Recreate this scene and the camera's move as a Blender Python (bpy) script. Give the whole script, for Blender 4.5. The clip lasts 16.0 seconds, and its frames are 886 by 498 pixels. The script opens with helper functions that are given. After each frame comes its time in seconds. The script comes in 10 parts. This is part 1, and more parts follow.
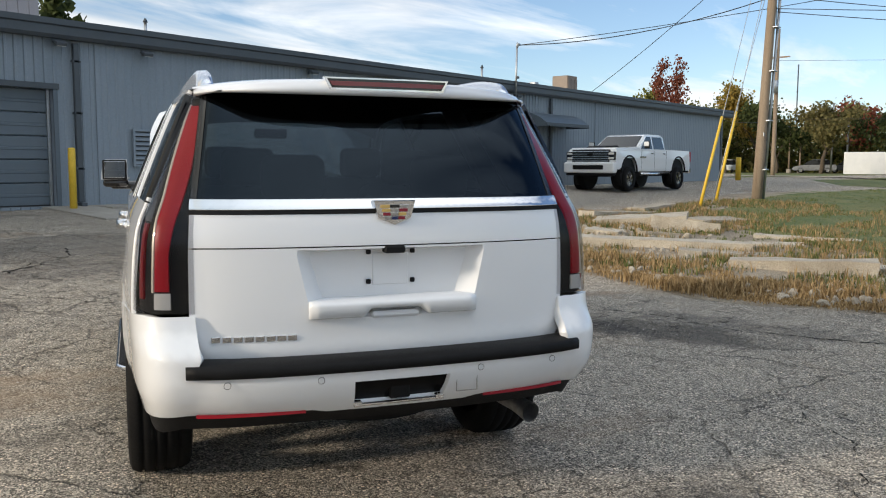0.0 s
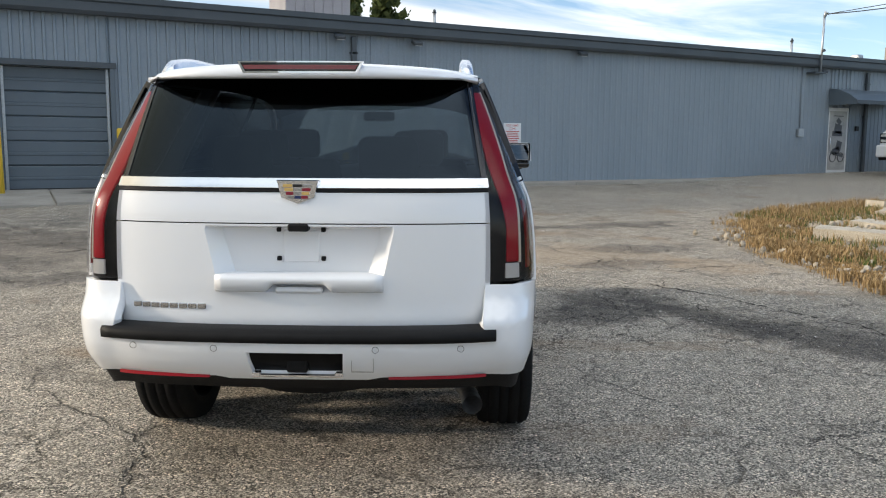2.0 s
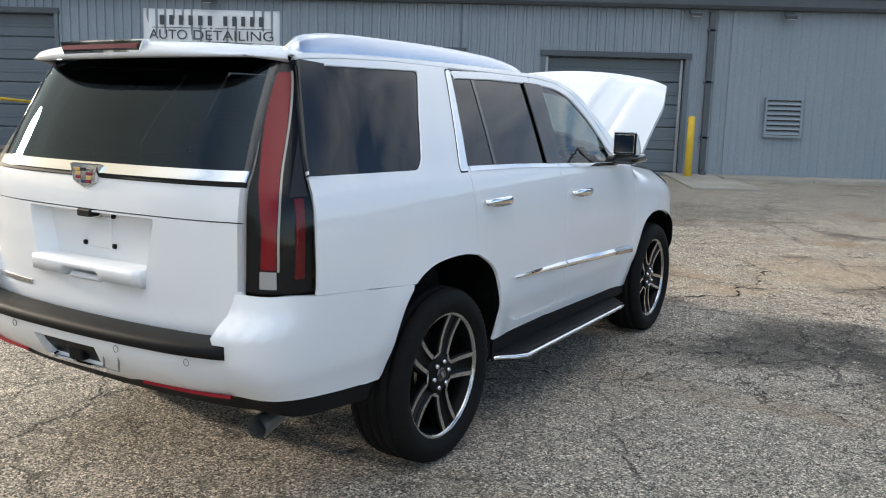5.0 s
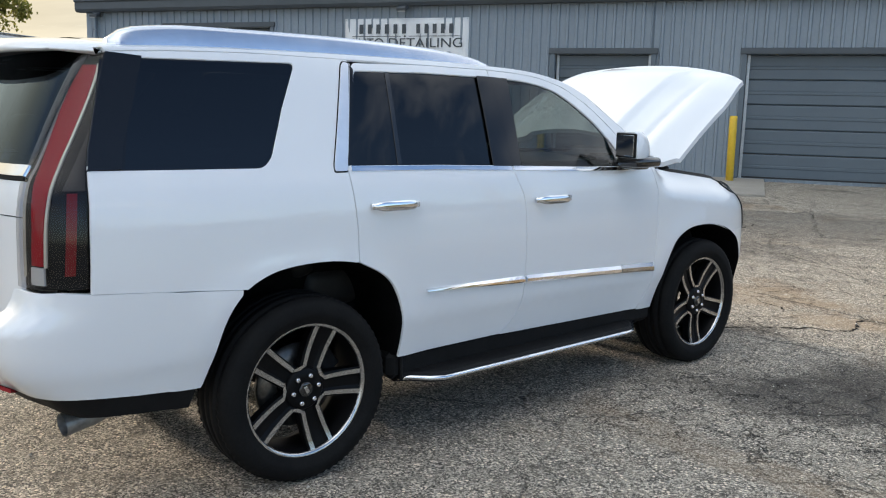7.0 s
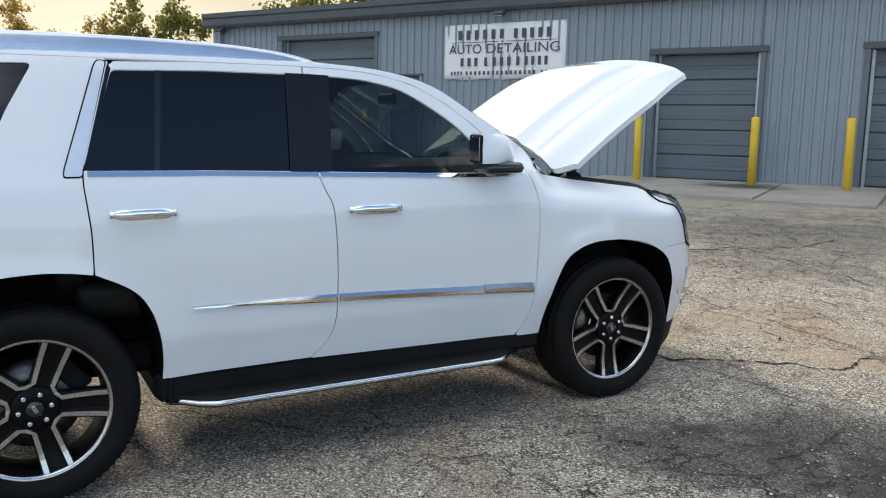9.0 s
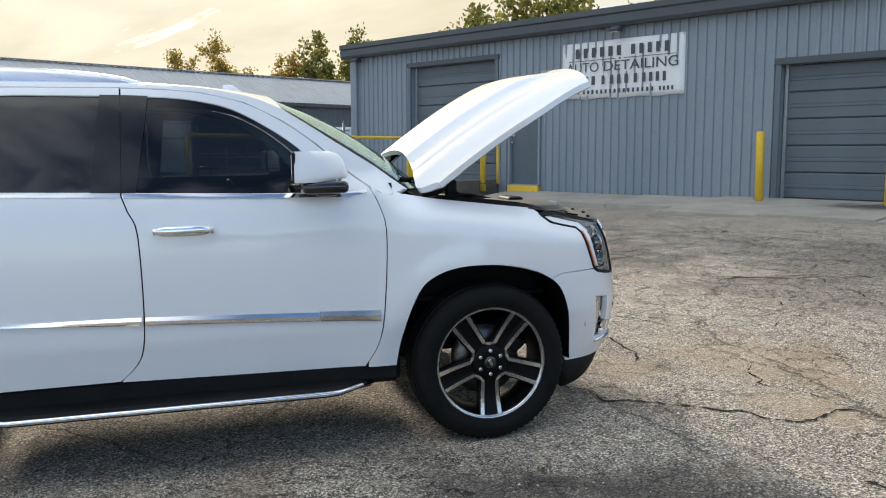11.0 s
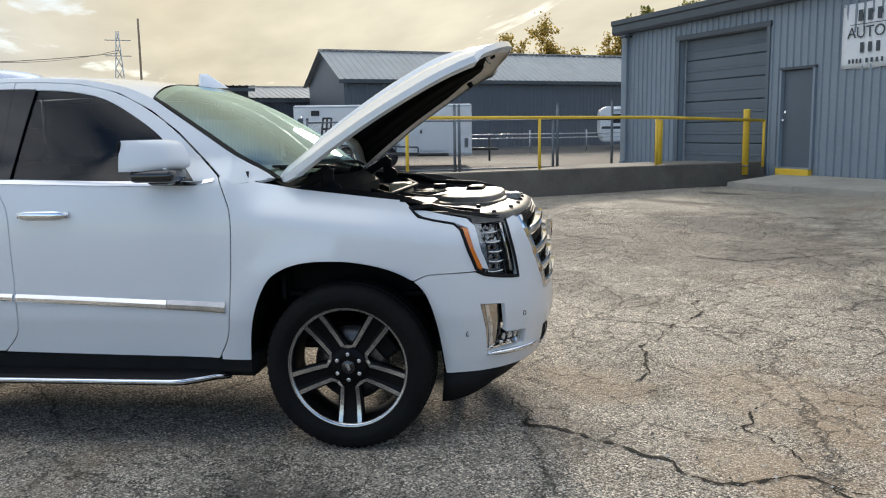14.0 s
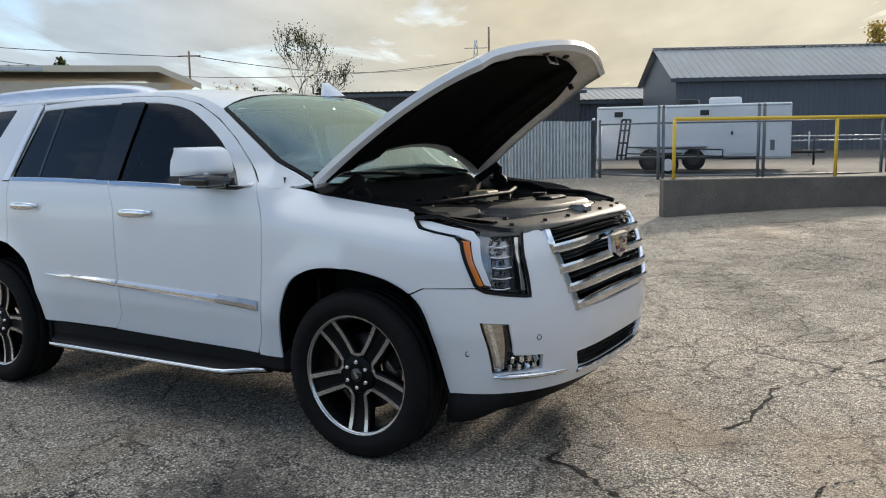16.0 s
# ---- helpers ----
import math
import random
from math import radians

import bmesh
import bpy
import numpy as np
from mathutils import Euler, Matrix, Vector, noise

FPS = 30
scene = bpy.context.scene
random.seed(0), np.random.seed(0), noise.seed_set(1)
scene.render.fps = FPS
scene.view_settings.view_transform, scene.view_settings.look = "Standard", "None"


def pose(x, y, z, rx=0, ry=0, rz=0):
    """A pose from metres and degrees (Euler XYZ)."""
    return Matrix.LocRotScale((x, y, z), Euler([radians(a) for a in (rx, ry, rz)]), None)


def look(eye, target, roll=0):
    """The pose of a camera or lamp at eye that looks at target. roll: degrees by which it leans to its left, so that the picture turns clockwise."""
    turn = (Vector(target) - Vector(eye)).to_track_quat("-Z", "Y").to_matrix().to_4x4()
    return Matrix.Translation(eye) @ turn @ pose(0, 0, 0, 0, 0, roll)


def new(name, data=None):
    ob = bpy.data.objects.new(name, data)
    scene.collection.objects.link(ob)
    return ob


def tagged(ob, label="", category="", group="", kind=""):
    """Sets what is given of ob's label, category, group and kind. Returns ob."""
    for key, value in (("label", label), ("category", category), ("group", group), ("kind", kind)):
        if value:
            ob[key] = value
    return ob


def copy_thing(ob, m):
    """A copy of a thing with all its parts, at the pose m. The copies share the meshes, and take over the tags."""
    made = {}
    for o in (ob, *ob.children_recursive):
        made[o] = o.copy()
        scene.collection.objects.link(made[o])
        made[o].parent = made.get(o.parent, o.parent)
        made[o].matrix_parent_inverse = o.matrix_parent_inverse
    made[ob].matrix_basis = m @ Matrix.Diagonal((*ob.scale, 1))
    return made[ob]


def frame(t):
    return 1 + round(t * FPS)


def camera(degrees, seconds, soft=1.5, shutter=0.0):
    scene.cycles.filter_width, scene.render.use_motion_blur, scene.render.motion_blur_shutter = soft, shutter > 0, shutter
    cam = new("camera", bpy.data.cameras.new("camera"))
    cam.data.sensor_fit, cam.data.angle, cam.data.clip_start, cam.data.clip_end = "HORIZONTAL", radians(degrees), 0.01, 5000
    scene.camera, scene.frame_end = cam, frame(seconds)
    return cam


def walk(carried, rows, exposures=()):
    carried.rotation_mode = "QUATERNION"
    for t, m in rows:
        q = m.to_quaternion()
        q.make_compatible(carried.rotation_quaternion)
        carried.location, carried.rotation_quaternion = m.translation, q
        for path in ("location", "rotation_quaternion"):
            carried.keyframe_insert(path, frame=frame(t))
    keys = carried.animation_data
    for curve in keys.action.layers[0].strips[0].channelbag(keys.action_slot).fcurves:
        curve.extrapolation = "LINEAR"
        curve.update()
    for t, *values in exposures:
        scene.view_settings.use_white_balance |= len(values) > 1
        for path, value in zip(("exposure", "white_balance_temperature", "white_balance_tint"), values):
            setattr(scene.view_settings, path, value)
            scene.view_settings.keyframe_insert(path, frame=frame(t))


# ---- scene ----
cam = camera(56.0, 16.0, soft=1.1)
PATH = [
    (0, (0.157, 0.386, 1.496), (1.677, 1.669, 1.297), 0.2),
    (0.5, (0.43, 0.089, 1.513), (1.818, 1.513, 1.306), 0.0),
    (1, (0.82, -0.121, 1.504), (2.065, 1.429, 1.283), 0.0),
    (1.5, (1.13, -0.396, 1.502), (2.212, 1.269, 1.269), -0.0),
    (2, (1.497, -0.603, 1.493), (2.422, 1.153, 1.251), 0.3),
    (2.5, (1.896, -0.775, 1.499), (2.655, 1.057, 1.244), 0.5),
    (3, (2.293, -0.884, 1.517), (2.885, 1.008, 1.248), 0.5),
    (3.5, (2.743, -0.871, 1.522), (3.169, 1.063, 1.24), 0.6),
    (4, (3.202, -0.888, 1.555), (3.457, 1.074, 1.263), 0.8),
    (4.2, (3.393, -0.825, 1.56), (3.581, 1.144, 1.26), 1.0),
    (6.3, (5.159, -0.222, 1.557), (4.666, 1.694, 1.266), 2.0),
    (6.5, (5.319, -0.137, 1.552), (4.771, 1.764, 1.259), 1.9),
    (7, (5.666, 0.113, 1.561), (4.992, 1.971, 1.259), 1.7),
    (7.5, (6.03, 0.35, 1.568), (5.233, 2.159, 1.261), 1.4),
    (8, (6.362, 0.692, 1.555), (5.473, 2.457, 1.248), 1.3),
    (8.5, (6.747, 0.923, 1.574), (5.772, 2.642, 1.272), 1.2),
    (9, (7.033, 1.275, 1.567), (5.992, 2.958, 1.275), 1.1),
    (9.5, (7.382, 1.562, 1.559), (6.264, 3.195, 1.274), 0.8),
    (10, (7.643, 1.896, 1.558), (6.436, 3.467, 1.281), 0.4),
    (10.2, (7.753, 2.032, 1.553), (6.507, 3.574, 1.289), 0.2),
    (12.3, (8.752, 3.469, 1.541), (7.145, 4.631, 1.282), -0.4),
    (12.5, (8.797, 3.607, 1.562), (7.164, 4.732, 1.3), -0.5),
    (13, (8.98, 3.986, 1.546), (7.269, 4.986, 1.272), -0.8),
    (13.5, (9.033, 4.401, 1.553), (7.253, 5.269, 1.269), -0.9),
    (14, (9.179, 4.741, 1.556), (7.337, 5.468, 1.276), -0.8),
    (14.5, (9.257, 5.126, 1.579), (7.354, 5.679, 1.306), -1.0),
    (15, (9.275, 5.536, 1.576), (7.326, 5.896, 1.308), -0.9),
    (15.5, (9.322, 5.907, 1.58), (7.345, 6.041, 1.315), -0.9),
    (16, (9.257, 6.3, 1.561), (7.276, 6.225, 1.296), -1.0),
]
walk(cam, [(t, look(eye, target, roll)) for t, eye, target, roll in PATH],
     exposures=[(0.0, 1.28, 6270, 10), (1.0, 1.42, 6260, 10), (2.0, 1.56, 6270, 10), (3.5, 1.71, 6310, 10), (7.0, 1.83, 6350, 10), (9.0, 1.90, 6360, 10), (12.5, 1.66, 6230, 10), (14.5, 1.53, 6210, 10), (16.0, 1.43, 6230, 10)])

# ---- light ----
SUN_YAW, SUN_ELEV = 66.0, 15.0          # degrees left of +y, degrees above the horizon
sun_way = Vector((-math.sin(radians(SUN_YAW)) * math.cos(radians(SUN_ELEV)), math.cos(radians(SUN_YAW)) * math.cos(radians(SUN_ELEV)), math.sin(radians(SUN_ELEV))))
sun = new("sun", bpy.data.lights.new("sun", "SUN"))
sun.data.energy, sun.data.angle, sun.data.color = 1.3, radians(6), (1.0, 0.86, 0.68)
sun.matrix_world = Matrix.Translation((0, 0, 40)) @ (-sun_way).to_track_quat("-Z", "Y").to_matrix().to_4x4()

world = bpy.data.worlds.new("sky")
scene.world = world
world.use_nodes = True


def sky_nodes(nt):
    n, l = nt.nodes, nt.links
    n.clear()
    out, bg = n.new("ShaderNodeOutputWorld"), n.new("ShaderNodeBackground")
    sky = n.new("ShaderNodeTexSky")
    sky.sky_type, sky.sun_disc = "NISHITA", False
    sky.sun_elevation, sky.sun_rotation = radians(SUN_ELEV + 8), radians(-SUN_YAW)
    sky.air_density, sky.dust_density, sky.ozone_density = 0.9, 0.6, 1.6
    tc = n.new("ShaderNodeTexCoord")
    # clouds lie on a plane overhead: direction / height
    sep = n.new("ShaderNodeSeparateXYZ")
    l.new(tc.outputs["Generated"], sep.inputs[0])
    hz = n.new("ShaderNodeMath"); hz.operation = "MAXIMUM"; hz.inputs[1].default_value = 0.0
    l.new(sep.outputs["Z"], hz.inputs[0])
    ad = n.new("ShaderNodeMath"); ad.operation = "ADD"; ad.inputs[1].default_value = 0.10
    l.new(hz.outputs[0], ad.inputs[0])
    dv = n.new("ShaderNodeVectorMath"); dv.operation = "DIVIDE"
    cb = n.new("ShaderNodeCombineXYZ")
    for k in range(3):
        l.new(ad.outputs[0], cb.inputs[k])
    l.new(tc.outputs["Generated"], dv.inputs[0]); l.new(cb.outputs[0], dv.inputs[1])
    mp = n.new("ShaderNodeMapping"); mp.inputs["Rotation"].default_value = (0, 0, radians(24)); mp.inputs["Scale"].default_value = (0.42, 0.95, 0.0)
    l.new(dv.outputs[0], mp.inputs["Vector"])
    n1 = n.new("ShaderNodeTexNoise"); n1.inputs["Scale"].default_value = 1.15; n1.inputs["Detail"].default_value = 9; n1.inputs["Roughness"].default_value = 0.58; n1.inputs["Distortion"].default_value = 0.5
    l.new(mp.outputs[0], n1.inputs["Vector"])
    # more cloud towards the sun
    dt = n.new("ShaderNodeVectorMath"); dt.operation = "DOT_PRODUCT"; dt.inputs[1].default_value = tuple(sun_way)
    nm = n.new("ShaderNodeVectorMath"); nm.operation = "NORMALIZE"
    l.new(tc.outputs["Generated"], nm.inputs[0]); l.new(nm.outputs[0], dt.inputs[0])
    hr = n.new("ShaderNodeMapRange"); hr.inputs[1].default_value, hr.inputs[2].default_value = -1.0, 1.0
    l.new(dt.outputs["Value"], hr.inputs[0])
    cover = n.new("ShaderNodeValToRGB")
    c = cover.color_ramp.elements
    c[0].position, c[1].position = 0.10, 1.0
    c[0].color, c[1].color = (.04, .04, .04, 1), (.40, .40, .40, 1)
    for at, v in ((.55, .22), (.70, .25), (.80, .24), (.885, .255), (.95, .36)):
        k = c.new(at); k.color = (v, v, v, 1)
    l.new(hr.outputs[0], cover.inputs[0])
    sh = n.new("ShaderNodeMath"); sh.operation = "ADD"; sh.inputs[1].default_value = -0.10
    l.new(cover.outputs[0], sh.inputs[0])
    sm = n.new("ShaderNodeMath"); sm.operation = "ADD"
    l.new(n1.outputs["Fac"], sm.inputs[0]); l.new(sh.outputs[0], sm.inputs[1])
    rp = n.new("ShaderNodeValToRGB"); rp.color_ramp.elements[0].position = 0.485; rp.color_ramp.elements[1].position = 0.66
    l.new(sm.outputs[0], rp.inputs[0])
    # cloud colour: warm and bright round the sun, pale grey-blue away from it
    cr = n.new("ShaderNodeValToRGB")
    e = cr.color_ramp.elements
    e[0].position, e[0].color = 0.30, (4.2, 4.22, 4.2, 1)
    e[1].position, e[1].color = 1.0, (2.95, 2.65, 2.0, 1)
    m0 = e.new(0.84); m0.color = (1.95, 2.18, 2.32, 1)
    m1 = e.new(0.92); m1.color = (2.45, 2.34, 2.00, 1)
    m2 = e.new(0.965); m2.color = (2.55, 2.24, 1.62, 1)
    l.new(hr.outputs[0], cr.inputs[0])
    # soft darker bellies
    n2 = n.new("ShaderNodeTexNoise"); n2.inputs["Scale"].default_value = 2.3; n2.inputs["Detail"].default_value = 6
    l.new(mp.outputs[0], n2.inputs["Vector"])
    br = n.new("ShaderNodeMapRange"); br.inputs[1].default_value, br.inputs[2].default_value, br.inputs[3].default_value, br.inputs[4].default_value = 0.3, 0.7, 0.84, 1.10
    l.new(n2.outputs["Fac"], br.inputs[0])
    ml = n.new("ShaderNodeVectorMath"); ml.operation = "SCALE"
    l.new(cr.outputs[0], ml.inputs[0]); l.new(br.outputs[0], ml.inputs["Scale"])
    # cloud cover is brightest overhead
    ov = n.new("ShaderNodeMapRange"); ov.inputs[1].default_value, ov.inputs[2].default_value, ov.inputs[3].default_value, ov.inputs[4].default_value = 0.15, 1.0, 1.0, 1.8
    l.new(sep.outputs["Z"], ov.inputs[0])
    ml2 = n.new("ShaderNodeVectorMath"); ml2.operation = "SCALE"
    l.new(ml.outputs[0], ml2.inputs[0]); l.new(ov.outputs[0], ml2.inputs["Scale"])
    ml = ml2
    thin = n.new("ShaderNodeVectorMath"); thin.operation = "SCALE"; thin.inputs["Scale"].default_value = 0.60
    soft_sky = n.new("ShaderNodeHueSaturation"); soft_sky.inputs["Saturation"].default_value = 1.0
    l.new(sky.outputs[0], soft_sky.inputs["Color"]); l.new(soft_sky.outputs[0], thin.inputs[0])
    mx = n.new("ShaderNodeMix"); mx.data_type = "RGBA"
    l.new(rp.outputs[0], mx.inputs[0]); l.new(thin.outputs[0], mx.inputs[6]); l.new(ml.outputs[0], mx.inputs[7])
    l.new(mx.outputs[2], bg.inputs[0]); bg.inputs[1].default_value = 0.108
    l.new(bg.outputs[0], out.inputs[0])


sky_nodes(world.node_tree)

# ---- materials ----
def rgb(c):
    return (c[0], c[1], c[2], 1.0)


def surface(name, c1, c2, scale=3.0, rough=0.6, metal=0.0, bump=0.0, bscale=40.0, fine=0.25, coat=0.0, spec=0.5, rvar=0.1, streak=0.0, jitter=0.0, distance=0.004):
    """A two-scale surface: broad mottling from c1 to c2, fine grain, uneven gloss and relief, in metres."""
    m = bpy.data.materials.new(name)
    m.use_nodes = True
    n, l = m.node_tree.nodes, m.node_tree.links
    b = n["Principled BSDF"]
    geo = n.new("ShaderNodeNewGeometry")
    vec = geo.outputs["Position"]
    if streak:
        mp = n.new("ShaderNodeMapping"); mp.inputs["Scale"].default_value = (1, 1, streak)
        l.new(vec, mp.inputs["Vector"]); vec = mp.outputs[0]
    a = n.new("ShaderNodeTexNoise"); a.inputs["Scale"].default_value = scale; a.inputs["Detail"].default_value = 6; a.inputs["Roughness"].default_value = 0.6
    f = n.new("ShaderNodeTexNoise"); f.inputs["Scale"].default_value = bscale; f.inputs["Detail"].default_value = 4
    l.new(vec, a.inputs["Vector"]); l.new(geo.outputs["Position"], f.inputs["Vector"])
    r = n.new("ShaderNodeMapRange"); r.inputs[1].default_value, r.inputs[2].default_value = 0.32, 0.68
    l.new(a.outputs["Fac"], r.inputs[0])
    mx = n.new("ShaderNodeMix"); mx.data_type = "RGBA"; mx.inputs[6].default_value = rgb(c1); mx.inputs[7].default_value = rgb(c2)
    l.new(r.outputs[0], mx.inputs[0])
    g = n.new("ShaderNodeMapRange"); g.inputs[1].default_value, g.inputs[2].default_value, g.inputs[3].default_value, g.inputs[4].default_value = 0.3, 0.7, 1 - fine, 1 + fine
    l.new(f.outputs["Fac"], g.inputs[0])
    ml = n.new("ShaderNodeVectorMath"); ml.operation = "SCALE"
    l.new(mx.outputs[2], ml.inputs[0]); l.new(g.outputs[0], ml.inputs["Scale"])
    col = ml.outputs[0]
    if jitter:
        oi = n.new("ShaderNodeObjectInfo")
        j = n.new("ShaderNodeMapRange"); j.inputs[3].default_value, j.inputs[4].default_value = 1 - jitter, 1 + jitter
        l.new(oi.outputs["Random"], j.inputs[0])
        m2 = n.new("ShaderNodeVectorMath"); m2.operation = "SCALE"
        l.new(col, m2.inputs[0]); l.new(j.outputs[0], m2.inputs["Scale"]); col = m2.outputs[0]
    l.new(col, b.inputs["Base Color"])
    rr = n.new("ShaderNodeMapRange"); rr.inputs[3].default_value, rr.inputs[4].default_value = max(0.02, rough - rvar), min(1.0, rough + rvar)
    l.new(a.outputs["Fac"], rr.inputs[0]); l.new(rr.outputs[0], b.inputs["Roughness"])
    b.inputs["Metallic"].default_value = metal
    b.inputs["Specular IOR Level"].default_value = spec
    b.inputs["Coat Weight"].default_value = coat
    b.inputs["Coat Roughness"].default_value = 0.03
    if bump:
        bp = n.new("ShaderNodeBump"); bp.inputs["Strength"].default_value = bump; bp.inputs["Distance"].default_value = distance
        l.new(f.outputs["Fac"], bp.inputs["Height"]); l.new(bp.outputs[0], b.inputs["Normal"])
    return m


def plain(name, c, rough=0.4, metal=0.0, coat=0.0, spec=0.5):
    m = bpy.data.materials.new(name)
    m.use_nodes = True
    b = m.node_tree.nodes["Principled BSDF"]
    b.inputs["Base Color"].default_value = rgb(c)
    b.inputs["Roughness"].default_value, b.inputs["Metallic"].default_value = rough, metal
    b.inputs["Coat Weight"].default_value, b.inputs["Coat Roughness"].default_value = coat, 0.03
    b.inputs["Specular IOR Level"].default_value = spec
    return m


def glass(name, tint, ior=1.5, rough=0.0, mirror=(1, 1, 1)):
    """A pane: it lets tinted light through and mirrors by Fresnel."""
    m = bpy.data.materials.new(name)
    m.use_nodes = True
    n, l = m.node_tree.nodes, m.node_tree.links
    n.clear()
    out, mix = n.new("ShaderNodeOutputMaterial"), n.new("ShaderNodeMixShader")
    tr, gl, fr = n.new("ShaderNodeBsdfTransparent"), n.new("ShaderNodeBsdfGlossy"), n.new("ShaderNodeLayerWeight")
    tr.inputs[0].default_value = rgb(tint); gl.inputs["Roughness"].default_value = rough; gl.inputs[0].default_value = rgb(mirror)
    # share mirrored: a few per cent head on, all at a grazing angle
    r0 = ((ior - 1) / (ior + 1)) ** 2
    pw, ml = n.new("ShaderNodeMath"), n.new("ShaderNodeMath")
    pw.operation, ml.operation = "POWER", "MULTIPLY_ADD"
    pw.inputs[1].default_value, ml.inputs[1].default_value, ml.inputs[2].default_value = 5.0, 1 - r0, r0
    l.new(fr.outputs["Facing"], pw.inputs[0]); l.new(pw.outputs[0], ml.inputs[0])
    l.new(ml.outputs[0], mix.inputs[0]); l.new(tr.outputs[0], mix.inputs[1]); l.new(gl.outputs[0], mix.inputs[2]); l.new(mix.outputs[0], out.inputs[0])
    return m


SAND_SPOTS = ((9.4, 7.0, .8, .9), (-2.2, 10.2, 1.3, .5), (5.8, 8.0, .85, .5), (5.1, 7.3, .5, .35), (8.3, 8.2, 1.6, 1.3), (6.4, 7.3, .5, .3))
YARD_SPOTS = ((0.5, 11.0, 4.5, 3.2), (6.0, 12.5, 4.0, 2.0))
BROKEN_SPOTS = ((0.5, 12.2, 2.2, 1.1), (5.4, 10.4, 1.8, .9), (-2.6, 11.2, 1.5, .9), (0.8, 10.0, 1.5, .7), (7.9, 3.3, .5, 1.5), (8.2, 7.5, 1.3, .45), (9.6, 8.6, 1.6, .5), (10.5, 10.7, 2.6, .35), (5.5, 6.75, .9, .25), (2.4, 11.3, 1.3, .9), (2.0, 8.75, 2.6, .5), (-1.0, 7.0, 2.0, 1.2), (3.6, 1.6, .8, .5))
DARK_SPOTS = ((-2.6, 13.6, 1.5, .3), (-3.6, 15.6, .9, .3), (6.65, 5.75, .8, .55), (6.2, 5.2, 1.1, .45), (7.2, 3.6, .55, 1.2), (6.9, 4.6, .45, 1.0), (3.0, 1.9, 1.0, .5))


def asphalt_material():
    m = bpy.data.materials.new("cracked_asphalt")
    m.use_nodes = True
    n, l = m.node_tree.nodes, m.node_tree.links
    b = n["Principled BSDF"]
    pos = n.new("ShaderNodeNewGeometry").outputs["Position"]

    def noise_tex(scale, detail=5, rough=0.55, dist=0.0, vec=None):
        t = n.new("ShaderNodeTexNoise")
        t.inputs["Scale"].default_value, t.inputs["Detail"].default_value, t.inputs["Roughness"].default_value, t.inputs["Distortion"].default_value = scale, detail, rough, dist
        l.new(vec or pos, t.inputs["Vector"])
        return t.outputs["Fac"]

    def span(x, a, c, lo=0.0, hi=1.0, smooth=False):
        r = n.new("ShaderNodeMapRange")
        r.interpolation_type = "SMOOTHSTEP" if smooth else "LINEAR"
        r.inputs[1].default_value, r.inputs[2].default_value, r.inputs[3].default_value, r.inputs[4].default_value = a, c, lo, hi
        l.new(x, r.inputs[0])
        return r.outputs[0]

    def mul(a, c, op="MULTIPLY"):
        t = n.new("ShaderNodeMath"); t.operation = op
        for k, v in enumerate((a, c)):
            if isinstance(v, (int, float)):
                t.inputs[k].default_value = v
            else:
                l.new(v, t.inputs[k])
        return t.outputs[0]

    def blend(f, a, c):
        t = n.new("ShaderNodeMix"); t.data_type = "RGBA"
        l.new(f, t.inputs[0])
        for k, v in ((6, a), (7, c)):
            if isinstance(v, tuple):
                t.inputs[k].default_value = rgb(v)
            else:
                l.new(v, t.inputs[k])
        return t.outputs[2]

    def cracks(scale, warp, width, seed):
        w = n.new("ShaderNodeTexNoise"); w.inputs["Scale"].default_value = scale * 2.6; w.inputs["Detail"].default_value = 6; w.inputs["Roughness"].default_value = 0.65
        sh = n.new("ShaderNodeVectorMath"); sh.operation = "ADD"; sh.inputs[1].default_value = (seed, seed * 0.7, 0)
        l.new(pos, sh.inputs[0]); l.new(sh.outputs[0], w.inputs["Vector"])
        sc = n.new("ShaderNodeVectorMath"); sc.operation = "SCALE"; sc.inputs["Scale"].default_value = warp
        l.new(w.outputs["Color"], sc.inputs[0])
        ad = n.new("ShaderNodeVectorMath"); ad.operation = "ADD"
        l.new(sh.outputs[0], ad.inputs[0]); l.new(sc.outputs[0], ad.inputs[1])
        v = n.new("ShaderNodeTexVoronoi"); v.voronoi_dimensions = "2D"; v.feature = "DISTANCE_TO_EDGE"; v.inputs["Scale"].default_value = scale
        l.new(ad.outputs[0], v.inputs["Vector"])
        return span(v.outputs["Distance"], 0.0, width, 1.0, 0.0, True)

    stones = n.new("ShaderNodeTexVoronoi"); stones.inputs["Scale"].default_value = 130.0
    l.new(pos, stones.inputs["Vector"])
    tone = n.new("ShaderNodeSeparateColor")
    l.new(stones.outputs["Color"], tone.inputs[0])
    broad = noise_tex(0.35, 5, 0.6)
    mid = noise_tex(2.2, 6, 0.65)
    base = blend(span(broad, 0.36, 0.64), (0.128, 0.119, 0.108), (0.305, 0.278, 0.238))
    base = blend(mul(span(mid, 0.45, 0.75), 0.55), base, (0.30, 0.28, 0.25))
    grit = blend(mul(tone.outputs[0], tone.outputs[0]), (0.022, 0.021, 0.020), (0.92, 0.88, 0.81))
    col = blend(span(noise_tex(6.0, 4), 0.3, 0.7, 0.52, 0.88), base, grit)
    # pale worn and dark tarry blotches a hand across, and sparse big stones
    col = blend(mul(span(noise_tex(9.0, 5, 0.7), 0.50, 0.72), 0.5), col, (0.43, 0.395, 0.34))
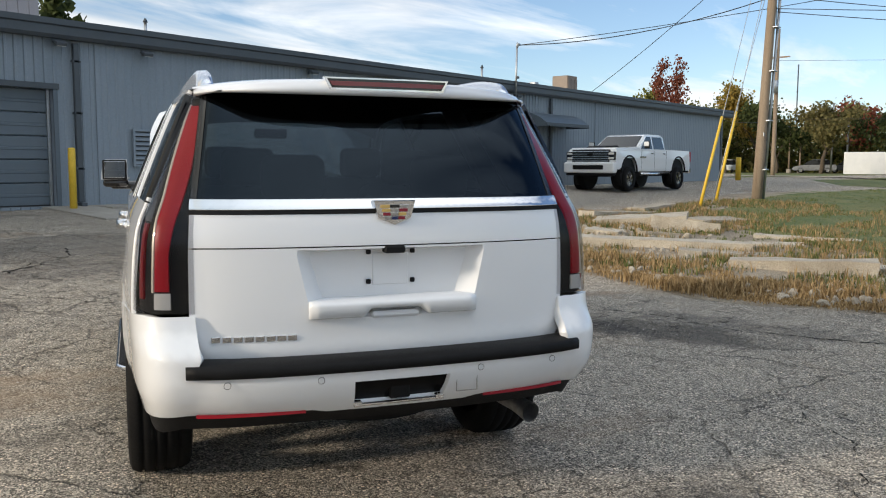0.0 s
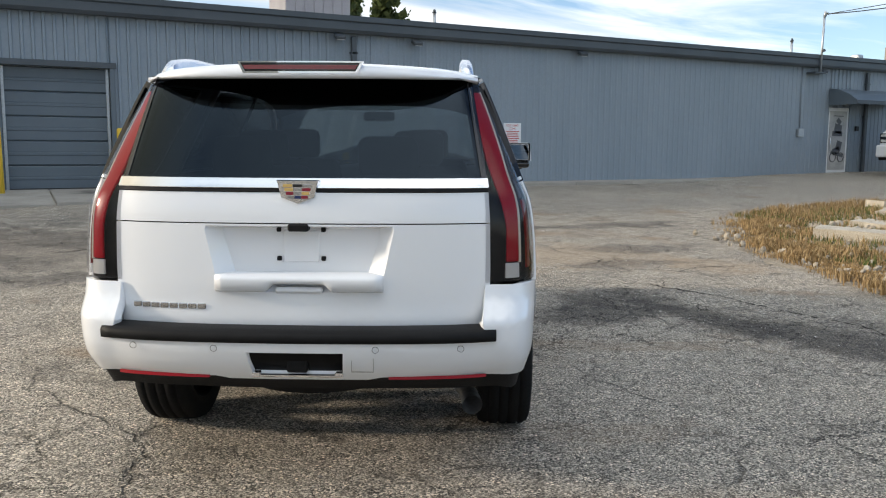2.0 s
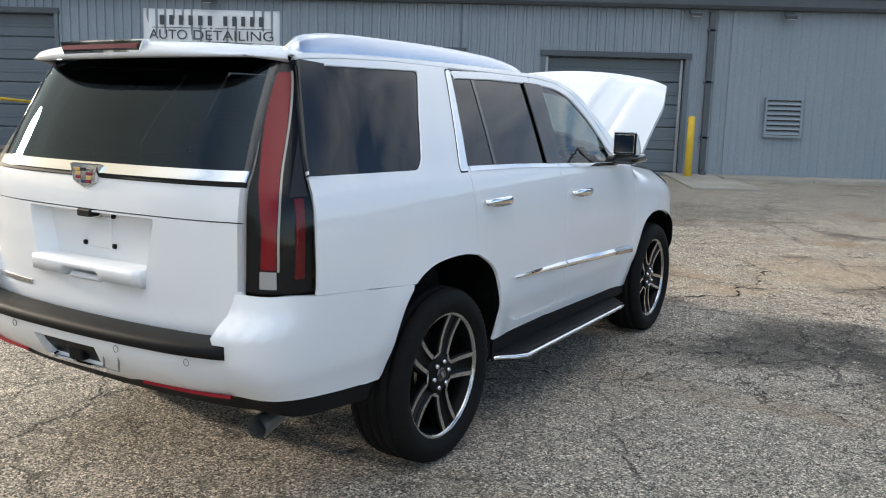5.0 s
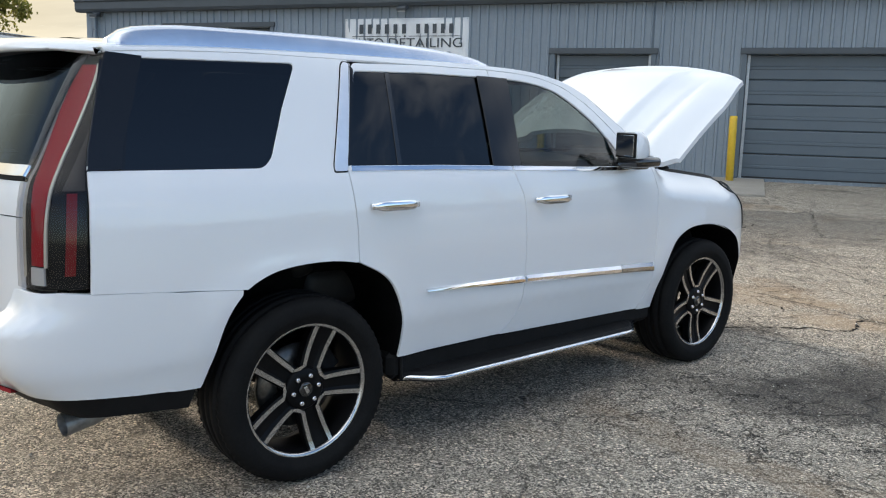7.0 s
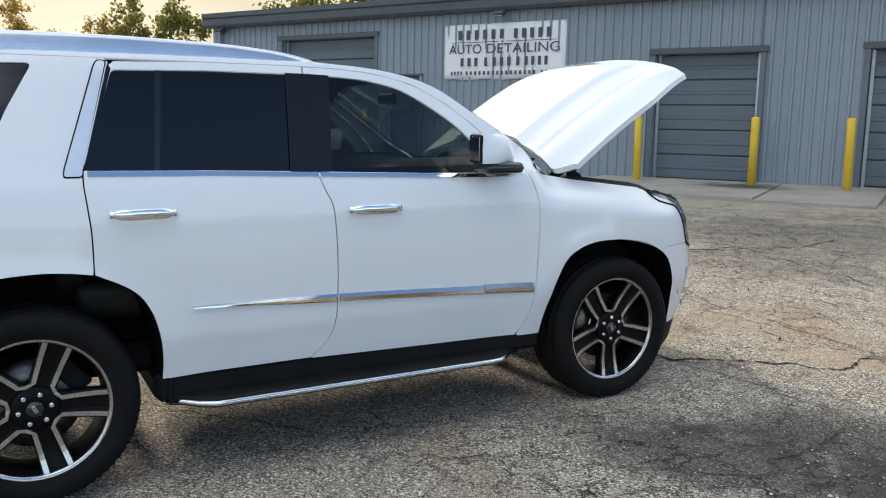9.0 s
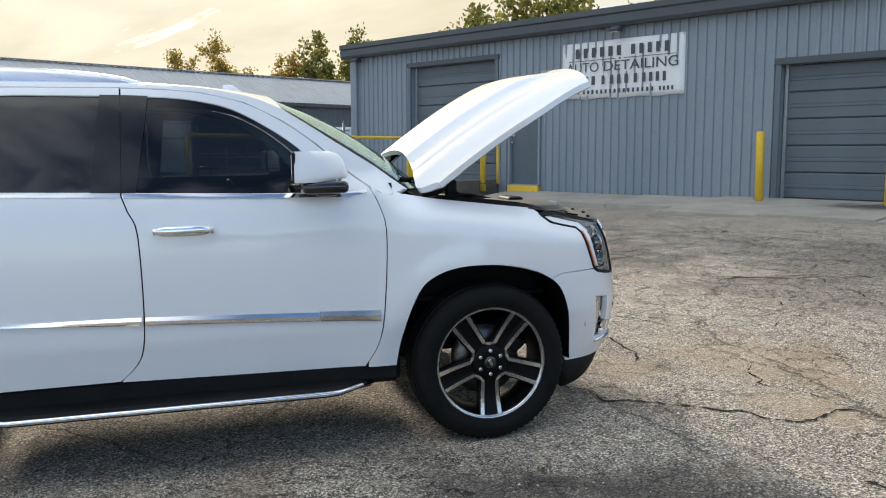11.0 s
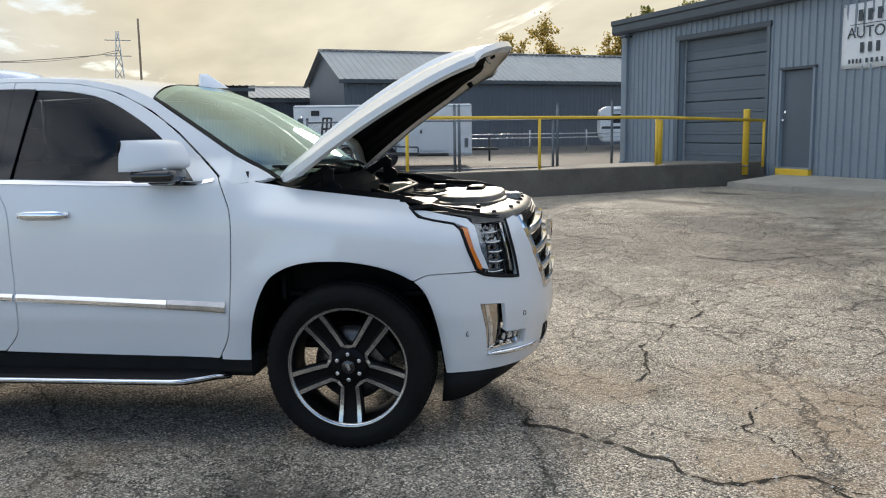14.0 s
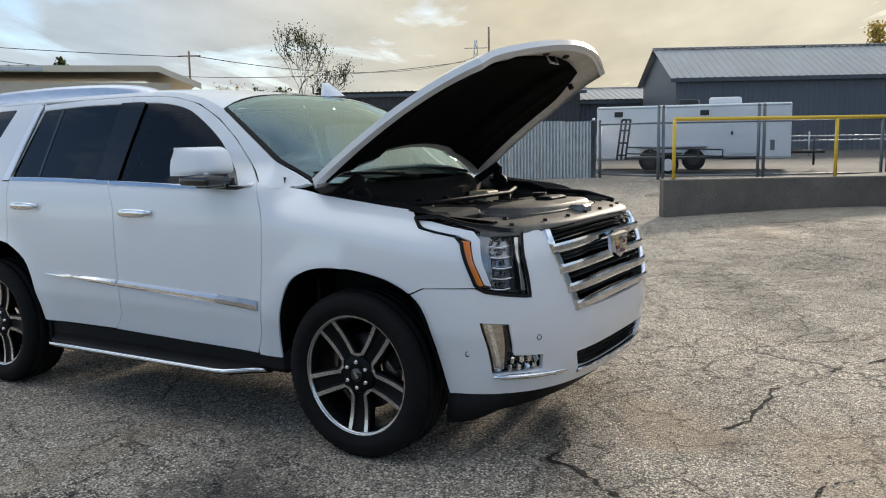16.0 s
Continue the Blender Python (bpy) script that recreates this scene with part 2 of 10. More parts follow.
    col = blend(mul(span(noise_tex(5.0, 6, 0.7, 0.4), 0.54, 0.72), 0.5), col, (0.060, 0.056, 0.052))
    big = n.new("ShaderNodeTexVoronoi"); big.inputs["Scale"].default_value = 46.0
    l.new(pos, big.inputs["Vector"])
    bt = n.new("ShaderNodeSeparateColor"); l.new(big.outputs["Color"], bt.inputs[0])
    fleck = mul(span(big.outputs["Distance"], 0.30, 0.40, 1.0, 0.0), span(bt.outputs[1], 0.68, 0.74))
    col = blend(mul(fleck, 0.9), col, (0.82, 0.78, 0.71))
    pit = mul(span(big.outputs["Distance"], 0.20, 0.34, 1.0, 0.0), span(bt.outputs[2], 0.62, 0.70))
    col = blend(mul(pit, 0.9), col, (0.03, 0.028, 0.026))
    # brown earthy films and black oil stains
    earth = mul(span(noise_tex(0.55, 6, 0.6, 0.6), 0.55, 0.70, 0, 1, True), 0.55)
    col = blend(earth, col, (0.23, 0.165, 0.105))
    oil = mul(span(noise_tex(0.62, 5, 0.55, 1.0), 0.60, 0.74, 0, 1, True), 0.6)
    col = blend(oil, col, (0.030, 0.029, 0.028))
    # single patches: dark blotches, and sandy soil washed over the asphalt
    def spot(cx, cy, rx, ry, amount, tint, col):
        d = n.new("ShaderNodeVectorMath"); d.operation = "SUBTRACT"; d.inputs[1].default_value = (cx, cy, 0)
        l.new(pos, d.inputs[0])
        s = n.new("ShaderNodeVectorMath"); s.operation = "MULTIPLY"; s.inputs[1].default_value = (1 / rx, 1 / ry, 0)
        l.new(d.outputs[0], s.inputs[0])
        q = n.new("ShaderNodeVectorMath"); q.operation = "LENGTH"
        l.new(s.outputs[0], q.inputs[0])
        e = mul(q.outputs["Value"], mul(noise_tex(2.6, 6, 0.65), 1.5), "ADD")
        return blend(mul(span(e, 1.15, 1.85, 1.0, 0.0, True), amount), col, tint)
    def zone(spots):
        out = None
        for cx, cy, rx, ry in spots:
            d = n.new("ShaderNodeVectorMath"); d.operation = "SUBTRACT"; d.inputs[1].default_value = (cx, cy, 0)
            l.new(pos, d.inputs[0])
            k = n.new("ShaderNodeVectorMath"); k.operation = "MULTIPLY"; k.inputs[1].default_value = (1 / rx, 1 / ry, 0)
            l.new(d.outputs[0], k.inputs[0])
            q = n.new("ShaderNodeVectorMath"); q.operation = "LENGTH"
            l.new(k.outputs[0], q.inputs[0])
            one = span(mul(q.outputs["Value"], mul(noise_tex(2.1, 5, 0.6), 1.6), "ADD"), 1.2, 1.75, 1.0, 0.0, True)
            out = one if out is None else mul(out, one, "MAXIMUM")
        return out
    sand, dark_tone = (0.36, 0.285, 0.205), (0.035, 0.032, 0.030)
    for cx, cy, rx, ry in SAND_SPOTS:
        col = spot(cx, cy, rx, ry, 0.45, sand, col)
    for cx, cy, rx, ry in DARK_SPOTS:
        col = spot(cx, cy, rx, ry, 0.72, dark_tone, col)
    lift = n.new("ShaderNodeVectorMath"); lift.operation = "MULTIPLY"; lift.inputs[1].default_value = (1.24, 1.15, 1.03)
    l.new(col, lift.inputs[0])
    col = lift.outputs[0]
    # darker, browner asphalt tone towards the dock
    col = blend(mul(zone(YARD_SPOTS), 0.5), col, (0.105, 0.094, 0.080))
    broken = zone(BROKEN_SPOTS)
    col = blend(mul(broken, 0.45), col, (0.085, 0.078, 0.070))
    where = span(noise_tex(0.25, 3), 0.36, 0.56, 0.45, 1.0)
    c1 = mul(cracks(0.42, 0.75, 0.010, 3.0), span(noise_tex(0.9, 4, 0.6), 0.38, 0.56, 0.05, 0.7))
    c2 = mul(mul(cracks(1.25, 0.55, 0.020, 11.0), where), span(noise_tex(1.6, 4, 0.6), 0.42, 0.60, 0.0, 0.75))
    mesh = mul(span(noise_tex(0.33, 3, 0.5, 0.0), 0.46, 0.60), broken, "MAXIMUM")
    c3 = mul(mul(cracks(3.6, 0.30, 0.034, 29.0), mesh), span(noise_tex(2.4, 4, 0.6), 0.36, 0.56, 0.1, 0.9))
    crack = mul(mul(c1, c2, "MAXIMUM"), c3, "MAXIMUM")
    col = blend(mul(crack, 0.88), col, (0.022, 0.020, 0.018))
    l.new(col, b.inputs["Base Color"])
    l.new(span(mid, 0.3, 0.7, 0.72, 0.95), b.inputs["Roughness"])
    b.inputs["Specular IOR Level"].default_value = 0.32
    h = mul(mul(mul(stones.outputs["Distance"], -0.55), mul(fleck, 0.5), "ADD"), mul(mul(crack, -2.2), mul(pit, -0.6), "ADD"), "ADD")
    h = mul(h, mul(mid, 0.8), "ADD")
    bp = n.new("ShaderNodeBump"); bp.inputs["Strength"].default_value = 0.95; bp.inputs["Distance"].default_value = 0.018
    l.new(h, bp.inputs["Height"]); l.new(bp.outputs[0], b.inputs["Normal"])
    return m


M_ASPHALT = asphalt_material()
M_EARTH = surface("dry_earth_and_gravel", (0.20, 0.16, 0.11), (0.34, 0.29, 0.22), 1.5, 0.95, bump=1.0, bscale=45, fine=0.5, distance=0.02)
M_LAWN = surface("mown_lawn", (0.070, 0.105, 0.026), (0.17, 0.165, 0.060), 0.8, 0.95, bump=1.0, bscale=30, fine=0.5, distance=0.03)
M_CONCRETE = surface("weathered_concrete", (0.27, 0.25, 0.215), (0.38, 0.35, 0.30), 1.6, 0.88, bump=0.5, bscale=60, fine=0.2, jitter=0.08)
M_CONCRETE_DARK = surface("stained_concrete", (0.105, 0.092, 0.075), (0.19, 0.168, 0.138), 1.1, 0.9, bump=0.6, bscale=50, fine=0.25, jitter=0.08)
M_RUBBLE = surface("broken_concrete", (0.36, 0.31, 0.24), (0.50, 0.45, 0.37), 3.0, 0.92, bump=0.9, bscale=70, fine=0.25, jitter=0.18, distance=0.01)
M_STEELWALL = surface("blue_grey_painted_steel", (0.200, 0.240, 0.280), (0.235, 0.275, 0.315), 0.7, 0.48, bump=0.05, bscale=25, fine=0.05, rvar=0.08, streak=0.25)
M_DOORGREY = surface("dark_grey_painted_steel", (0.090, 0.114, 0.138), (0.110, 0.137, 0.162), 0.9, 0.42, fine=0.05, streak=0.3)
M_TRIM = surface("charcoal_painted_trim", (0.050, 0.060, 0.070), (0.068, 0.080, 0.092), 1.0, 0.45, fine=0.06)
M_YELLOW = surface("yellow_safety_paint", (0.72, 0.46, 0.030), (0.80, 0.53, 0.05), 4.0, 0.5, bump=0.2, bscale=60, fine=0.12)
M_VINYL = surface("white_vinyl_banner", (0.70, 0.71, 0.72), (0.78, 0.79, 0.80), 2.0, 0.55, fine=0.03)
M_INK = plain("dark_grey_ink", (0.055, 0.065, 0.075), 0.6)
M_GALV = surface("galvanised_steel", (0.40, 0.42, 0.44), (0.52, 0.54, 0.56), 5.0, 0.42, metal=0.8, fine=0.12)
M_BLACKPAINT = plain("black_paint", (0.015, 0.015, 0.016), 0.45)
M_WHITEPAINT = surface("white_painted_sheet", (0.70, 0.71, 0.72), (0.78, 0.78, 0.78), 1.2, 0.35, fine=0.04)
M_ROOFMETAL = surface("pale_grey_metal_roof", (0.34, 0.35, 0.36), (0.42, 0.43, 0.44), 0.7, 0.5, metal=0.3, fine=0.06)
M_FENCE = surface("dull_fence_steel", (0.13, 0.145, 0.16), (0.20, 0.215, 0.23), 5.0, 0.5, metal=0.6, fine=0.12)
M_LOTDARK = surface("dark_lot_asphalt", (0.040, 0.039, 0.038), (0.072, 0.068, 0.062), 0.8, 0.9, bump=0.5, bscale=50, fine=0.3)
M_LOT = surface("worn_lot_concrete", (0.125, 0.115, 0.10), (0.20, 0.185, 0.16), 0.9, 0.9, bump=0.5, bscale=50, fine=0.25)
M_SHED = surface("slate_grey_metal_siding", (0.085, 0.098, 0.118), (0.105, 0.118, 0.14), 0.6, 0.5, fine=0.06, streak=0.3)
M_DARKSHED = surface("dark_brown_grey_siding", (0.035, 0.035, 0.038), (0.05, 0.05, 0.055), 0.8, 0.6, fine=0.1)
M_CREAM = surface("cream_painted_boards", (0.55, 0.50, 0.40), (0.62, 0.57, 0.47), 1.0, 0.6, fine=0.06)
M_WOODPOLE = surface("weathered_grey_brown_wood", (0.22, 0.165, 0.115), (0.33, 0.26, 0.19), 6.0, 0.9, bump=0.7, bscale=80, fine=0.3, streak=0.06)
M_BARK = surface("grey_brown_bark", (0.075, 0.058, 0.042), (0.12, 0.095, 0.07), 5.0, 0.95, bump=0.8, bscale=40, fine=0.3)
M_WIRE = plain("black_cable", (0.02, 0.02, 0.022), 0.6)
M_RUBBER = surface("black_tyre_rubber", (0.005, 0.005, 0.0055), (0.010, 0.0098, 0.0095), 6.0, 0.75, bump=0.25, bscale=90, fine=0.2, spec=0.14)
M_DARKGLASS = plain("dark_tinted_glass_far", (0.01, 0.012, 0.014), 0.06)
M_CHROME = plain("chrome", (0.75, 0.76, 0.78), 0.12, 1.0)
M_REDPAINT = plain("red_print", (0.45, 0.06, 0.05), 0.6)

# ---- mesh helpers ----
def link_mesh(name, verts, faces, material, parent=None, label="", smooth=False):
    me = bpy.data.meshes.new(name)
    me.from_pydata([tuple(v) for v in verts], [], faces)
    me.update()
    for one in (material if isinstance(material, (list, tuple)) else [material]):
        me.materials.append(one)
    if smooth:
        me.polygons.foreach_set("use_smooth", [True] * len(me.polygons))
    ob = new(name, me)
    if parent:
        ob.parent = parent
    if label:
        ob["label"] = label
    return ob


def part(name, bm, material, parent=None, label="", smooth=False):
    """Links a bmesh as one mesh object, under a thing or a part if one is given."""
    me = bpy.data.meshes.new(name)
    bm.normal_update()
    bm.to_mesh(me)
    bm.free()
    for one in (material if isinstance(material, (list, tuple)) else [material]):
        me.materials.append(one)
    if smooth:
        me.polygons.foreach_set("use_smooth", [True] * len(me.polygons))
    ob = new(name, me)
    if parent:
        ob.parent = parent
    if label:
        ob["label"] = label
    return ob


def box_bm(size, at=(0, 0, 0), bevel=0.0, segs=1, bm=None, turn=None):
    """A box of that size with its middle at a place; edges may be rounded."""
    own = bm is None or bevel > 0
    b = bmesh.new() if own else bm
    m = Matrix.Translation(at) @ (turn or Matrix()) @ Matrix.Diagonal((*size, 1))
    bmesh.ops.create_cube(b, size=1.0, matrix=m)
    if bevel:
        bmesh.ops.bevel(b, geom=b.edges[:], offset=bevel, segments=segs, affect="EDGES", profile=0.5)
    if bm is not None and own:
        me = bpy.data.meshes.new("join"); b.to_mesh(me); b.free(); bm.from_mesh(me); bpy.data.meshes.remove(me)
        return bm
    return b


def tube_bm(points, radius, sides=8, bm=None, caps=True, closed=False):
    """A round bar along points; radius may be one number or one for each point."""
    b = bm or bmesh.new()
    pts = [Vector(p) for p in points]
    rs = radius if isinstance(radius, (list, tuple)) else [radius] * len(pts)
    rings, up = [], None
    for i, p in enumerate(pts):
        if closed:
            d = (pts[(i + 1) % len(pts)] - pts[i - 1]).normalized()
        else:
            d = (pts[min(i + 1, len(pts) - 1)] - pts[max(i - 1, 0)]).normalized()
        if up is None:
            up = d.orthogonal().normalized()
        up = (up - d * up.dot(d)).normalized()
        side = d.cross(up)
        rings.append([b.verts.new(p + (up * math.cos(a) + side * math.sin(a)) * rs[i]) for a in [2 * math.pi * k / sides for k in range(sides)]])
    pairs = list(zip(rings, rings[1:])) + ([(rings[-1], rings[0])] if closed else [])
    for r0, r1 in pairs:
        for k in range(sides):
            b.faces.new((r0[k], r0[(k + 1) % sides], r1[(k + 1) % sides], r1[k])).smooth = True
    if caps and not closed:
        b.faces.new(rings[0][::-1]); b.faces.new(rings[-1])
    return b


def empty(name, m=None):
    ob = new(name)
    ob.empty_display_size = 0.2
    if m is not None:
        ob.matrix_basis = m
    return ob


# ---- ground ----
def step(a, b, x):
    t = min(1.0, max(0.0, (x - a) / (b - a)))
    return t * t * (3 - 2 * t)


def dock_x(y):
    return -4.93 - .06 * (y - 9.65)


def ground_z(x, y):
    z = 0.02 * min(4.4, max(0.0, y - 3.6)) + 0.046 * max(0.0, min(y, 17.9) - 8.0)
    z -= 0.07 * math.exp(-((x - 11) ** 2 + (y - 8.4) ** 2) / 6.0)
    z += 0.19 * step(16, 28, x)
    # the yard is level along the dock wall
    z += (min(z, 0.275 + 0.10 * step(-5, 1.5, x)) - z) * step(3.0, 0.8, x)
    if x < -4.9:
        z = max(z, 0.16) if y < 9 else z
        z += 0.040 * min(12.0, max(0.0, -5 - x)) * step(2, 9, y)
        z = min(z, 0.45)
        e = dock_x(y)
        high = 0.42 + 0.32 * step(-10.5, -7.5, x)
        z = z + (high - z) * step(9.8, 15.5, y) * step(e - .05, e - .28, x)
    return z


def axis(fine_lo, fine_hi, d, lo, hi):
    v = list(np.arange(fine_lo, fine_hi + d / 2, d))
    s, x = d, fine_hi
    while x < hi:
        s *= 1.35; x += s; v.append(min(x, hi))
    s, x = d, fine_lo
    while x > lo:
        s *= 1.35; x -= s; v.insert(0, max(x, lo))
    return v


def build_ground():
    xs, ys = axis(-14, 32, 0.4, -900, 900), axis(-4, 19, 0.4, -900, 900)
    xs = sorted(xs + [-5.7, -5.5, -5.4, -5.3, -5.1, -5.0, -4.9])
    verts = []
    for y in ys:
        for x in xs:
            w = 0.012 * noise.noise((x * 0.8, y * 0.8, 0)) + 0.02 * noise.noise((x * 0.22, y * 0.22, 4)) if abs(x) < 40 and abs(y) < 30 else 0
            verts.append((x, y, ground_z(x, y) + w * step(5.5, 8.5, math.hypot(x - 4, y - 5))))
    nx = len(xs)
    faces = [(j * nx + i, j * nx + i + 1, (j + 1) * nx + i + 1, (j + 1) * nx + i) for j in range(len(ys) - 1) for i in range(nx - 1)]
    return tagged(link_mesh("ground", verts, faces, M_ASPHALT, smooth=True), "old cracked grey asphalt yard with worn patches", "asphalt yard", kind="structure")


ground = build_ground()


def sheet(name, outline, material, lift, label, category, size=0.5, rough_edge=0.12, mound=0.0):
    """A flat patch that follows the ground inside an outline, with an uneven edge."""
    from_pts = [Vector((x, y)) for x, y in outline]
    edge = []
    for i, a in enumerate(from_pts):
        b = from_pts[(i + 1) % len(from_pts)]
        k = max(1, int((b - a).length / size))
        for j in range(k):
            p = a.lerp(b, j / k)
            edge.append(p + Vector((noise.noise((p.x * 1.7, p.y * 1.7, 1)), noise.noise((p.x * 1.7, p.y * 1.7, 7)))) * rough_edge)
    lo = Vector((min(p.x for p in edge), min(p.y for p in edge))); hi = Vector((max(p.x for p in edge), max(p.y for p in edge)))
    pts = list(edge)
    y = lo.y
    while y < hi.y:
        x = lo.x
        while x < hi.x:
            p = Vector((x + random.uniform(-.1, .1) * size, y + random.uniform(-.1, .1) * size))
            inside = False
            for i, a in enumerate(edge):
                b = edge[i - 1]
                if (a.y > p.y) != (b.y > p.y) and p.x < (b.x - a.x) * (p.y - a.y) / (b.y - a.y) + a.x:
                    inside = not inside
            if inside and min((p - e).length for e in edge) > size * 0.4:
                pts.append(p)
            x += size
        y += size
    from mathutils.geometry import delaunay_2d_cdt
    v2, _, tri, *_ = delaunay_2d_cdt(pts, [], [list(range(len(edge)))], 1, 1e-5)
    verts = []
    for p in v2:
        d = min((p - e).length for e in edge)
        verts.append((p.x, p.y, ground_z(p.x, p.y) + 0.012 * noise.noise((p.x * .8, p.y * .8, 0)) + lift * step(0, 0.3, d) + mound * step(0.1, 1.6, d) * (0.6 + 0.6 * noise.noise((p.x * .7, p.y * .7, 9)))))
    return tagged(link_mesh(name, verts, [tuple(t) for t in tri], material, smooth=True), label, category, kind="structure")


EARTH = [(9.0, 4.2), (9.5, 2.6), (10.2, 0.5), (11, -3), (40, -12), (50, 8), (34, 12.6), (28.2, 11.9), (23.2, 11.2), (18.8, 11.3), (15.8, 11.3), (13.0, 10.2), (11.8, 9.1), (10.6, 7.4), (9.9, 5.9)]
LAWN = [(13.5, 3.0), (13.5, -2.5), (41, -11), (52, 7), (46, 10.5), (34, 11.6), (28.2, 11.2), (23.8, 10.5), (20.5, 9.5), (17.6, 6.8), (15.5, 5.0)]
earth = sheet("ground_earth", EARTH, M_EARTH, 0.012, "bare dry earth with gravel and dead grass", "earth", 0.55, 0.3, 0.06)
lawn = sheet("ground_lawn", LAWN, M_LAWN, 0.035, "patchy green lawn with worn soil", "lawn", 0.8, 0.5, 0.07)
far_lawn = sheet("ground_verge", [(48, 12.5), (60, -14), (300, -40), (300, 80), (130, 62), (86, 33), (70, 27.0), (56, 22.5), (52, 20)], M_LAWN, 0.03, "far green grass verge beyond the yard", "lawn", 8, 0.5)


# ---- main building ----
WALL_Y, EAVE, X0, X1 = 18.30, 4.16, -11.15, 44.8
OPEN = [(-8.62, -5.56, 0.66, 3.72), (-5.13, -4.15, 0.66, 2.80), (1.52, 3.58, 0.58, 3.08), (5.44, 8.50, 0.60, 3.08), (25.97, 27.02, 0.62, 2.88)]


def ribbed_bm(x0, x1, z0, z1, y, pitch=0.2, depth=0.034, bm=None):
    """Upright trapezoid ribs along x on the plane y, ribs towards -y."""
    b = bm or bmesh.new()
    xs = []
    k = math.floor(x0 / pitch)
    while k * pitch < x1 + pitch:
        for o, d in ((0.0, 0), (0.62, 0), (0.70, 1), (0.92, 1)):
            x = (k + o) * pitch
            if x0 < x < x1:
                xs.append((x, d))
        k += 1
    xs = [(x0, 0)] + xs + [(x1, 0)]
    lo = [b.verts.new((x, y - depth * d, z0)) for x, d in xs]
    hi = [b.verts.new((x, y - depth * d, z1)) for x, d in xs]
    for i in range(len(xs) - 1):
        b.faces.new((lo[i], lo[i + 1], hi[i + 1], hi[i]))
    return b


def build_wall():
    bm = bmesh.new()
    xs = sorted({X0, X1, *[v for o in OPEN for v in o[:2]]})
    for a, b in zip(xs, xs[1:]):
        hole = [o for o in OPEN if o[0] <= a + 1e-6 and o[1] >= b - 1e-6]
        if hole:
            o = hole[0]
            ribbed_bm(a, b, o[3], EAVE + .1, WALL_Y, bm=bm)
            ribbed_bm(a, b, 0.2, o[2], WALL_Y, bm=bm)
        else:
            ribbed_bm(a, b, 0.2, EAVE + .1, WALL_Y, depth=.012 if a > 8.4 else .032, bm=bm)
    # thickness: inner skin and the reveals
    for o in OPEN:
        x0, x1, z0, z1 = o
        q = [(x0, z0), (x1, z0), (x1, z1), (x0, z1)]
        for i in range(4):
            (xa, za), (xb, zb) = q[i], q[(i + 1) % 4]
            v = [bm.verts.new(c) for c in ((xa, WALL_Y - .004, za), (xb, WALL_Y - .004, zb), (xb, WALL_Y + .25, zb), (xa, WALL_Y + .25, za))]
            bm.faces.new(v)
    # ends and back of the hall
    for xa, ya, xb, yb in ((X0, WALL_Y, X0, 42), (X1, WALL_Y, X1, 42), (X0, 42, X1, 42)):
        v = [bm.verts.new(c) for c in ((xa, ya, 0), (xb, yb, 0), (xb, yb, EAVE), (xa, ya, EAVE))]
        bm.faces.new(v)
    return tagged(part("wall_south", bm, M_STEELWALL), "long workshop wall of ribbed blue-grey painted steel siding", "wall", kind="structure")


wall = build_wall()


def wall_trim(name, x0, x1, z0, z1, material, proud=0.06, back=0.0, bevel=0.008, label=""):
    b = box_bm((x1 - x0, proud - back, z1 - z0), ((x0 + x1) / 2, WALL_Y - (proud + back) / 2, (z0 + z1) / 2), bevel)
    return part(name, b, material, wall, label)


def build_roof():
    b = bmesh.new()
    # low-pitched roof sheet, with fascia and gutter along the front
    for y0, z0, y1, z1 in ((WALL_Y - .16, EAVE + .36, 30.5, EAVE + 1.15), (30.5, EAVE + 1.15, 42.2, EAVE + .4)):
        v = [b.verts.new(c) for c in ((X0 - .2, y0, z0), (X1 + .9, y0, z0), (X1 + .9, y1, z1), (X0 - .2, y1, z1))]
        b.faces.new(v)
    roof = tagged(part("roof", b, M_ROOFMETAL), "low-pitched pale metal workshop roof", "roof", kind="structure")
    f = bmesh.new()
    prof = [(-0.03, EAVE - .02), (-.20, EAVE - .02), (-.24, EAVE + .05), (-.24, EAVE + .22), (-.28, EAVE + .25), (-.28, EAVE + .37), (-.10, EAVE + .39), (-.03, EAVE + .39)]
    lo = [f.verts.new((X0 - .25, WALL_Y + dy, z)) for dy, z in prof]
    hi = [f.verts.new((X1 + 1.0, WALL_Y + dy, z)) for dy, z in prof]
    for i in range(len(prof)):
        j = (i + 1) % len(prof)
        f.faces.new((lo[i], lo[j], hi[j], hi[i]))
    f.faces.new(lo[::-1]); f.faces.new(hi)
    part("fascia", f, M_TRIM, roof, "charcoal eaves fascia with gutter")
    return roof


roof = build_roof()
# corner trims and downpipes
wall_trim("corner_trim", X0 - .05, X0 + .13, 0.2, EAVE, M_STEELWALL, 0.05)
wall_trim("corner_trim", X1 - .16, X1 + .05, 0.2, EAVE, M_TRIM, 0.05)
for px, w in ((9.0, .13), (27.75, .13), (-10.9, .10)):
    b = box_bm((w, .09, EAVE - .75), (px, WALL_Y - .075, (EAVE + .6) / 2), 0.012)
    box_bm((w, .22, .09), (px, WALL_Y - .13, .62), 0.012, bm=b)
    for z in (1.4, 2.6, 3.7):
        box_bm((w + .05, .10, .04), (px, WALL_Y - .07, z), bm=b)
    part("downpipe", b, M_TRIM if px > 0 else M_STEELWALL, wall, "painted rectangular downpipe with straps")
wall_trim("cover_strip", 9.45, 9.56, 0.4, EAVE, M_STEELWALL, .03)
wall_trim("cover_strip", 31.2, 31.3, 0.4, EAVE, M_STEELWALL, .035)


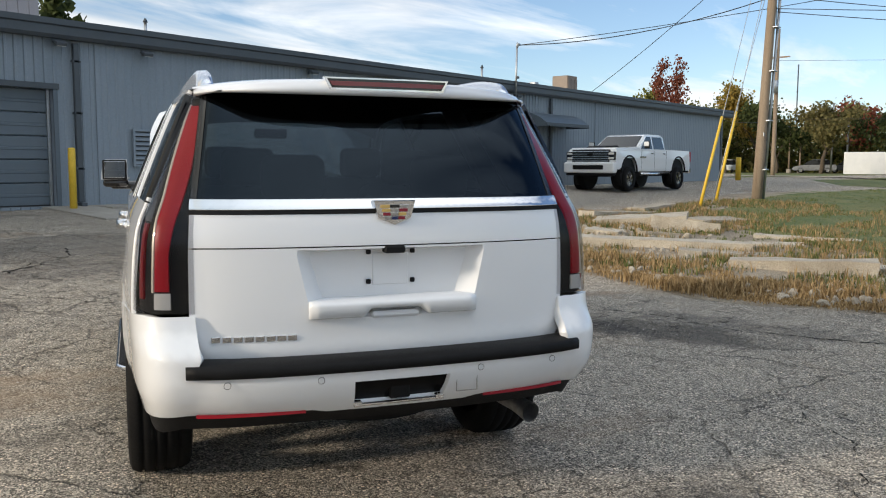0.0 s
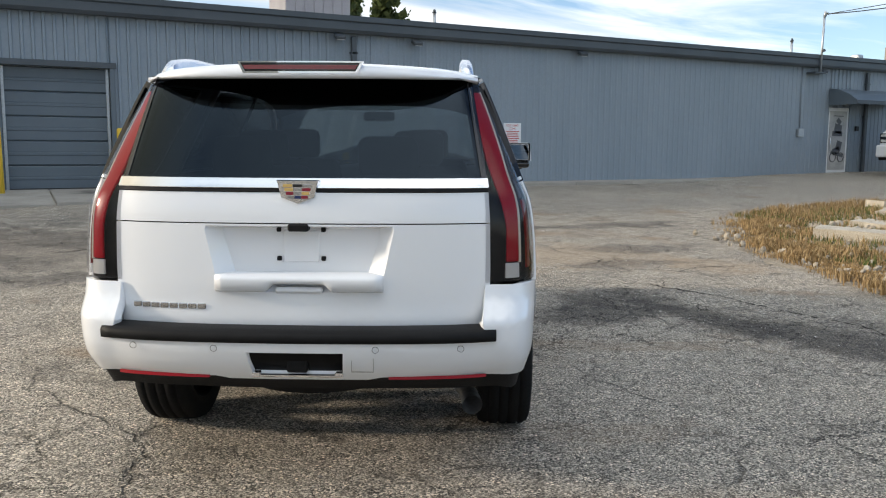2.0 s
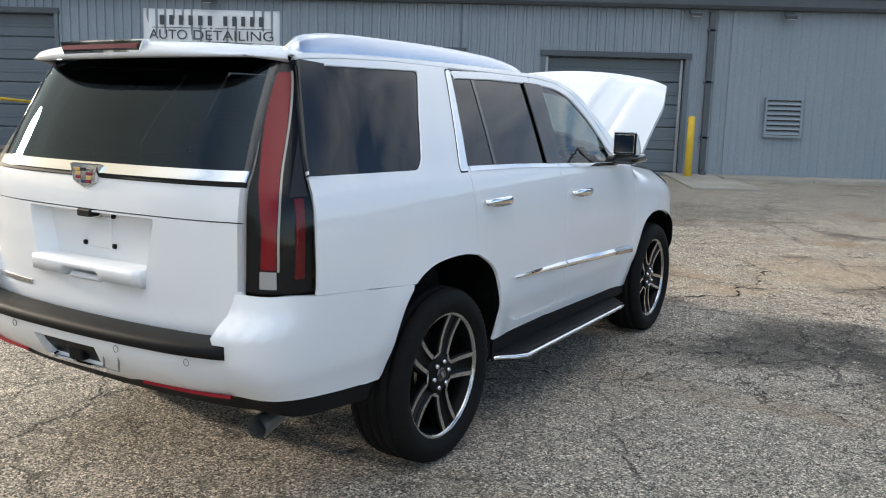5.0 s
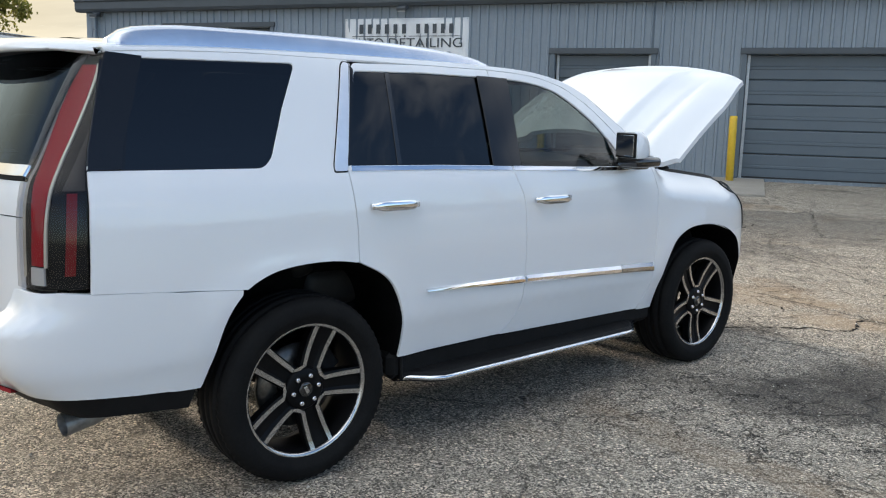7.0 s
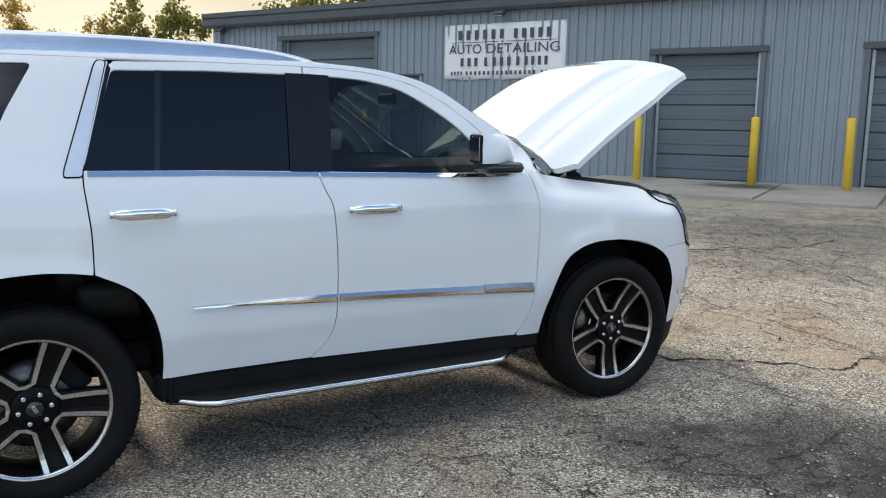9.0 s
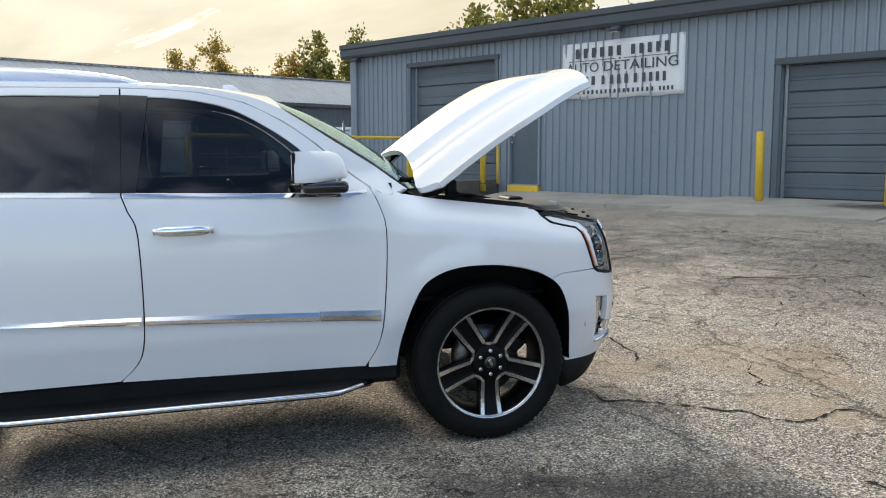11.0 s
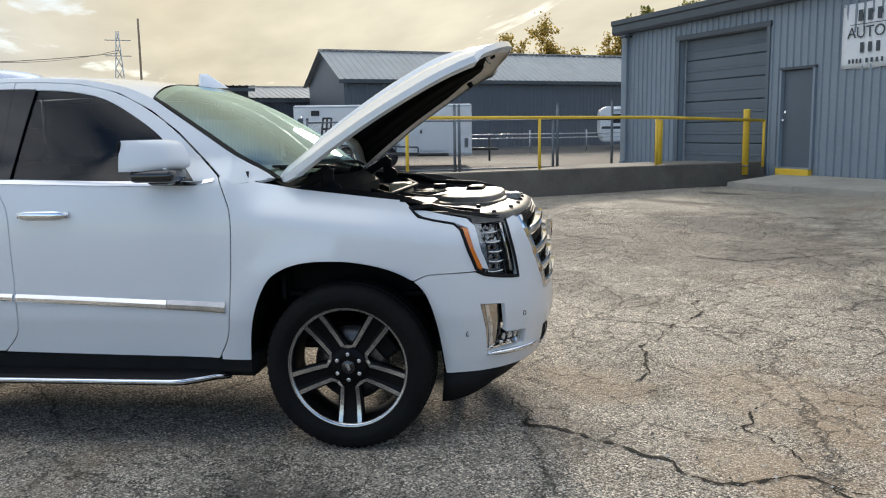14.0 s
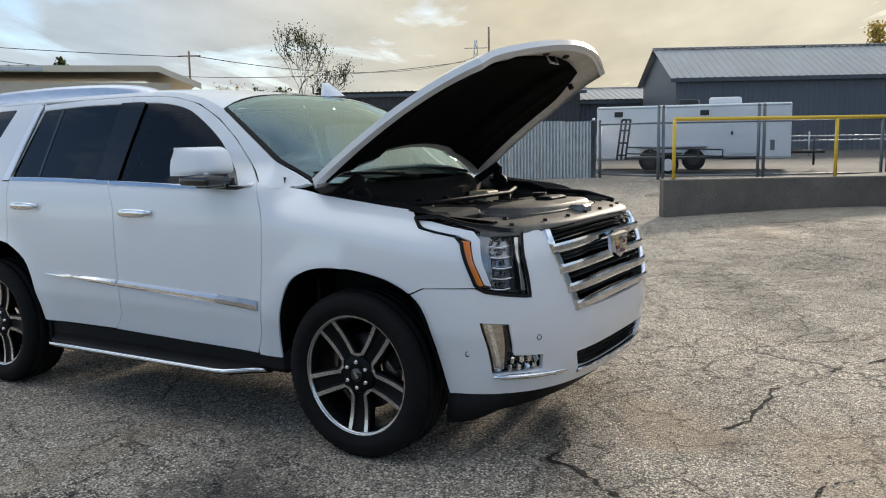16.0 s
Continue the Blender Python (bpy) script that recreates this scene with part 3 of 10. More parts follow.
def overhead_door(name, o, sections, window=False):
    x0, x1, z0, z1 = o
    door = empty(name)
    tagged(door, "closed dark blue-grey sectional overhead door with horizontal grooves", "overhead door", kind="structure")
    h = (z1 - z0) / sections
    for k in range(sections):
        b = bmesh.new()
        za, zb = z0 + k * h + .006, z0 + (k + 1) * h - .006
        prof = [(0, za), (-.018, za + .02)]
        zc = (za + zb) / 2
        prof += [(-.018, zc - .05), (-.028, zc - .03), (-.028, zc + .01), (-.014, zc + .022), (-.018, zc + .035)]
        prof += [(-.018, zb - .02), (0, zb)]
        lo = [b.verts.new((x0 + .01, WALL_Y + .17 + dy, z)) for dy, z in prof]
        hi = [b.verts.new((x1 - .01, WALL_Y + .17 + dy, z)) for dy, z in prof]
        for i in range(len(prof) - 1):
            b.faces.new((lo[i], hi[i], hi[i + 1], lo[i + 1]))
        part("door_panel", b, M_DOORGREY, door)
    b = box_bm((x1 - x0 - .04, .05, .035), ((x0 + x1) / 2, WALL_Y + .15, z0 + .018))
    part("rubber_seal", b, M_BLACKPAINT, door)
    # jamb trims
    for xa in (x0 - .09, x1 - .01):
        part("jamb", box_bm((.10, .05, z1 - z0 + .1), (xa + .05, WALL_Y - .035, (z0 + z1) / 2 + .05), .006), M_TRIM if window else M_DOORGREY, door)
    part("head_trim", box_bm((x1 - x0 + .24, .07, .12), ((x0 + x1) / 2, WALL_Y - .045, z1 + .06), .006), M_TRIM, door)
    for xs in (x0 + .05, x1 - .05):
        part("track", box_bm((.06, .05, z1 - z0), (xs, WALL_Y + .13, (z0 + z1) / 2), .004), M_GALV, door)
    return door


overhead_door("door_1", OPEN[0], 6)
overhead_door("door_3", OPEN[2], 5)
overhead_door("door_4", OPEN[3], 5)


def personnel_door():
    x0, x1, z0, z1 = OPEN[1]
    d = tagged(empty("door_2"), "plain grey painted steel personnel door, closed", "door", kind="structure")
    part("door_leaf", box_bm((x1 - x0 - .13, .05, z1 - z0 - .08), ((x0 + x1) / 2, WALL_Y + .045, (z0 + z1) / 2 - .03), .004), M_DOORGREY, d)
    for xa in (x0 + .03, x1 - .03):
        part("jamb", box_bm((.06, .12, z1 - z0), (xa, WALL_Y - .01, (z0 + z1) / 2), .005), M_STEELWALL, d)
    part("head", box_bm((x1 - x0 + .02, .12, .06), ((x0 + x1) / 2, WALL_Y - .012, z1 - .03), .005), M_TRIM, d)
    k = bmesh.new()
    bmesh.ops.create_uvsphere(k, u_segments=12, v_segments=8, radius=.032, matrix=Matrix.Translation((x0 + .14, WALL_Y - .055, z0 + 1.02)))
    tube_bm([(x0 + .14, WALL_Y + .02, z0 + 1.02), (x0 + .14, WALL_Y - .05, z0 + 1.02)], .014, 8, k)
    part("door_knob", k, M_CHROME, d, "chrome door knob", True)
    part("deadbolt", tube_bm([(x0 + .14, WALL_Y + .02, z0 + 1.2), (x0 + .14, WALL_Y - .012, z0 + 1.2)], .028, 12), M_CHROME, d)
    part("threshold", box_bm((x1 - x0, .3, .03), ((x0 + x1) / 2, WALL_Y + .02, z0 + .012)), M_GALV, d)


personnel_door()


def entry_door():
    x0, x1, z0, z1 = OPEN[4]
    d = tagged(empty("door_5"), "white framed glass entry door with grey printed picture", "door", kind="structure")
    part("door_frame", box_bm((x1 - x0, .05, z1 - z0), ((x0 + x1) / 2, WALL_Y + .06, (z0 + z1) / 2), .004), M_WHITEPAINT, d)
    w, h = x1 - x0 - .2, z1 - z0 - .3
    cx, cz = (x0 + x1) / 2, (z0 + z1) / 2 + .04
    part("pane", box_bm((w, .02, h), (cx, WALL_Y + .03, cz)), surface("frosted_printed_glass", (0.36, 0.36, 0.35), (0.52, 0.51, 0.49), 2.2, 0.15, fine=.1), d, "frosted glass with grey print")
    # print on the pane: plain dark shapes
    b = bmesh.new()
    for sx, sz, ww, hh, tl in ((0, -.55, .62, .10, 12), (-.05, -.42, .34, .22, -20), (.08, -.2, .26, .3, 15), (-.02, .28, .5, .16, 0), (0, .48, .36, .3, 10), (.03, .78, .22, .16, 40), (0, 1.0, .5, .03, 0)):
        box_bm((ww, .006, hh), (cx + sx, WALL_Y + .015, cz + sz * .82), bm=b, turn=Matrix.Rotation(radians(tl), 4, "Y"))
    for sx in (-.2, .2):
        tube_bm([(cx + sx + .15 * math.cos(a), WALL_Y + .014, cz - .56 + .15 * math.sin(a)) for a in np.linspace(0, 2 * math.pi, 17)[:-1]], .018, 5, b, closed=True)
    part("print", b, plain("grey_print", (.10, .10, .105), .4), d, "plain dark grey printed shapes")
    part("handle", tube_bm([(x0 + .09, WALL_Y - .05, z0 + .8), (x0 + .09, WALL_Y - .05, z0 + 1.3)], .014), M_CHROME, d)
    part("wall_box", box_bm((.14, .07, .16), (x1 + .33, WALL_Y - .06, 2.2), .008), M_BLACKPAINT, d, "small black entry panel")


entry_door()


def awning():
    a = tagged(empty("awning"), "small dark grey metal awning over the entry door", "awning")
    x0, x1, z0, z1, out = 25.9, 28.9, 2.95, 3.5, 1.05
    b = bmesh.new()
    prof = [(0, z1), (-.35, z1 - .05), (-.72, z1 - .2), (-out, z1 - .42)]
    rows = [[b.verts.new((x, WALL_Y - .03 + dy, z)) for dy, z in prof] for x in np.linspace(x0, x1, 2)]
    for i in range(len(prof) - 1):
        b.faces.new((rows[0][i], rows[1][i], rows[1][i + 1], rows[0][i + 1]))
    for x, r in ((x0, rows[0]), (x1, rows[1])):
        v = [b.verts.new((x, WALL_Y - .03 - out, z0)), b.verts.new((x, WALL_Y - .03, z0))]
        b.faces.new((r[0], r[1], r[2], r[3], v[0], v[1]))
    part("canopy", b, M_DOORGREY, a)
    # scalloped valance
    s = bmesh.new()
    n = 44
    top = [s.verts.new((x, WALL_Y - .035 - out, z1 - .42)) for x in np.linspace(x0, x1, n + 1)]
    bot = [s.verts.new((x, WALL_Y - .035 - out, z0 - .015 + .045 * (k % 2))) for k, x in enumerate(np.linspace(x0, x1, n + 1))]
    for k in range(n):
        s.faces.new((top[k], bot[k], bot[k + 1], top[k + 1]))
    part("valance", s, M_TRIM, a, "scalloped dark valance")


awning()


def wall_vent():
    v = tagged(empty("wall_vent"), "grey metal louvred vent set in the wall", "wall vent")
    x0, x1, z0, z1 = 10.3, 11.07, 1.47, 2.28
    part("backing", box_bm((x1 - x0, .02, z1 - z0), ((x0 + x1) / 2, WALL_Y - .03, (z0 + z1) / 2)), M_BLACKPAINT, v)
    for xa in (x0, x1):
        part("frame", box_bm((.05, .07, z1 - z0 + .05), (xa, WALL_Y - .06, (z0 + z1) / 2), .004), M_STEELWALL, v)
    for za in (z0, z1):
        part("frame", box_bm((x1 - x0, .066, .05), ((x0 + x1) / 2, WALL_Y - .06, za), .004), M_STEELWALL, v)
    for k in range(7):
        z = z0 + .08 + k * (z1 - z0 - .1) / 6.6
        part("slat", box_bm((x1 - x0 - .05, .012, .105), ((x0 + x1) / 2, WALL_Y - .062, z), turn=Matrix.Rotation(radians(-38), 4, "X")), M_STEELWALL, v)


wall_vent()


def text_mesh(words, size, material, parent, m, name="lettering", width=None, depth=.002):
    cu = bpy.data.curves.new(name, "FONT")
    cu.body, cu.size, cu.align_x, cu.align_y, cu.extrude = words, size, "CENTER", "CENTER", depth
    tmp = bpy.data.objects.new(name, cu)
    scene.collection.objects.link(tmp)
    bpy.context.view_layer.update()
    me = bpy.data.meshes.new_from_object(tmp)
    bpy.data.objects.remove(tmp)
    bpy.data.curves.remove(cu)
    me.materials.clear(); me.materials.append(material)
    if width:
        xs = [v.co.x for v in me.vertices]
        w = max(xs) - min(xs); c = (max(xs) + min(xs)) / 2
        for v in me.vertices:
            v.co.x = (v.co.x - c) * width / w
    me.transform(m)
    ob = new(name, me)
    ob.parent = parent
    return ob


UPRIGHT = Matrix.Rotation(radians(90), 4, "X")


def banner():
    x0, x1, z0, z1 = -3.53, -0.46, 2.64, 3.88
    b = bmesh.new()
    nx, nz = 24, 10
    def bulge(u, v):
        return WALL_Y - .034 - .012 * math.sin(u * 9) * math.sin(v * 5) - .008 * math.sin(u * 23 + 3 * v)
    grid = [[b.verts.new((x0 + (x1 - x0) * i / nx, bulge(i / nx, j / nz), z0 + (z1 - z0) * j / nz + (.012 * math.sin(i * .9) if j in (0,) else 0))) for i in range(nx + 1)] for j in range(nz + 1)]
    for j in range(nz):
        for i in range(nx):
            b.faces.new((grid[j][i], grid[j][i + 1], grid[j + 1][i + 1], grid[j + 1][i]))
    r = bmesh.ops.extrude_face_region(b, geom=b.faces[:])
    bmesh.ops.translate(b, vec=(0, .006, 0), verts=[e for e in r["geom"] if isinstance(e, bmesh.types.BMVert)])
    sign = tagged(part("banner_sign", b, M_VINYL, smooth=True), "white vinyl banner with dark grey lettering on the wall", "sign")
    cx, y = (x0 + x1) / 2, WALL_Y - .062
    # the trade name above: one upright bar for each letter
    def bars(z, h, spans, name="printed_bar", w=None):
        for a, c in spans:
            part(name, box_bm((c - a, .004, h), ((a + c) / 2, y, z)), M_INK, sign)
    L, W = x0 + .2, x1 - x0 - .4
    def letters(lo, hi, n, gap=.55):
        w = (hi - lo) / n
        return [(lo + k * w + w * gap / 2, lo + (k + 1) * w - w * gap / 2) for k in range(n)]
    bars(3.64, .21, letters(L + .12, L + 1.42, 6) + letters(L + 1.56, L + 2.56, 5))
    bars(3.475, .014, [(L, cx - .1), (cx + .1, L + W)], "rule")
    part("dot", tube_bm([(cx, y - .002, 3.475), (cx, y + .003, 3.475)], .022, 10), M_INK, sign)
    text_mesh("AUTO", .30, M_INK, sign, Matrix.Translation((cx - .97, y, 3.315)) @ UPRIGHT, "lettering", .86)
    text_mesh("DETAILING", .30, M_INK, sign, Matrix.Translation((cx + .50, y, 3.315)) @ UPRIGHT, "lettering", 1.80)
    bars(3.035, .19, letters(L + .2, L + .75, 3) + [(L + .88, L + .95)] + letters(L + 1.04, L + 1.6, 3) + [(L + 1.70, L + 1.77)] + letters(L + 1.86, L + 2.5, 4))
    bars(2.785, .085, letters(L - .03, L + .32, 4) + letters(L + .36, L + 2.2, 16) + letters(L + 2.28, L + 2.66, 4), w=.1)
    for gx in (x0 + .03, x1 - .03):
        for gz in (z0 + .03, z1 - .03):
            part("grommet", tube_bm([(gx, y, gz), (gx, y + .02, gz)], .014, 10), M_GALV, sign)


banner()


def notice():
    n = tagged(part("notice_sign", box_bm((.54, .012, .66), (13.49, WALL_Y - .034, 1.81), .002), M_VINYL), "small white notice board with red print on the wall", "sign")
    text_mesh("TOW AWAY", .085, M_REDPAINT, n, Matrix.Translation((13.49, WALL_Y - .043, 2.075)) @ UPRIGHT, "lettering", .40)
    text_mesh("ZONE", .075, M_REDPAINT, n, Matrix.Translation((13.49, WALL_Y - .043, 1.995)) @ UPRIGHT, "lettering", .20)
    rows = 8
    for k in range(rows):
        w = .42 - .09 * ((k * 7) % 4) / 3
        part("printed_bar", box_bm((w, .004, .022), (13.49, WALL_Y - .043, 1.925 - k * .047)), M_REDPAINT, n)


notice()


def wall_lamp(x, z, m=1):
    w = tagged(empty("wall_lamp", pose(x, WALL_Y - .02, z)), "small dark wall floodlight under the eaves", "wall lamp")
    part("arm", tube_bm([(0, 0, 0), (0, -.12, .03)], .018), M_BLACKPAINT, w)
    part("head", box_bm((.24, .2, .09), (0, -.2, .02), .015, turn=Matrix.Rotation(radians(25), 4, "X")), M_TRIM, w)
    part("lens", box_bm((.18, .14, .012), (0, -.225, -.03), turn=Matrix.Rotation(radians(25), 4, "X")), plain("lamp_lens", (.5, .5, .48), .2), w)


for lx, lz in ((-2.0, 4.06), (8.6, 4.02), (10.6, 4.0), (25.3, 4.0), (-10.75, 4.05), (15.6, 4.02)):
    wall_lamp(lx, lz)


def conduit():
    c = tagged(empty("electrical_conduit"), "grey conduit with small junction box on the wall", "conduit")
    part("pipe", tube_bm([(24.55, WALL_Y - .04, EAVE), (24.55, WALL_Y - .04, 2.1)], .02), M_STEELWALL, c)
    part("junction_box", box_bm((.26, .1, .26), (24.55, WALL_Y - .07, 2.03), .01), M_GALV, c)


conduit()

# ---- roof things ----
def roof_unit(x, y, z, sx, sy, sz, mat, label):
    u = tagged(empty("rooftop_unit", pose(x, y, z)), label, "rooftop unit")
    part("cabinet", box_bm((sx, sy, sz), (0, 0, sz / 2), .03), mat, u)
    part("curb", box_bm((sx * 1.06, sy * 1.06, .12), (0, 0, -.03), .01), M_GALV, u)
    n = max(3, int(sx / .35))
    for k in range(n):
        part("panel", box_bm((sx / n - .05, .02, sz * .7), (-sx / 2 + (k + .5) * sx / n, -sy / 2 - .012, sz / 2), .006), mat, u)
    return u


M_TAN = surface("tan_painted_sheet", (.17, .13, .10), (.23, .18, .14), 1.5, .5, fine=.08)
M_GREYUNIT = surface("mauve_grey_sheet", (.27, .25, .26), (.34, .32, .33), 1.2, .5, fine=.06)
roof_unit(12.0, 30.2, 5.42, 2.5, 2.0, 1.75, M_GREYUNIT, "large grey rooftop air handling unit")
roof_unit(14.1, 29.4, 5.32, 2.0, 1.6, 0.85, M_ROOFMETAL, "pale low rooftop air unit")
roof_unit(38.4, 24.3, 5.0, .95, .95, 1.2, M_TAN, "square tan rooftop exhaust unit")
roof_unit(33.6, 23.0, 4.9, .35, .35, .55, M_GALV, "small galvanised rooftop vent")


def mast():
    m = tagged(empty("service_mast"), "galvanised electrical service mast bracketed to the eaves", "service mast")
    part("pipe", tube_bm([(25.05, WALL_Y - .30, 3.95), (25.1, WALL_Y - .30, 5.75)], .035), M_GALV, m)
    part("weather_head", tube_bm([(25.1, WALL_Y - .30, 5.72), (25.12, WALL_Y - .32, 5.85), (25.2, WALL_Y - .38, 5.80)], [.05, .07, .04]), M_GALV, m)
    part("bracket", box_bm((.5, .35, .06), (25.0, WALL_Y - .18, 3.95), .008), M_TRIM, m)
    part("insulator", tube_bm([(25.05, WALL_Y - .34, 4.65), (25.05, WALL_Y - .42, 4.65)], .045), M_TRIM, m)


mast()
for sx, sy, h in ((14.25, 24.3, 1.0), (30.2, 23.5, 1.0)):
    st = tagged(empty("vent_stack", pose(sx, sy, 4.85)), "thin metal vent stack with dark cap on the roof", "vent stack")
    part("pipe", tube_bm([(0, 0, 0), (0, 0, h)], .05), M_GALV, st)
    part("cap", tube_bm([(0, 0, h), (0, 0, h + .12)], [.08, .03]), M_TRIM, st)

# ---- apron ----
def stained_slab():
    """The apron concrete with a black oily stain soaked in round one spot."""
    m = surface("oil_stained_concrete", (0.27, 0.25, 0.215), (0.36, 0.33, 0.285), 1.6, 0.88, bump=0.5, bscale=60, fine=0.2)
    n, l = m.node_tree.nodes, m.node_tree.links
    b = n["Principled BSDF"]
    old = b.inputs["Base Color"].links[0].from_socket
    geo = n.new("ShaderNodeNewGeometry")
    mp = n.new("ShaderNodeMapping"); mp.inputs["Location"].default_value = (-3.6 / .95, -17.45 / .62, 0); mp.inputs["Scale"].default_value = (1 / .95, 1 / .62, 0)
    ln = n.new("ShaderNodeVectorMath"); ln.operation = "LENGTH"
    ns = n.new("ShaderNodeTexNoise"); ns.inputs["Scale"].default_value = 3.2; ns.inputs["Detail"].default_value = 6
    ad = n.new("ShaderNodeMath"); ad.operation = "ADD"
    rg = n.new("ShaderNodeMapRange"); rg.interpolation_type = "SMOOTHSTEP"
    rg.inputs[1].default_value, rg.inputs[2].default_value, rg.inputs[3].default_value, rg.inputs[4].default_value = .75, 1.65, .88, 0
    mx = n.new("ShaderNodeMix"); mx.data_type = "RGBA"; mx.inputs[7].default_value = rgb((.018, .017, .016))
    l.new(geo.outputs["Position"], mp.inputs["Vector"]); l.new(mp.outputs[0], ln.inputs[0]); l.new(geo.outputs["Position"], ns.inputs["Vector"])
    l.new(ln.outputs["Value"], ad.inputs[0]); l.new(ns.outputs["Fac"], ad.inputs[1]); l.new(ad.outputs[0], rg.inputs[0])
    l.new(rg.outputs[0], mx.inputs[0]); l.new(old, mx.inputs[6]); l.new(mx.outputs[2], b.inputs["Base Color"])
    return m


M_OILSLAB = stained_slab()


def apron():
    base = tagged(empty("pavement_apron"), "worn concrete apron slabs along the wall", "concrete apron", kind="structure")
    for k in (0, 1, 2, 3, 4, 5, 7):
        x0 = -5.0 + k * 1.83 + (.35 if k == 7 else 0)
        x1 = x0 + (1.815 if k != 7 else 1.35)
        fy = 16.8 if k < 3 else 16.05 - .07 * k - (0.15 if k in (3, 4, 5) else 0)
        zt = .54 if k < 2 else .56 if k == 2 else .60
        zf = ground_z(x0 + .9, fy) + (.13, .115, .09, .06, .05, .03, 0, .03)[k]
        verts = [(x0, fy, zf - .4), (x1, fy, zf - .4), (x1, WALL_Y, .1), (x0, WALL_Y, .1), (x0, fy + .015, zf), (x1, fy + .015, zf), (x1, WALL_Y - .01, zt), (x0, WALL_Y - .01, zt)]
        f = [(0, 1, 5, 4), (1, 2, 6, 5), (2, 3, 7, 6), (3, 0, 4, 7), (4, 5, 6, 7)]
        bm = bmesh.new()
        vs = [bm.verts.new(v) for v in verts]
        for q in f:
            bm.faces.new([vs[i] for i in q])
        bmesh.ops.bevel(bm, geom=[e for e in bm.edges if all(v in vs[4:] for v in e.verts)], offset=.012, segments=2, affect="EDGES")
        part("slab", bm, M_OILSLAB if k in (4, 5) else M_CONCRETE, base)
    for k in range(9):
        x0 = 9.25 + k * 1.9
        part("slab", box_bm((1.885, .95, .6), (x0 + .94, WALL_Y - .475, .30), .012), M_CONCRETE, base)


apron()


# ---- bollards ----
def bollard(h, r=.075):
    o = tagged(empty("bollard"), "round steel bollard painted yellow, on the concrete apron", "bollard", "bollards along the wall")
    part("post", tube_bm([(0, 0, -.2), (0, 0, h - .03), (0, 0, h - .008), (0, 0, h)], [r, r, r * .9, r * .6], 20), M_YELLOW, o, smooth=False)
    part("base_collar", tube_bm([(0, 0, -.02), (0, 0, .012)], [r * 1.35, r * 1.2], 20), M_CONCRETE_DARK, o)
    return o


b0 = bollard(1.30)
b0.matrix_basis = pose(3.67, 17.72, .545)
for bx, by, lean in ((5.31, 17.72, -.6), (1.44, 17.72, -.9), (8.58, 17.72, .1)):
    copy_thing(b0, pose(bx, by, .545, 0, lean, 0))
bf = copy_thing(b0, pose(46.9, 18.1, .72, 0, 0, 20))
bf["label"] = "thick yellow bollard at the far end of the yard"
bf.scale = (2.0, 2.0, 1.0)


# ---- low retaining wall and yellow railing ----
def retaining_wall():
    bm = bmesh.new()
    n = 12
    ring = []
    for k in range(n + 1):
        y = 9.5 + (18.2 - 9.5) * k / n
        x = dock_x(y)
        w = .006 * noise.noise((y * 2, 0, 0))
        ring.append([bm.verts.new(c) for c in ((x + .02, y, -.1), (x + w, y, .775), (x - .02, y, .795), (x - .27, y, .795), (x - .29, y, .77), (x - .30, y, -.1))])
    for a, b in zip(ring, ring[1:]):
        for i in range(5):
            bm.faces.new((a[i], b[i], b[i + 1], a[i + 1]))
    bm.faces.new(ring[0]); bm.faces.new(ring[-1][::-1])
    return tagged(part("wall_retaining", bm, M_CONCRETE_DARK), "low stained concrete retaining wall beside the ramp", "retaining wall", kind="structure")


retaining_wall()


def railing():
    r = tagged(empty("railing"), "yellow painted pipe railing on the low concrete wall", "railing")
    feet = [(dock_x(y) - .14, y, top) for y, top in ((9.7, 1.80), (12.47, 1.79), (15.3, 1.78))] + [(-5.17, 17.9, 1.69)]
    for x, y, top in feet:
        part("post", tube_bm([(x, y, .70), (x, y, top)], .03, 12), M_YELLOW, r)
    part("top_rail", tube_bm(feet, .032, 12), M_YELLOW, r)
    return r


railing()
for x, y, h in ((-6.2, 15.95, 1.02), (-5.37, 17.6, 1.22)):
    bb = bollard(h, .07)
    bb.matrix_basis = pose(x, y, .72)
    bb["label"] = "yellow steel post beside the ramp railing"
tagged(part("door_step", box_bm((.93, .12, .15), (-4.62, 18.22, .585), .012), M_YELLOW), "yellow painted sill under the steel door", "step")

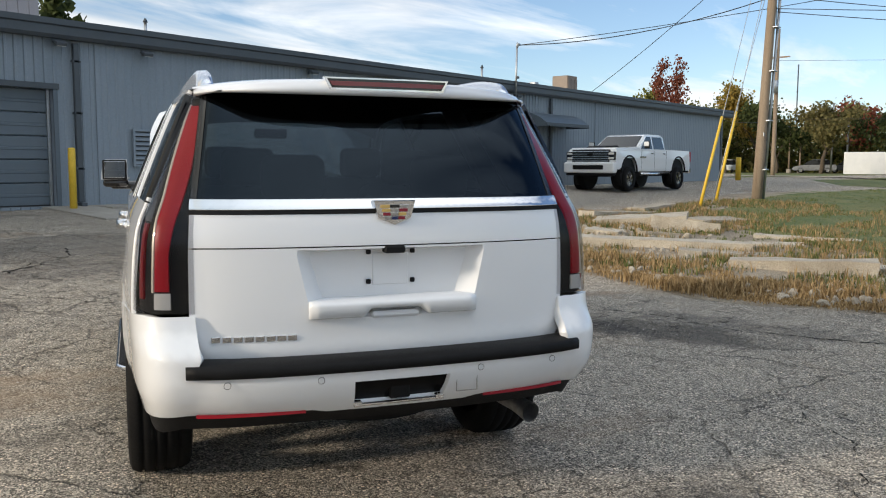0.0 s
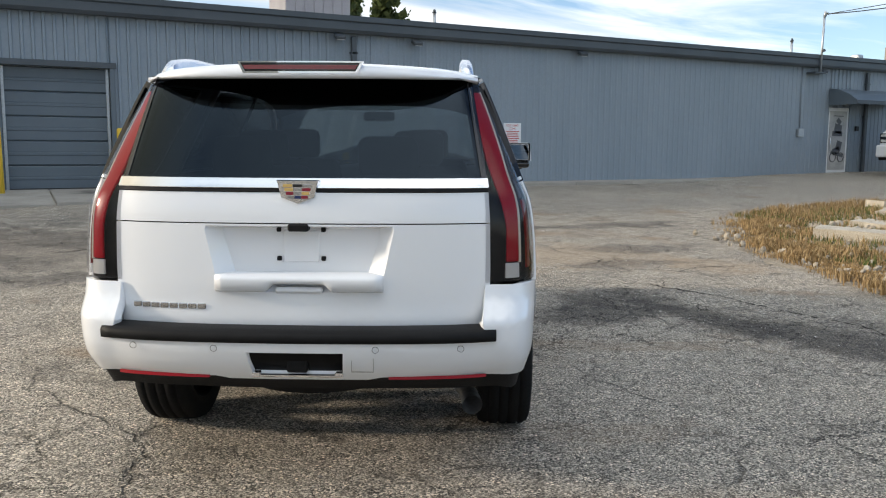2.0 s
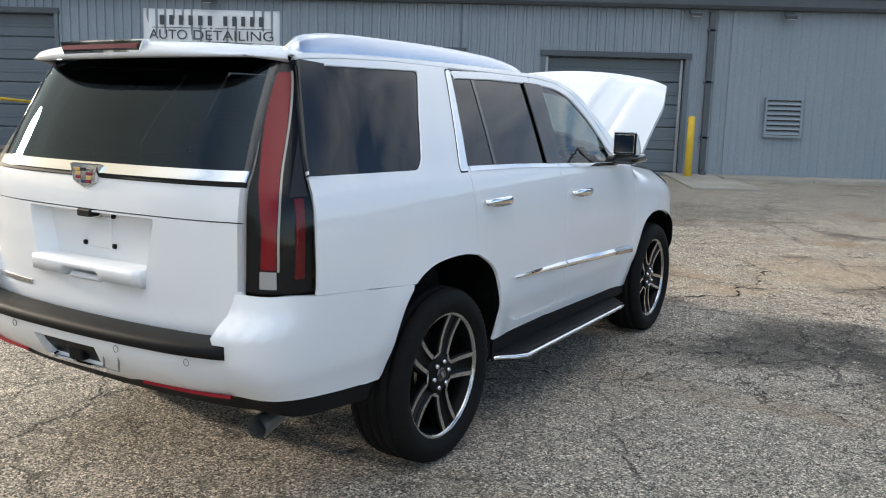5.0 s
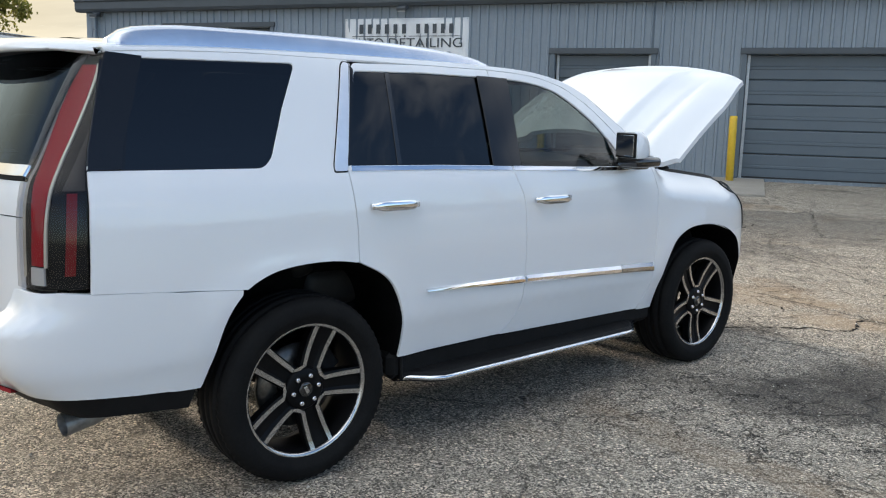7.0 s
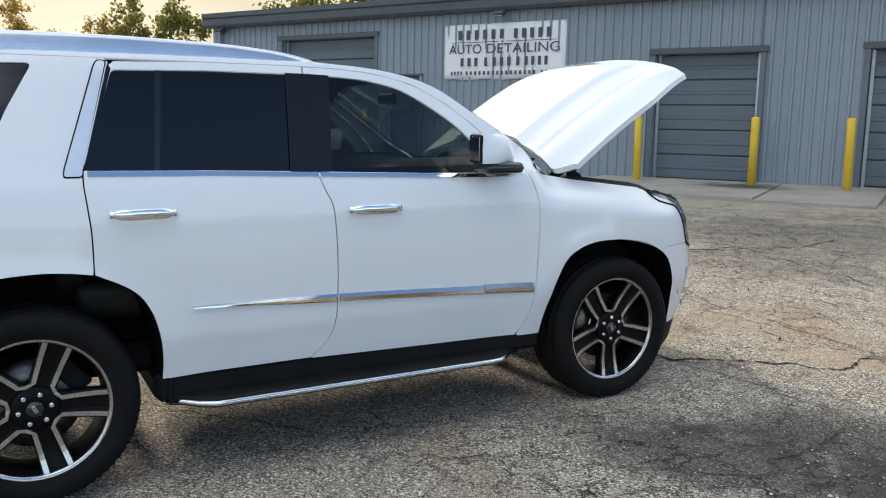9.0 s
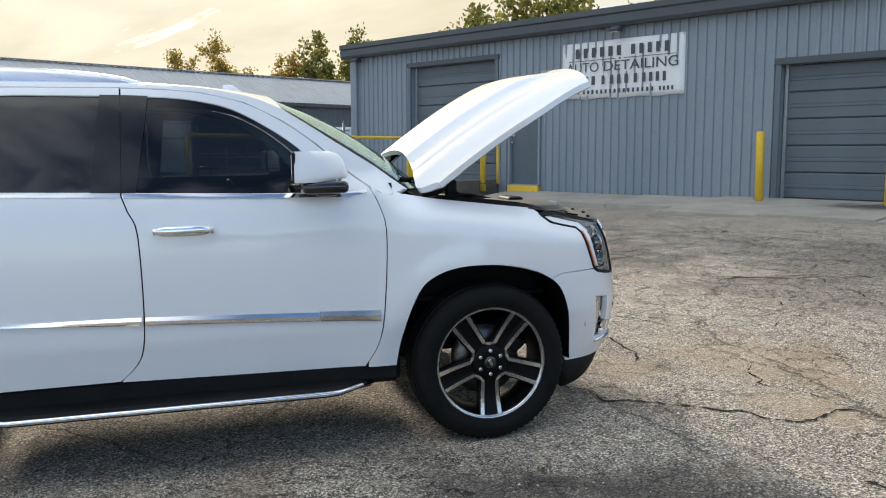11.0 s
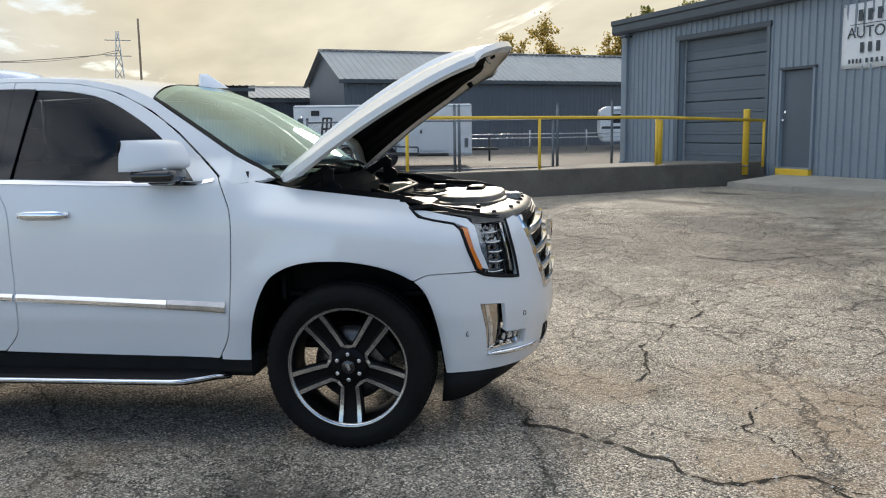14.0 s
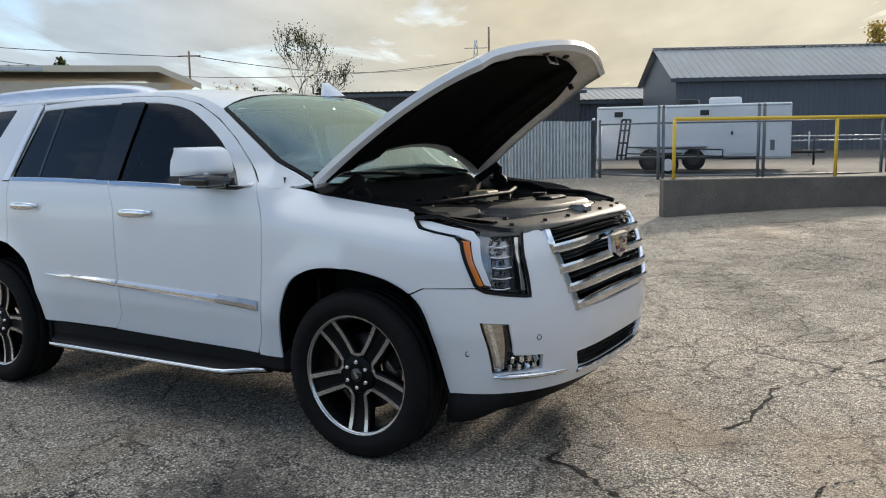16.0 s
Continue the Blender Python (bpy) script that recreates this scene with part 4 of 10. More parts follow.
# ---- the car: materials ----
def paint_material():
    m = bpy.data.materials.new("pearl_white_car_paint")
    m.use_nodes = True
    n, l = m.node_tree.nodes, m.node_tree.links
    b = n["Principled BSDF"]
    geo = n.new("ShaderNodeNewGeometry")
    a = n.new("ShaderNodeTexNoise"); a.inputs["Scale"].default_value = 2.5; a.inputs["Detail"].default_value = 5
    l.new(geo.outputs["Position"], a.inputs["Vector"])
    mx = n.new("ShaderNodeMix"); mx.data_type = "RGBA"; mx.inputs[6].default_value = (.75, .76, .785, 1); mx.inputs[7].default_value = (.79, .80, .815, 1)
    l.new(a.outputs["Fac"], mx.inputs[0]); l.new(mx.outputs[2], b.inputs["Base Color"])
    r = n.new("ShaderNodeMapRange"); r.inputs[3].default_value, r.inputs[4].default_value = .30, .42
    l.new(a.outputs["Fac"], r.inputs[0]); l.new(r.outputs[0], b.inputs["Roughness"])
    b.inputs["Coat Weight"].default_value, b.inputs["Coat Roughness"].default_value = 1.0, 0.02
    f = n.new("ShaderNodeTexNoise"); f.inputs["Scale"].default_value = 260; f.inputs["Detail"].default_value = 1
    l.new(geo.outputs["Position"], f.inputs["Vector"])
    bp = n.new("ShaderNodeBump"); bp.inputs["Strength"].default_value, bp.inputs["Distance"].default_value = .015, .001
    l.new(f.outputs["Fac"], bp.inputs["Height"]); l.new(bp.outputs[0], b.inputs["Coat Normal"])
    return m


P_PAINT = paint_material()
P_BLACK = surface("black_textured_plastic", (.006, .006, .0065), (.011, .011, .0115), 8, .6, bump=.2, bscale=200, fine=.15, spec=.16)
P_LINER = surface("black_arch_liner_felt", (.003, .003, .003), (.006, .006, .006), 8, .9, bump=.3, bscale=90, fine=.2, spec=.04)
P_SMOKEGREY = plain("smoked_grey_lamp_plastic", (.045, .042, .040), .3, 0, 0, .25)
P_FRIT = plain("black_glass_edge", (.008, .008, .009), .06)
P_GLOSSBLACK = plain("gloss_black", (.010, .010, .011), .12, 0, .6)
P_CHROME = plain("bright_chrome", (.80, .81, .83), .07, 1.0)
P_SATIN = surface("satin_machined_aluminium", (.46, .46, .465), (.54, .535, .53), 12, .22, metal=1.0, fine=.03)
P_STRIPCHROME = surface("bright_satin_strip", (.82, .83, .85), (.88, .89, .90), 3, .34, metal=.9, fine=.02)
P_RAIL = surface("polished_aluminium_rail", (.66, .69, .75), (.72, .75, .80), 4, .22, metal=.85, fine=.03)
P_PRIVACY = glass("privacy_glass", (.006, .0065, .007), 1.62)
P_REARGLASS = glass("tinted_rear_glass", (.062, .072, .085), 1.47, mirror=(.62, .80, 1.0))
P_FRONTGLASS = glass("light_tinted_side_glass", (.24, .26, .265), 1.5)
P_SHIELD = glass("greenish_windscreen_glass", (.58, .70, .67), 2.6, .03, mirror=(.72, .95, 1.0))
P_LENS = glass("clear_lamp_lens", (.93, .94, .95), 1.30)
P_SMOKE = glass("smoked_lamp_lens", (.74, .74, .75), 1.34)
P_RED = plain("red_lamp_plastic", (.34, .004, .014), .35, 0, 0, .2)
P_DEEPRED = plain("dark_red_lamp_plastic", (.19, .008, .012), .3, 0, 0, .2)
P_AMBER = plain("amber_lamp_plastic", (.85, .22, .02), .2, 0, .4)
P_LAMPGREY = plain("clear_lamp_reflector", (.66, .65, .63), .25, .15)
P_CREAMLAMP = plain("cream_lamp_plastic", (.72, .66, .55), .25, .2)
P_GUIDE = plain("milky_light_guide", (.86, .88, .90), .2, 0, .5)
P_REFLECT = plain("lamp_reflector_silver", (.26, .27, .28), .22, .8)
P_LEDBOWL = plain("dark_lamp_mirror", (.22, .23, .24), .10, 1.0)
P_SPOKE = plain("black_spoke_lacquer", (.004, .004, .0045), .38, 0, 0, .12)
P_LEATHER = surface("dark_seat_leather", (.012, .011, .011), (.018, .017, .016), 9, .5, fine=.1, spec=.25)
P_HEADLINER = surface("grey_headliner_cloth", (.08, .08, .078), (.10, .10, .098), 6, .9, fine=.1)
P_DISC = surface("brake_disc_steel", (.10, .095, .09), (.16, .15, .14), 20, .35, metal=.9, fine=.15)
P_BAYGREY = surface("dusty_black_engine_plastic", (.022, .021, .020), (.060, .056, .050), 5, .38, bump=.15, bscale=70, fine=.2)
P_ALLOY = surface("cast_alloy", (.30, .30, .30), (.42, .42, .41), 9, .42, metal=.8, fine=.2)
P_BEIGE = plain("beige_plastic_cap", (.46, .38, .24), .5)
P_PAD = surface("black_bonnet_pad", (.004, .004, .004), (.008, .008, .008), 9, .95, bump=.4, bscale=60, fine=.2, spec=.05)

CAR = Matrix(((.8757, .4827, 0, 3.097), (-.4827, .8757, 0, 3.627), (0, 0, 1, 0.0), (0, 0, 0, 1))) @ pose(0, 0, 0, .73, 0, -.6)
car = tagged(empty("suv_car", CAR), "pearl white luxury SUV with raised bonnet and black twin-spoke wheels", "car")


# ---- the car: its skin as smooth functions ----
def curve(*pts):
    """A smooth curve through (t, value) points, with no overshoot."""
    ts, vs = [p[0] for p in pts], [p[1] for p in pts]
    n = len(ts)
    d = [(vs[i + 1] - vs[i]) / (ts[i + 1] - ts[i]) for i in range(n - 1)]
    m = [d[0]] + [0 if d[i - 1] * d[i] <= 0 else 2 * d[i - 1] * d[i] / (d[i - 1] + d[i]) for i in range(1, n - 1)] + [d[-1]]

    def f(t):
        if t <= ts[0]:
            return vs[0] + m[0] * (t - ts[0])
        if t >= ts[-1]:
            return vs[-1] + m[-1] * (t - ts[-1])
        i = max(k for k in range(n - 1) if ts[k] <= t)
        h = ts[i + 1] - ts[i]; u = (t - ts[i]) / h
        return (2 * u ** 3 - 3 * u ** 2 + 1) * vs[i] + (u ** 3 - 2 * u ** 2 + u) * h * m[i] + (-2 * u ** 3 + 3 * u ** 2) * vs[i + 1] + (u ** 3 - u ** 2) * h * m[i + 1]
    return f


half_width = curve((.30, .920), (.45, .958), (.58, .990), (.655, 1.009), (.80, 1.017), (.95, 1.02), (1.10, 1.013), (1.22, 1.0), (1.29, .984), (1.345, .960), (1.5, .897), (1.65, .833), (1.78, .774), (1.84, .740), (1.9, .69))
taper = curve((-1.3, .945), (-.86, .968), (-.4, .992), (.2, 1.0), (2.6, 1.0), (4, 1.0))
fender_top = curve((2.2, 1.34), (2.45, 1.285), (2.73, 1.255), (2.95, 1.228), (3.26, 1.19), (3.6, 1.14), (3.9, 1.09))
rear_y = curve((.3, -1.08), (.7, -1.102), (.95, -1.110), (1.19, -1.106), (1.32, -1.088), (1.38, -1.058), (1.55, -.978), (1.74, -.880), (1.84, -.82))
bump_y = curve((.42, -1.02), (.52, -1.10), (.58, -1.165), (.65, -1.215), (.72, -1.238), (.80, -1.240), (.84, -1.200), (.88, -1.150), (.97, -1.118))
front_y = curve((.26, 3.80), (.33, 3.87), (.42, 3.91), (.50, 3.932), (.60, 3.945), (.72, 3.94), (.85, 3.918), (1.0, 3.876), (1.1, 3.832), (1.18, 3.77))


def side_x(y, z):
    w = half_width(z) * taper(y)
    w *= 1 - .075 * step(1.35, 2.75, y) * step(1.28, 1.42, z)
    if y > 2.35:
        t = fender_top(y)
        w -= .125 * step(2.4, 2.62, y) * max(0.0, min(1.2, (z - (t - .17)) / .17)) ** 2
    # flares over the wheels, a soft body crease above the sills
    for yc in (0.0, 2.95):
        r = math.hypot(y - yc, (z - .42) * 1.05)
        w += .016 * math.exp(-((r - .56) / .10) ** 2) * (1 - .7 * step(.86, 1.06, z))
    return w


def bow(x):
    """The tail is bowed across its width."""
    x = abs(x)
    return .050 * (x / .75) ** 2 if x < .75 else .050 * step(.975, .75, x)


class Wrap:
    """Car skin that turns from the side round a corner: s is 0 at yc on the side, grows along the side, is negative round the corner."""

    def __init__(self, yc, end, n, sign, grow=0.0):
        self.yc, self.end, self.n, self.sign, self.grow = yc, end, n, sign, grow
        self.phi = [math.pi / 2 * k / 200 for k in range(201)]
        self.arc = [0.0]
        last = None
        for p in self.phi:
            q = (math.cos(p) ** (2 / n), abs(end(.8) - yc) * math.sin(p) ** (2 / n))
            if last:
                self.arc.append(self.arc[-1] + math.hypot(q[0] - last[0], q[1] - last[1]))
            last = q

    def at_y(self, y, z):
        k = (y - self.yc) * self.sign
        if k <= 0:
            return -k
        t = min(1.0, k / abs(self.end(z) - self.yc))
        return -float(np.interp(math.asin(t ** (self.n / 2)), self.phi, self.arc))

    def at_x(self, x, z):
        t = min(1.0, max(0.0, x / (side_x(self.yc, z) + self.grow)))
        return -float(np.interp(math.acos(t ** (self.n / 2)), self.phi, self.arc))

    def __call__(self, s, z):
        if s >= 0:
            y = self.yc - self.sign * s
            return Vector((side_x(y, z) + self.grow, y, z))
        p = float(np.interp(-s, self.arc, self.phi))
        c, q = max(0.0, math.cos(p)) ** (2 / self.n), math.sin(p) ** (2 / self.n)
        y = self.yc + self.sign * abs(self.end(z) - self.yc) * q
        w = side_x(self.yc, z) if self.sign > 0 else half_width(z) * taper(y)
        if self.sign > 0:
            # shoulder falls away towards the bonnet
            t = fender_top(min(y, 3.6))
            w = half_width(z) - .125 * max(0.0, min(1.2, (z - (t - .17)) / .17)) ** 2
        x = (w + self.grow) * c
        return Vector((x, y + (bow(x) if self.sign < 0 else 0.0), z))


REAR = Wrap(-.45, rear_y, 6.0, -1)
BUMP = Wrap(-.45, bump_y, 6.0, -1, .004)
FRONT = Wrap(2.95, front_y, 3.0, 1)


def SIDE(y, z):
    return Vector((side_x(y, z), y, z))


def catmull(pts, per=6):
    out = []
    for i in range(len(pts) - 1):
        p0, p1, p2, p3 = pts[max(i - 1, 0)], pts[i], pts[i + 1], pts[min(i + 2, len(pts) - 1)]
        for k in range(per):
            t = k / per
            out.append(tuple(.5 * (2 * p1[j] + (p2[j] - p0[j]) * t + (2 * p0[j] - 5 * p1[j] + 4 * p2[j] - p3[j]) * t * t + (3 * p1[j] - p0[j] - 3 * p2[j] + p3[j]) * t ** 3) for j in (0, 1)))
    out.append(tuple(pts[-1]))
    return out


def fillet(pts, r):
    """Rounds the corners of a closed outline."""
    out, n = [], len(pts)
    for i in range(n):
        a, b, c = Vector(pts[i - 1]), Vector(pts[i]), Vector(pts[(i + 1) % n])
        u, v = a - b, c - b
        if u.length < 1e-6 or v.length < 1e-6 or u.angle(v, 0) > radians(172):
            out.append(tuple(b)); continue
        k = min(r, u.length * .45, v.length * .45)
        p, q = b + u.normalized() * k, b + v.normalized() * k
        for t in (0, .25, .5, .75, 1):
            out.append(tuple(p * (1 - t) ** 2 + b * 2 * t * (1 - t) + q * t * t))
    return out


def dense(pts, d):
    out = []
    for i, a in enumerate(pts):
        b = pts[(i + 1) % len(pts)]
        k = max(1, int(math.dist(a, b) / d))
        out += [(a[0] + (b[0] - a[0]) * j / k, a[1] + (b[1] - a[1]) * j / k) for j in range(k)]
    return out


def inside(p, poly):
    hit = False
    for i, a in enumerate(poly):
        b = poly[i - 1]
        if (a[1] > p[1]) != (b[1] > p[1]) and p[0] < (b[0] - a[0]) * (p[1] - a[1]) / (b[1] - a[1]) + a[0]:
            hit = not hit
    return hit


def panel(name, outline, surf, material, parent, holes=(), grid=.05, flange=.018, lift=0.0, both=True, join=False, label="", thick=True):
    """Cuts an outline (with holes) out of a skin surf(s, z): a sheet with turned-in edges. both: made for both flanks; join: flanks in one mesh."""
    from mathutils.geometry import delaunay_2d_cdt
    rings = [dense(outline, grid)] + [dense(h, grid) for h in holes]
    pts, edges = [], []
    for ring in rings:
        k = len(pts)
        pts += [Vector(p) for p in ring]
        edges += [(k + i, k + (i + 1) % len(ring)) for i in range(len(ring))]
    lo = [min(p[j] for p in rings[0]) for j in (0, 1)]; hi = [max(p[j] for p in rings[0]) for j in (0, 1)]
    border = np.array([tuple(p) for p in pts])
    s = lo[0] + grid / 2
    row = 0
    while s < hi[0]:
        z = lo[1] + grid * (.5 if row % 2 else .0)
        while z < hi[1]:
            if inside((s, z), rings[0]) and not any(inside((s, z), h) for h in rings[1:]) and np.min(np.hypot(border[:, 0] - s, border[:, 1] - z)) > grid * .45:
                pts.append(Vector((s, z)))
            z += grid
        s += grid; row += 1
    v2, _, tris, *_ = delaunay_2d_cdt(pts, edges, [], 0, 1e-6)
    tris = [t for t in tris if inside(((v2[t[0]].x + v2[t[1]].x + v2[t[2]].x) / 3, (v2[t[0]].y + v2[t[1]].y + v2[t[2]].y) / 3), rings[0])
            and not any(inside(((v2[t[0]].x + v2[t[1]].x + v2[t[2]].x) / 3, (v2[t[0]].y + v2[t[1]].y + v2[t[2]].y) / 3), h) for h in rings[1:])]
    e = .004
    place, norm = [], []
    for p in v2:
        c = surf(p.x, p.y)
        a, b = surf(p.x + e, p.y) - surf(p.x - e, p.y), surf(p.x, p.y + e) - surf(p.x, p.y - e)
        k = a.cross(b)
        k = k.normalized() if k.length > 1e-12 else Vector((1, 0, 0))
        if k.x * .6 + k.y * (1 if c.y > 1.4 else -1) * .5 + k.z * .3 < 0:
            k = -k
        place.append(c + k * lift); norm.append(k)
    faces = []
    for t in tris:
        a, b, c = (place[i] for i in t)
        faces.append(tuple(t) if (b - a).cross(c - a).dot(norm[t[0]]) > 0 else tuple(reversed(t)))
    verts, normals = list(place), list(norm)
    if flange:
        count = {}
        for f in faces:
            for i in range(3):
                ed = (f[i], f[(i + 1) % 3]); count[tuple(sorted(ed))] = count.get(tuple(sorted(ed)), []) + [ed]
        for k, es in count.items():
            if len(es) == 1:
                a, b = es[0]
                if join and abs(place[a].x) < .004 and abs(place[b].x) < .004:
                    continue
                out = (place[b] - place[a]).cross(norm[a]).normalized()
                base = len(verts)
                verts += [place[a], place[b], place[b] - norm[b] * flange, place[a] - norm[a] * flange]
                normals += [(out + norm[a]).normalized(), (out + norm[b]).normalized(), out, out]
                faces.append((base + 1, base, base + 3, base + 2))
    made = []
    flip = lambda vs: [Vector((-v.x, v.y, v.z)) for v in vs]

    def put(vs, fs, ns, par):
        ob = link_mesh(name, vs, fs, material, par, label, True)
        ob.data.normals_split_custom_set_from_vertices([tuple(n) for n in ns])
        made.append(ob)
    left = (flip(verts), [tuple(reversed(f)) for f in faces], flip(normals))
    if join:
        k = len(verts)
        put(verts + left[0], faces + [tuple(i + k for i in f) for f in left[1]], normals + left[2], parent)
    else:
        par = parent if isinstance(parent, (list, tuple)) else [parent, parent]
        put(verts, faces, normals, par[0])
        if both:
            put(*left, par[1])
    return made


def pair(name, bm, material, parent, label="", smooth=False):
    """A part on the right flank and its mirror image on the left."""
    me = bpy.data.meshes.new(name)
    bm.to_mesh(me); bm.free()
    par = parent if isinstance(parent, (list, tuple)) else [parent, parent]
    b = bmesh.new(); b.from_mesh(me)
    r = part(name, b, material, par[0], label, smooth)
    b = bmesh.new(); b.from_mesh(me)
    bmesh.ops.scale(b, vec=(-1, 1, 1), verts=b.verts)
    bmesh.ops.reverse_faces(b, faces=b.faces)
    l = part(name, b, material, par[1], label, smooth)
    bpy.data.meshes.remove(me)
    return [r, l]


# outlines on the flank, as (y, z)
ARCH_R = catmull([(-.467, .506), (-.43, .617), (-.37, .785), (-.285, .888), (-.15, .948), (.03, .965), (.18, .955), (.282, .928), (.40, .86), (.462, .77), (.492, .66), (.503, .555), (.500, .462)], 4)
ARCH_R = [(y + .015, z) for y, z in ARCH_R]
ARCH_F = catmull([(2.487, .432), (2.503, .55), (2.545, .70), (2.61, .83), (2.69, .888), (2.79, .918), (2.91, .926), (3.04, .917), (3.17, .890), (3.275, .846), (3.35, .785), (3.395, .68), (3.42, .55), (3.438, .378)], 4)
B_LINE = catmull([(1.19, .466), (1.285, .578), (1.308, .786), (1.30, 1.142), (1.262, 1.25), (1.236, 1.32)], 4)
F_LINE = catmull([(2.33, .442), (2.40, .58), (2.432, .85), (2.442, 1.12), (2.415, 1.235), (2.375, 1.325)], 4)
C_LINE = catmull([(.262, .945), (.262, 1.10), (.252, 1.22), (.245, 1.30), (.247, 1.36)], 4)
TOP_F = catmull([(1.244, 1.812), (1.42, 1.806), (1.60, 1.790), (1.80, 1.742), (1.98, 1.650), (2.13, 1.54), (2.28, 1.40), (2.375, 1.325)], 5)
WIN_F = fillet(catmull([(1.262, 1.775), (1.42, 1.772), (1.58, 1.756), (1.74, 1.716), (1.90, 1.630), (2.04, 1.530), (2.16, 1.405), (2.26, 1.308)], 5) + [(1.80, 1.316), (1.262, 1.334)], .018)
WIN_R = fillet([(.250, 1.358), (.395, 1.772), (.80, 1.782), (1.222, 1.778), (1.222, 1.336), (.75, 1.350)], .02)
GAP = .0034


def trim_gap(pts, dy):
    return [(y + dy, z) for y, z in pts]


# doors
front_door_line = trim_gap(B_LINE, GAP) + [(1.2405, 1.50)] + trim_gap(TOP_F, 0)[0:-1] + trim_gap(F_LINE, -GAP)[::-1] + [(1.8, .450)]
front_door_line[0] = (1.19 + GAP, .462)
doors_f = panel("front_door", front_door_line, SIDE, P_PAINT, car, [WIN_F], .045)
arch_door = [p for p in ARCH_R if p[0] > .265 and p[1] < .935]
rear_door_line = trim_gap(C_LINE, GAP) + [(.272, 1.42), (.384, 1.785), (.405, 1.806), (.80, 1.816), (1.235, 1.814), (1.2345, 1.50)] + trim_gap(B_LINE, -GAP)[::-1] + [(.9, .464)] + [(y + .001, z) for y, z in arch_door[::-1]]
doors_r = panel("rear_door", rear_door_line, SIDE, P_PAINT, car, [WIN_R], .045)


def grow_ring(pts, d):
    c = (sum(p[0] for p in pts) / len(pts), sum(p[1] for p in pts) / len(pts))
    out = []
    n = len(pts)
    for i, p in enumerate(pts):
        a, b = Vector(pts[i - 1]), Vector(pts[(i + 1) % n])
        t = (b - a)
        if t.length < 1e-9:
            out.append(p); continue
        nn = Vector((t.y, -t.x)).normalized()
        if nn.dot(Vector(p) - Vector(c)) < 0:
            nn = -nn
        out.append((p[0] + nn.x * d, p[1] + nn.y * d))
    return out


panel("window", grow_ring(WIN_F, .006), SIDE, P_FRONTGLASS, doors_f, grid=.09, flange=0, lift=-.010)
panel("window", grow_ring(WIN_R, .006), SIDE, P_PRIVACY, doors_r, grid=.09, flange=0, lift=-.010)
# black posts behind the edges of the glass
panel("pillar_trim", [(1.108, 1.336), (1.152, 1.781), (1.2402, 1.780), (1.2380, 1.50), (1.2375, 1.334)], SIDE, P_FRIT, doors_r, grid=.08, flange=.006, lift=.003, label="gloss black door pillar trim")
panel("pillar_trim", [(1.2390, 1.333), (1.2398, 1.50), (1.2420, 1.780), (1.362, 1.776), (1.302, 1.333)], SIDE, P_FRIT, doors_f, grid=.08, flange=.006, lift=.003)
panel("divider_bar", [(.522, 1.35), (.575, 1.780), (.597, 1.780), (.545, 1.35)], SIDE, P_GLOSSBLACK, doors_r, grid=.08, flange=.004, lift=-.006)
panel("mirror_sail", [(2.105, 1.308), (2.09, 1.475), (2.16, 1.402), (2.258, 1.306)], SIDE, P_GLOSSBLACK, doors_f, grid=.08, flange=.004, lift=-.005)
# chrome strips along the waist and round the rear window
panel("belt_moulding", [(1.245, 1.312), (1.245, 1.331), (1.80, 1.313), (2.24, 1.303), (2.36, 1.318), (2.355, 1.303), (2.26, 1.286), (1.80, 1.294)], SIDE, P_CHROME, doors_f, grid=.07, flange=.006, lift=.004, label="chrome waist moulding")
panel("belt_moulding", [(.262, 1.334), (.262, 1.356), (.75, 1.347), (1.232, 1.332), (1.232, 1.313), (.75, 1.328)], SIDE, P_CHROME, doors_r, grid=.07, flange=.006, lift=.004, label="chrome waist moulding")
panel("window_edge", [(.249, 1.358), (.382, 1.794), (.394, 1.776), (.258, 1.358)], SIDE, P_FRIT, doors_r, grid=.05, flange=.003, lift=.001)


def strip_bm(pts, surf, w0, w1, out):
    """A raised moulding on the flank along (y, z) points."""
    b = bmesh.new()
    rings = []
    for i, (y, z) in enumerate(pts):
        w = w0 + (w1 - w0) * i / (len(pts) - 1)
        ring = []
        for dz, o in ((-w / 2, -.004), (-w / 2, out * .8), (-w * .36, out), (w * .05, out * .92), (w / 2, out * .15), (w / 2, -.004)):
            p = surf(y, z + dz)
            ring.append(b.verts.new((p.x + o, p.y, p.z)))
        rings.append(ring)
    for a, c in zip(rings, rings[1:]):
        for k in range(5):
            b.faces.new((a[k], a[k + 1], c[k + 1], c[k]))
    b.faces.new(rings[0]); b.faces.new(rings[-1][::-1])
    bmesh.ops.recalc_face_normals(b, faces=b.faces)
    return b


TR = curve((.64, .772), (1.30, .752), (2.0, .722), (2.40, .703))
pair("side_moulding", strip_bm([(y, TR(y)) for y in np.linspace(.645, 1.297, 16)], SIDE, .010, .036, .016), P_CHROME, doors_r, "chrome lower door moulding")
pair("side_moulding", strip_bm([(y, TR(y)) for y in np.linspace(1.313, 2.10, 18)], SIDE, .036, .042, .016), P_CHROME, doors_f, "chrome lower door moulding")
pair("moulding_end", strip_bm([(y, TR(y) + .002) for y in np.linspace(2.105, 2.40, 9)], SIDE, .046, .050, .017), P_SATIN, doors_f, "satin metal moulding end")


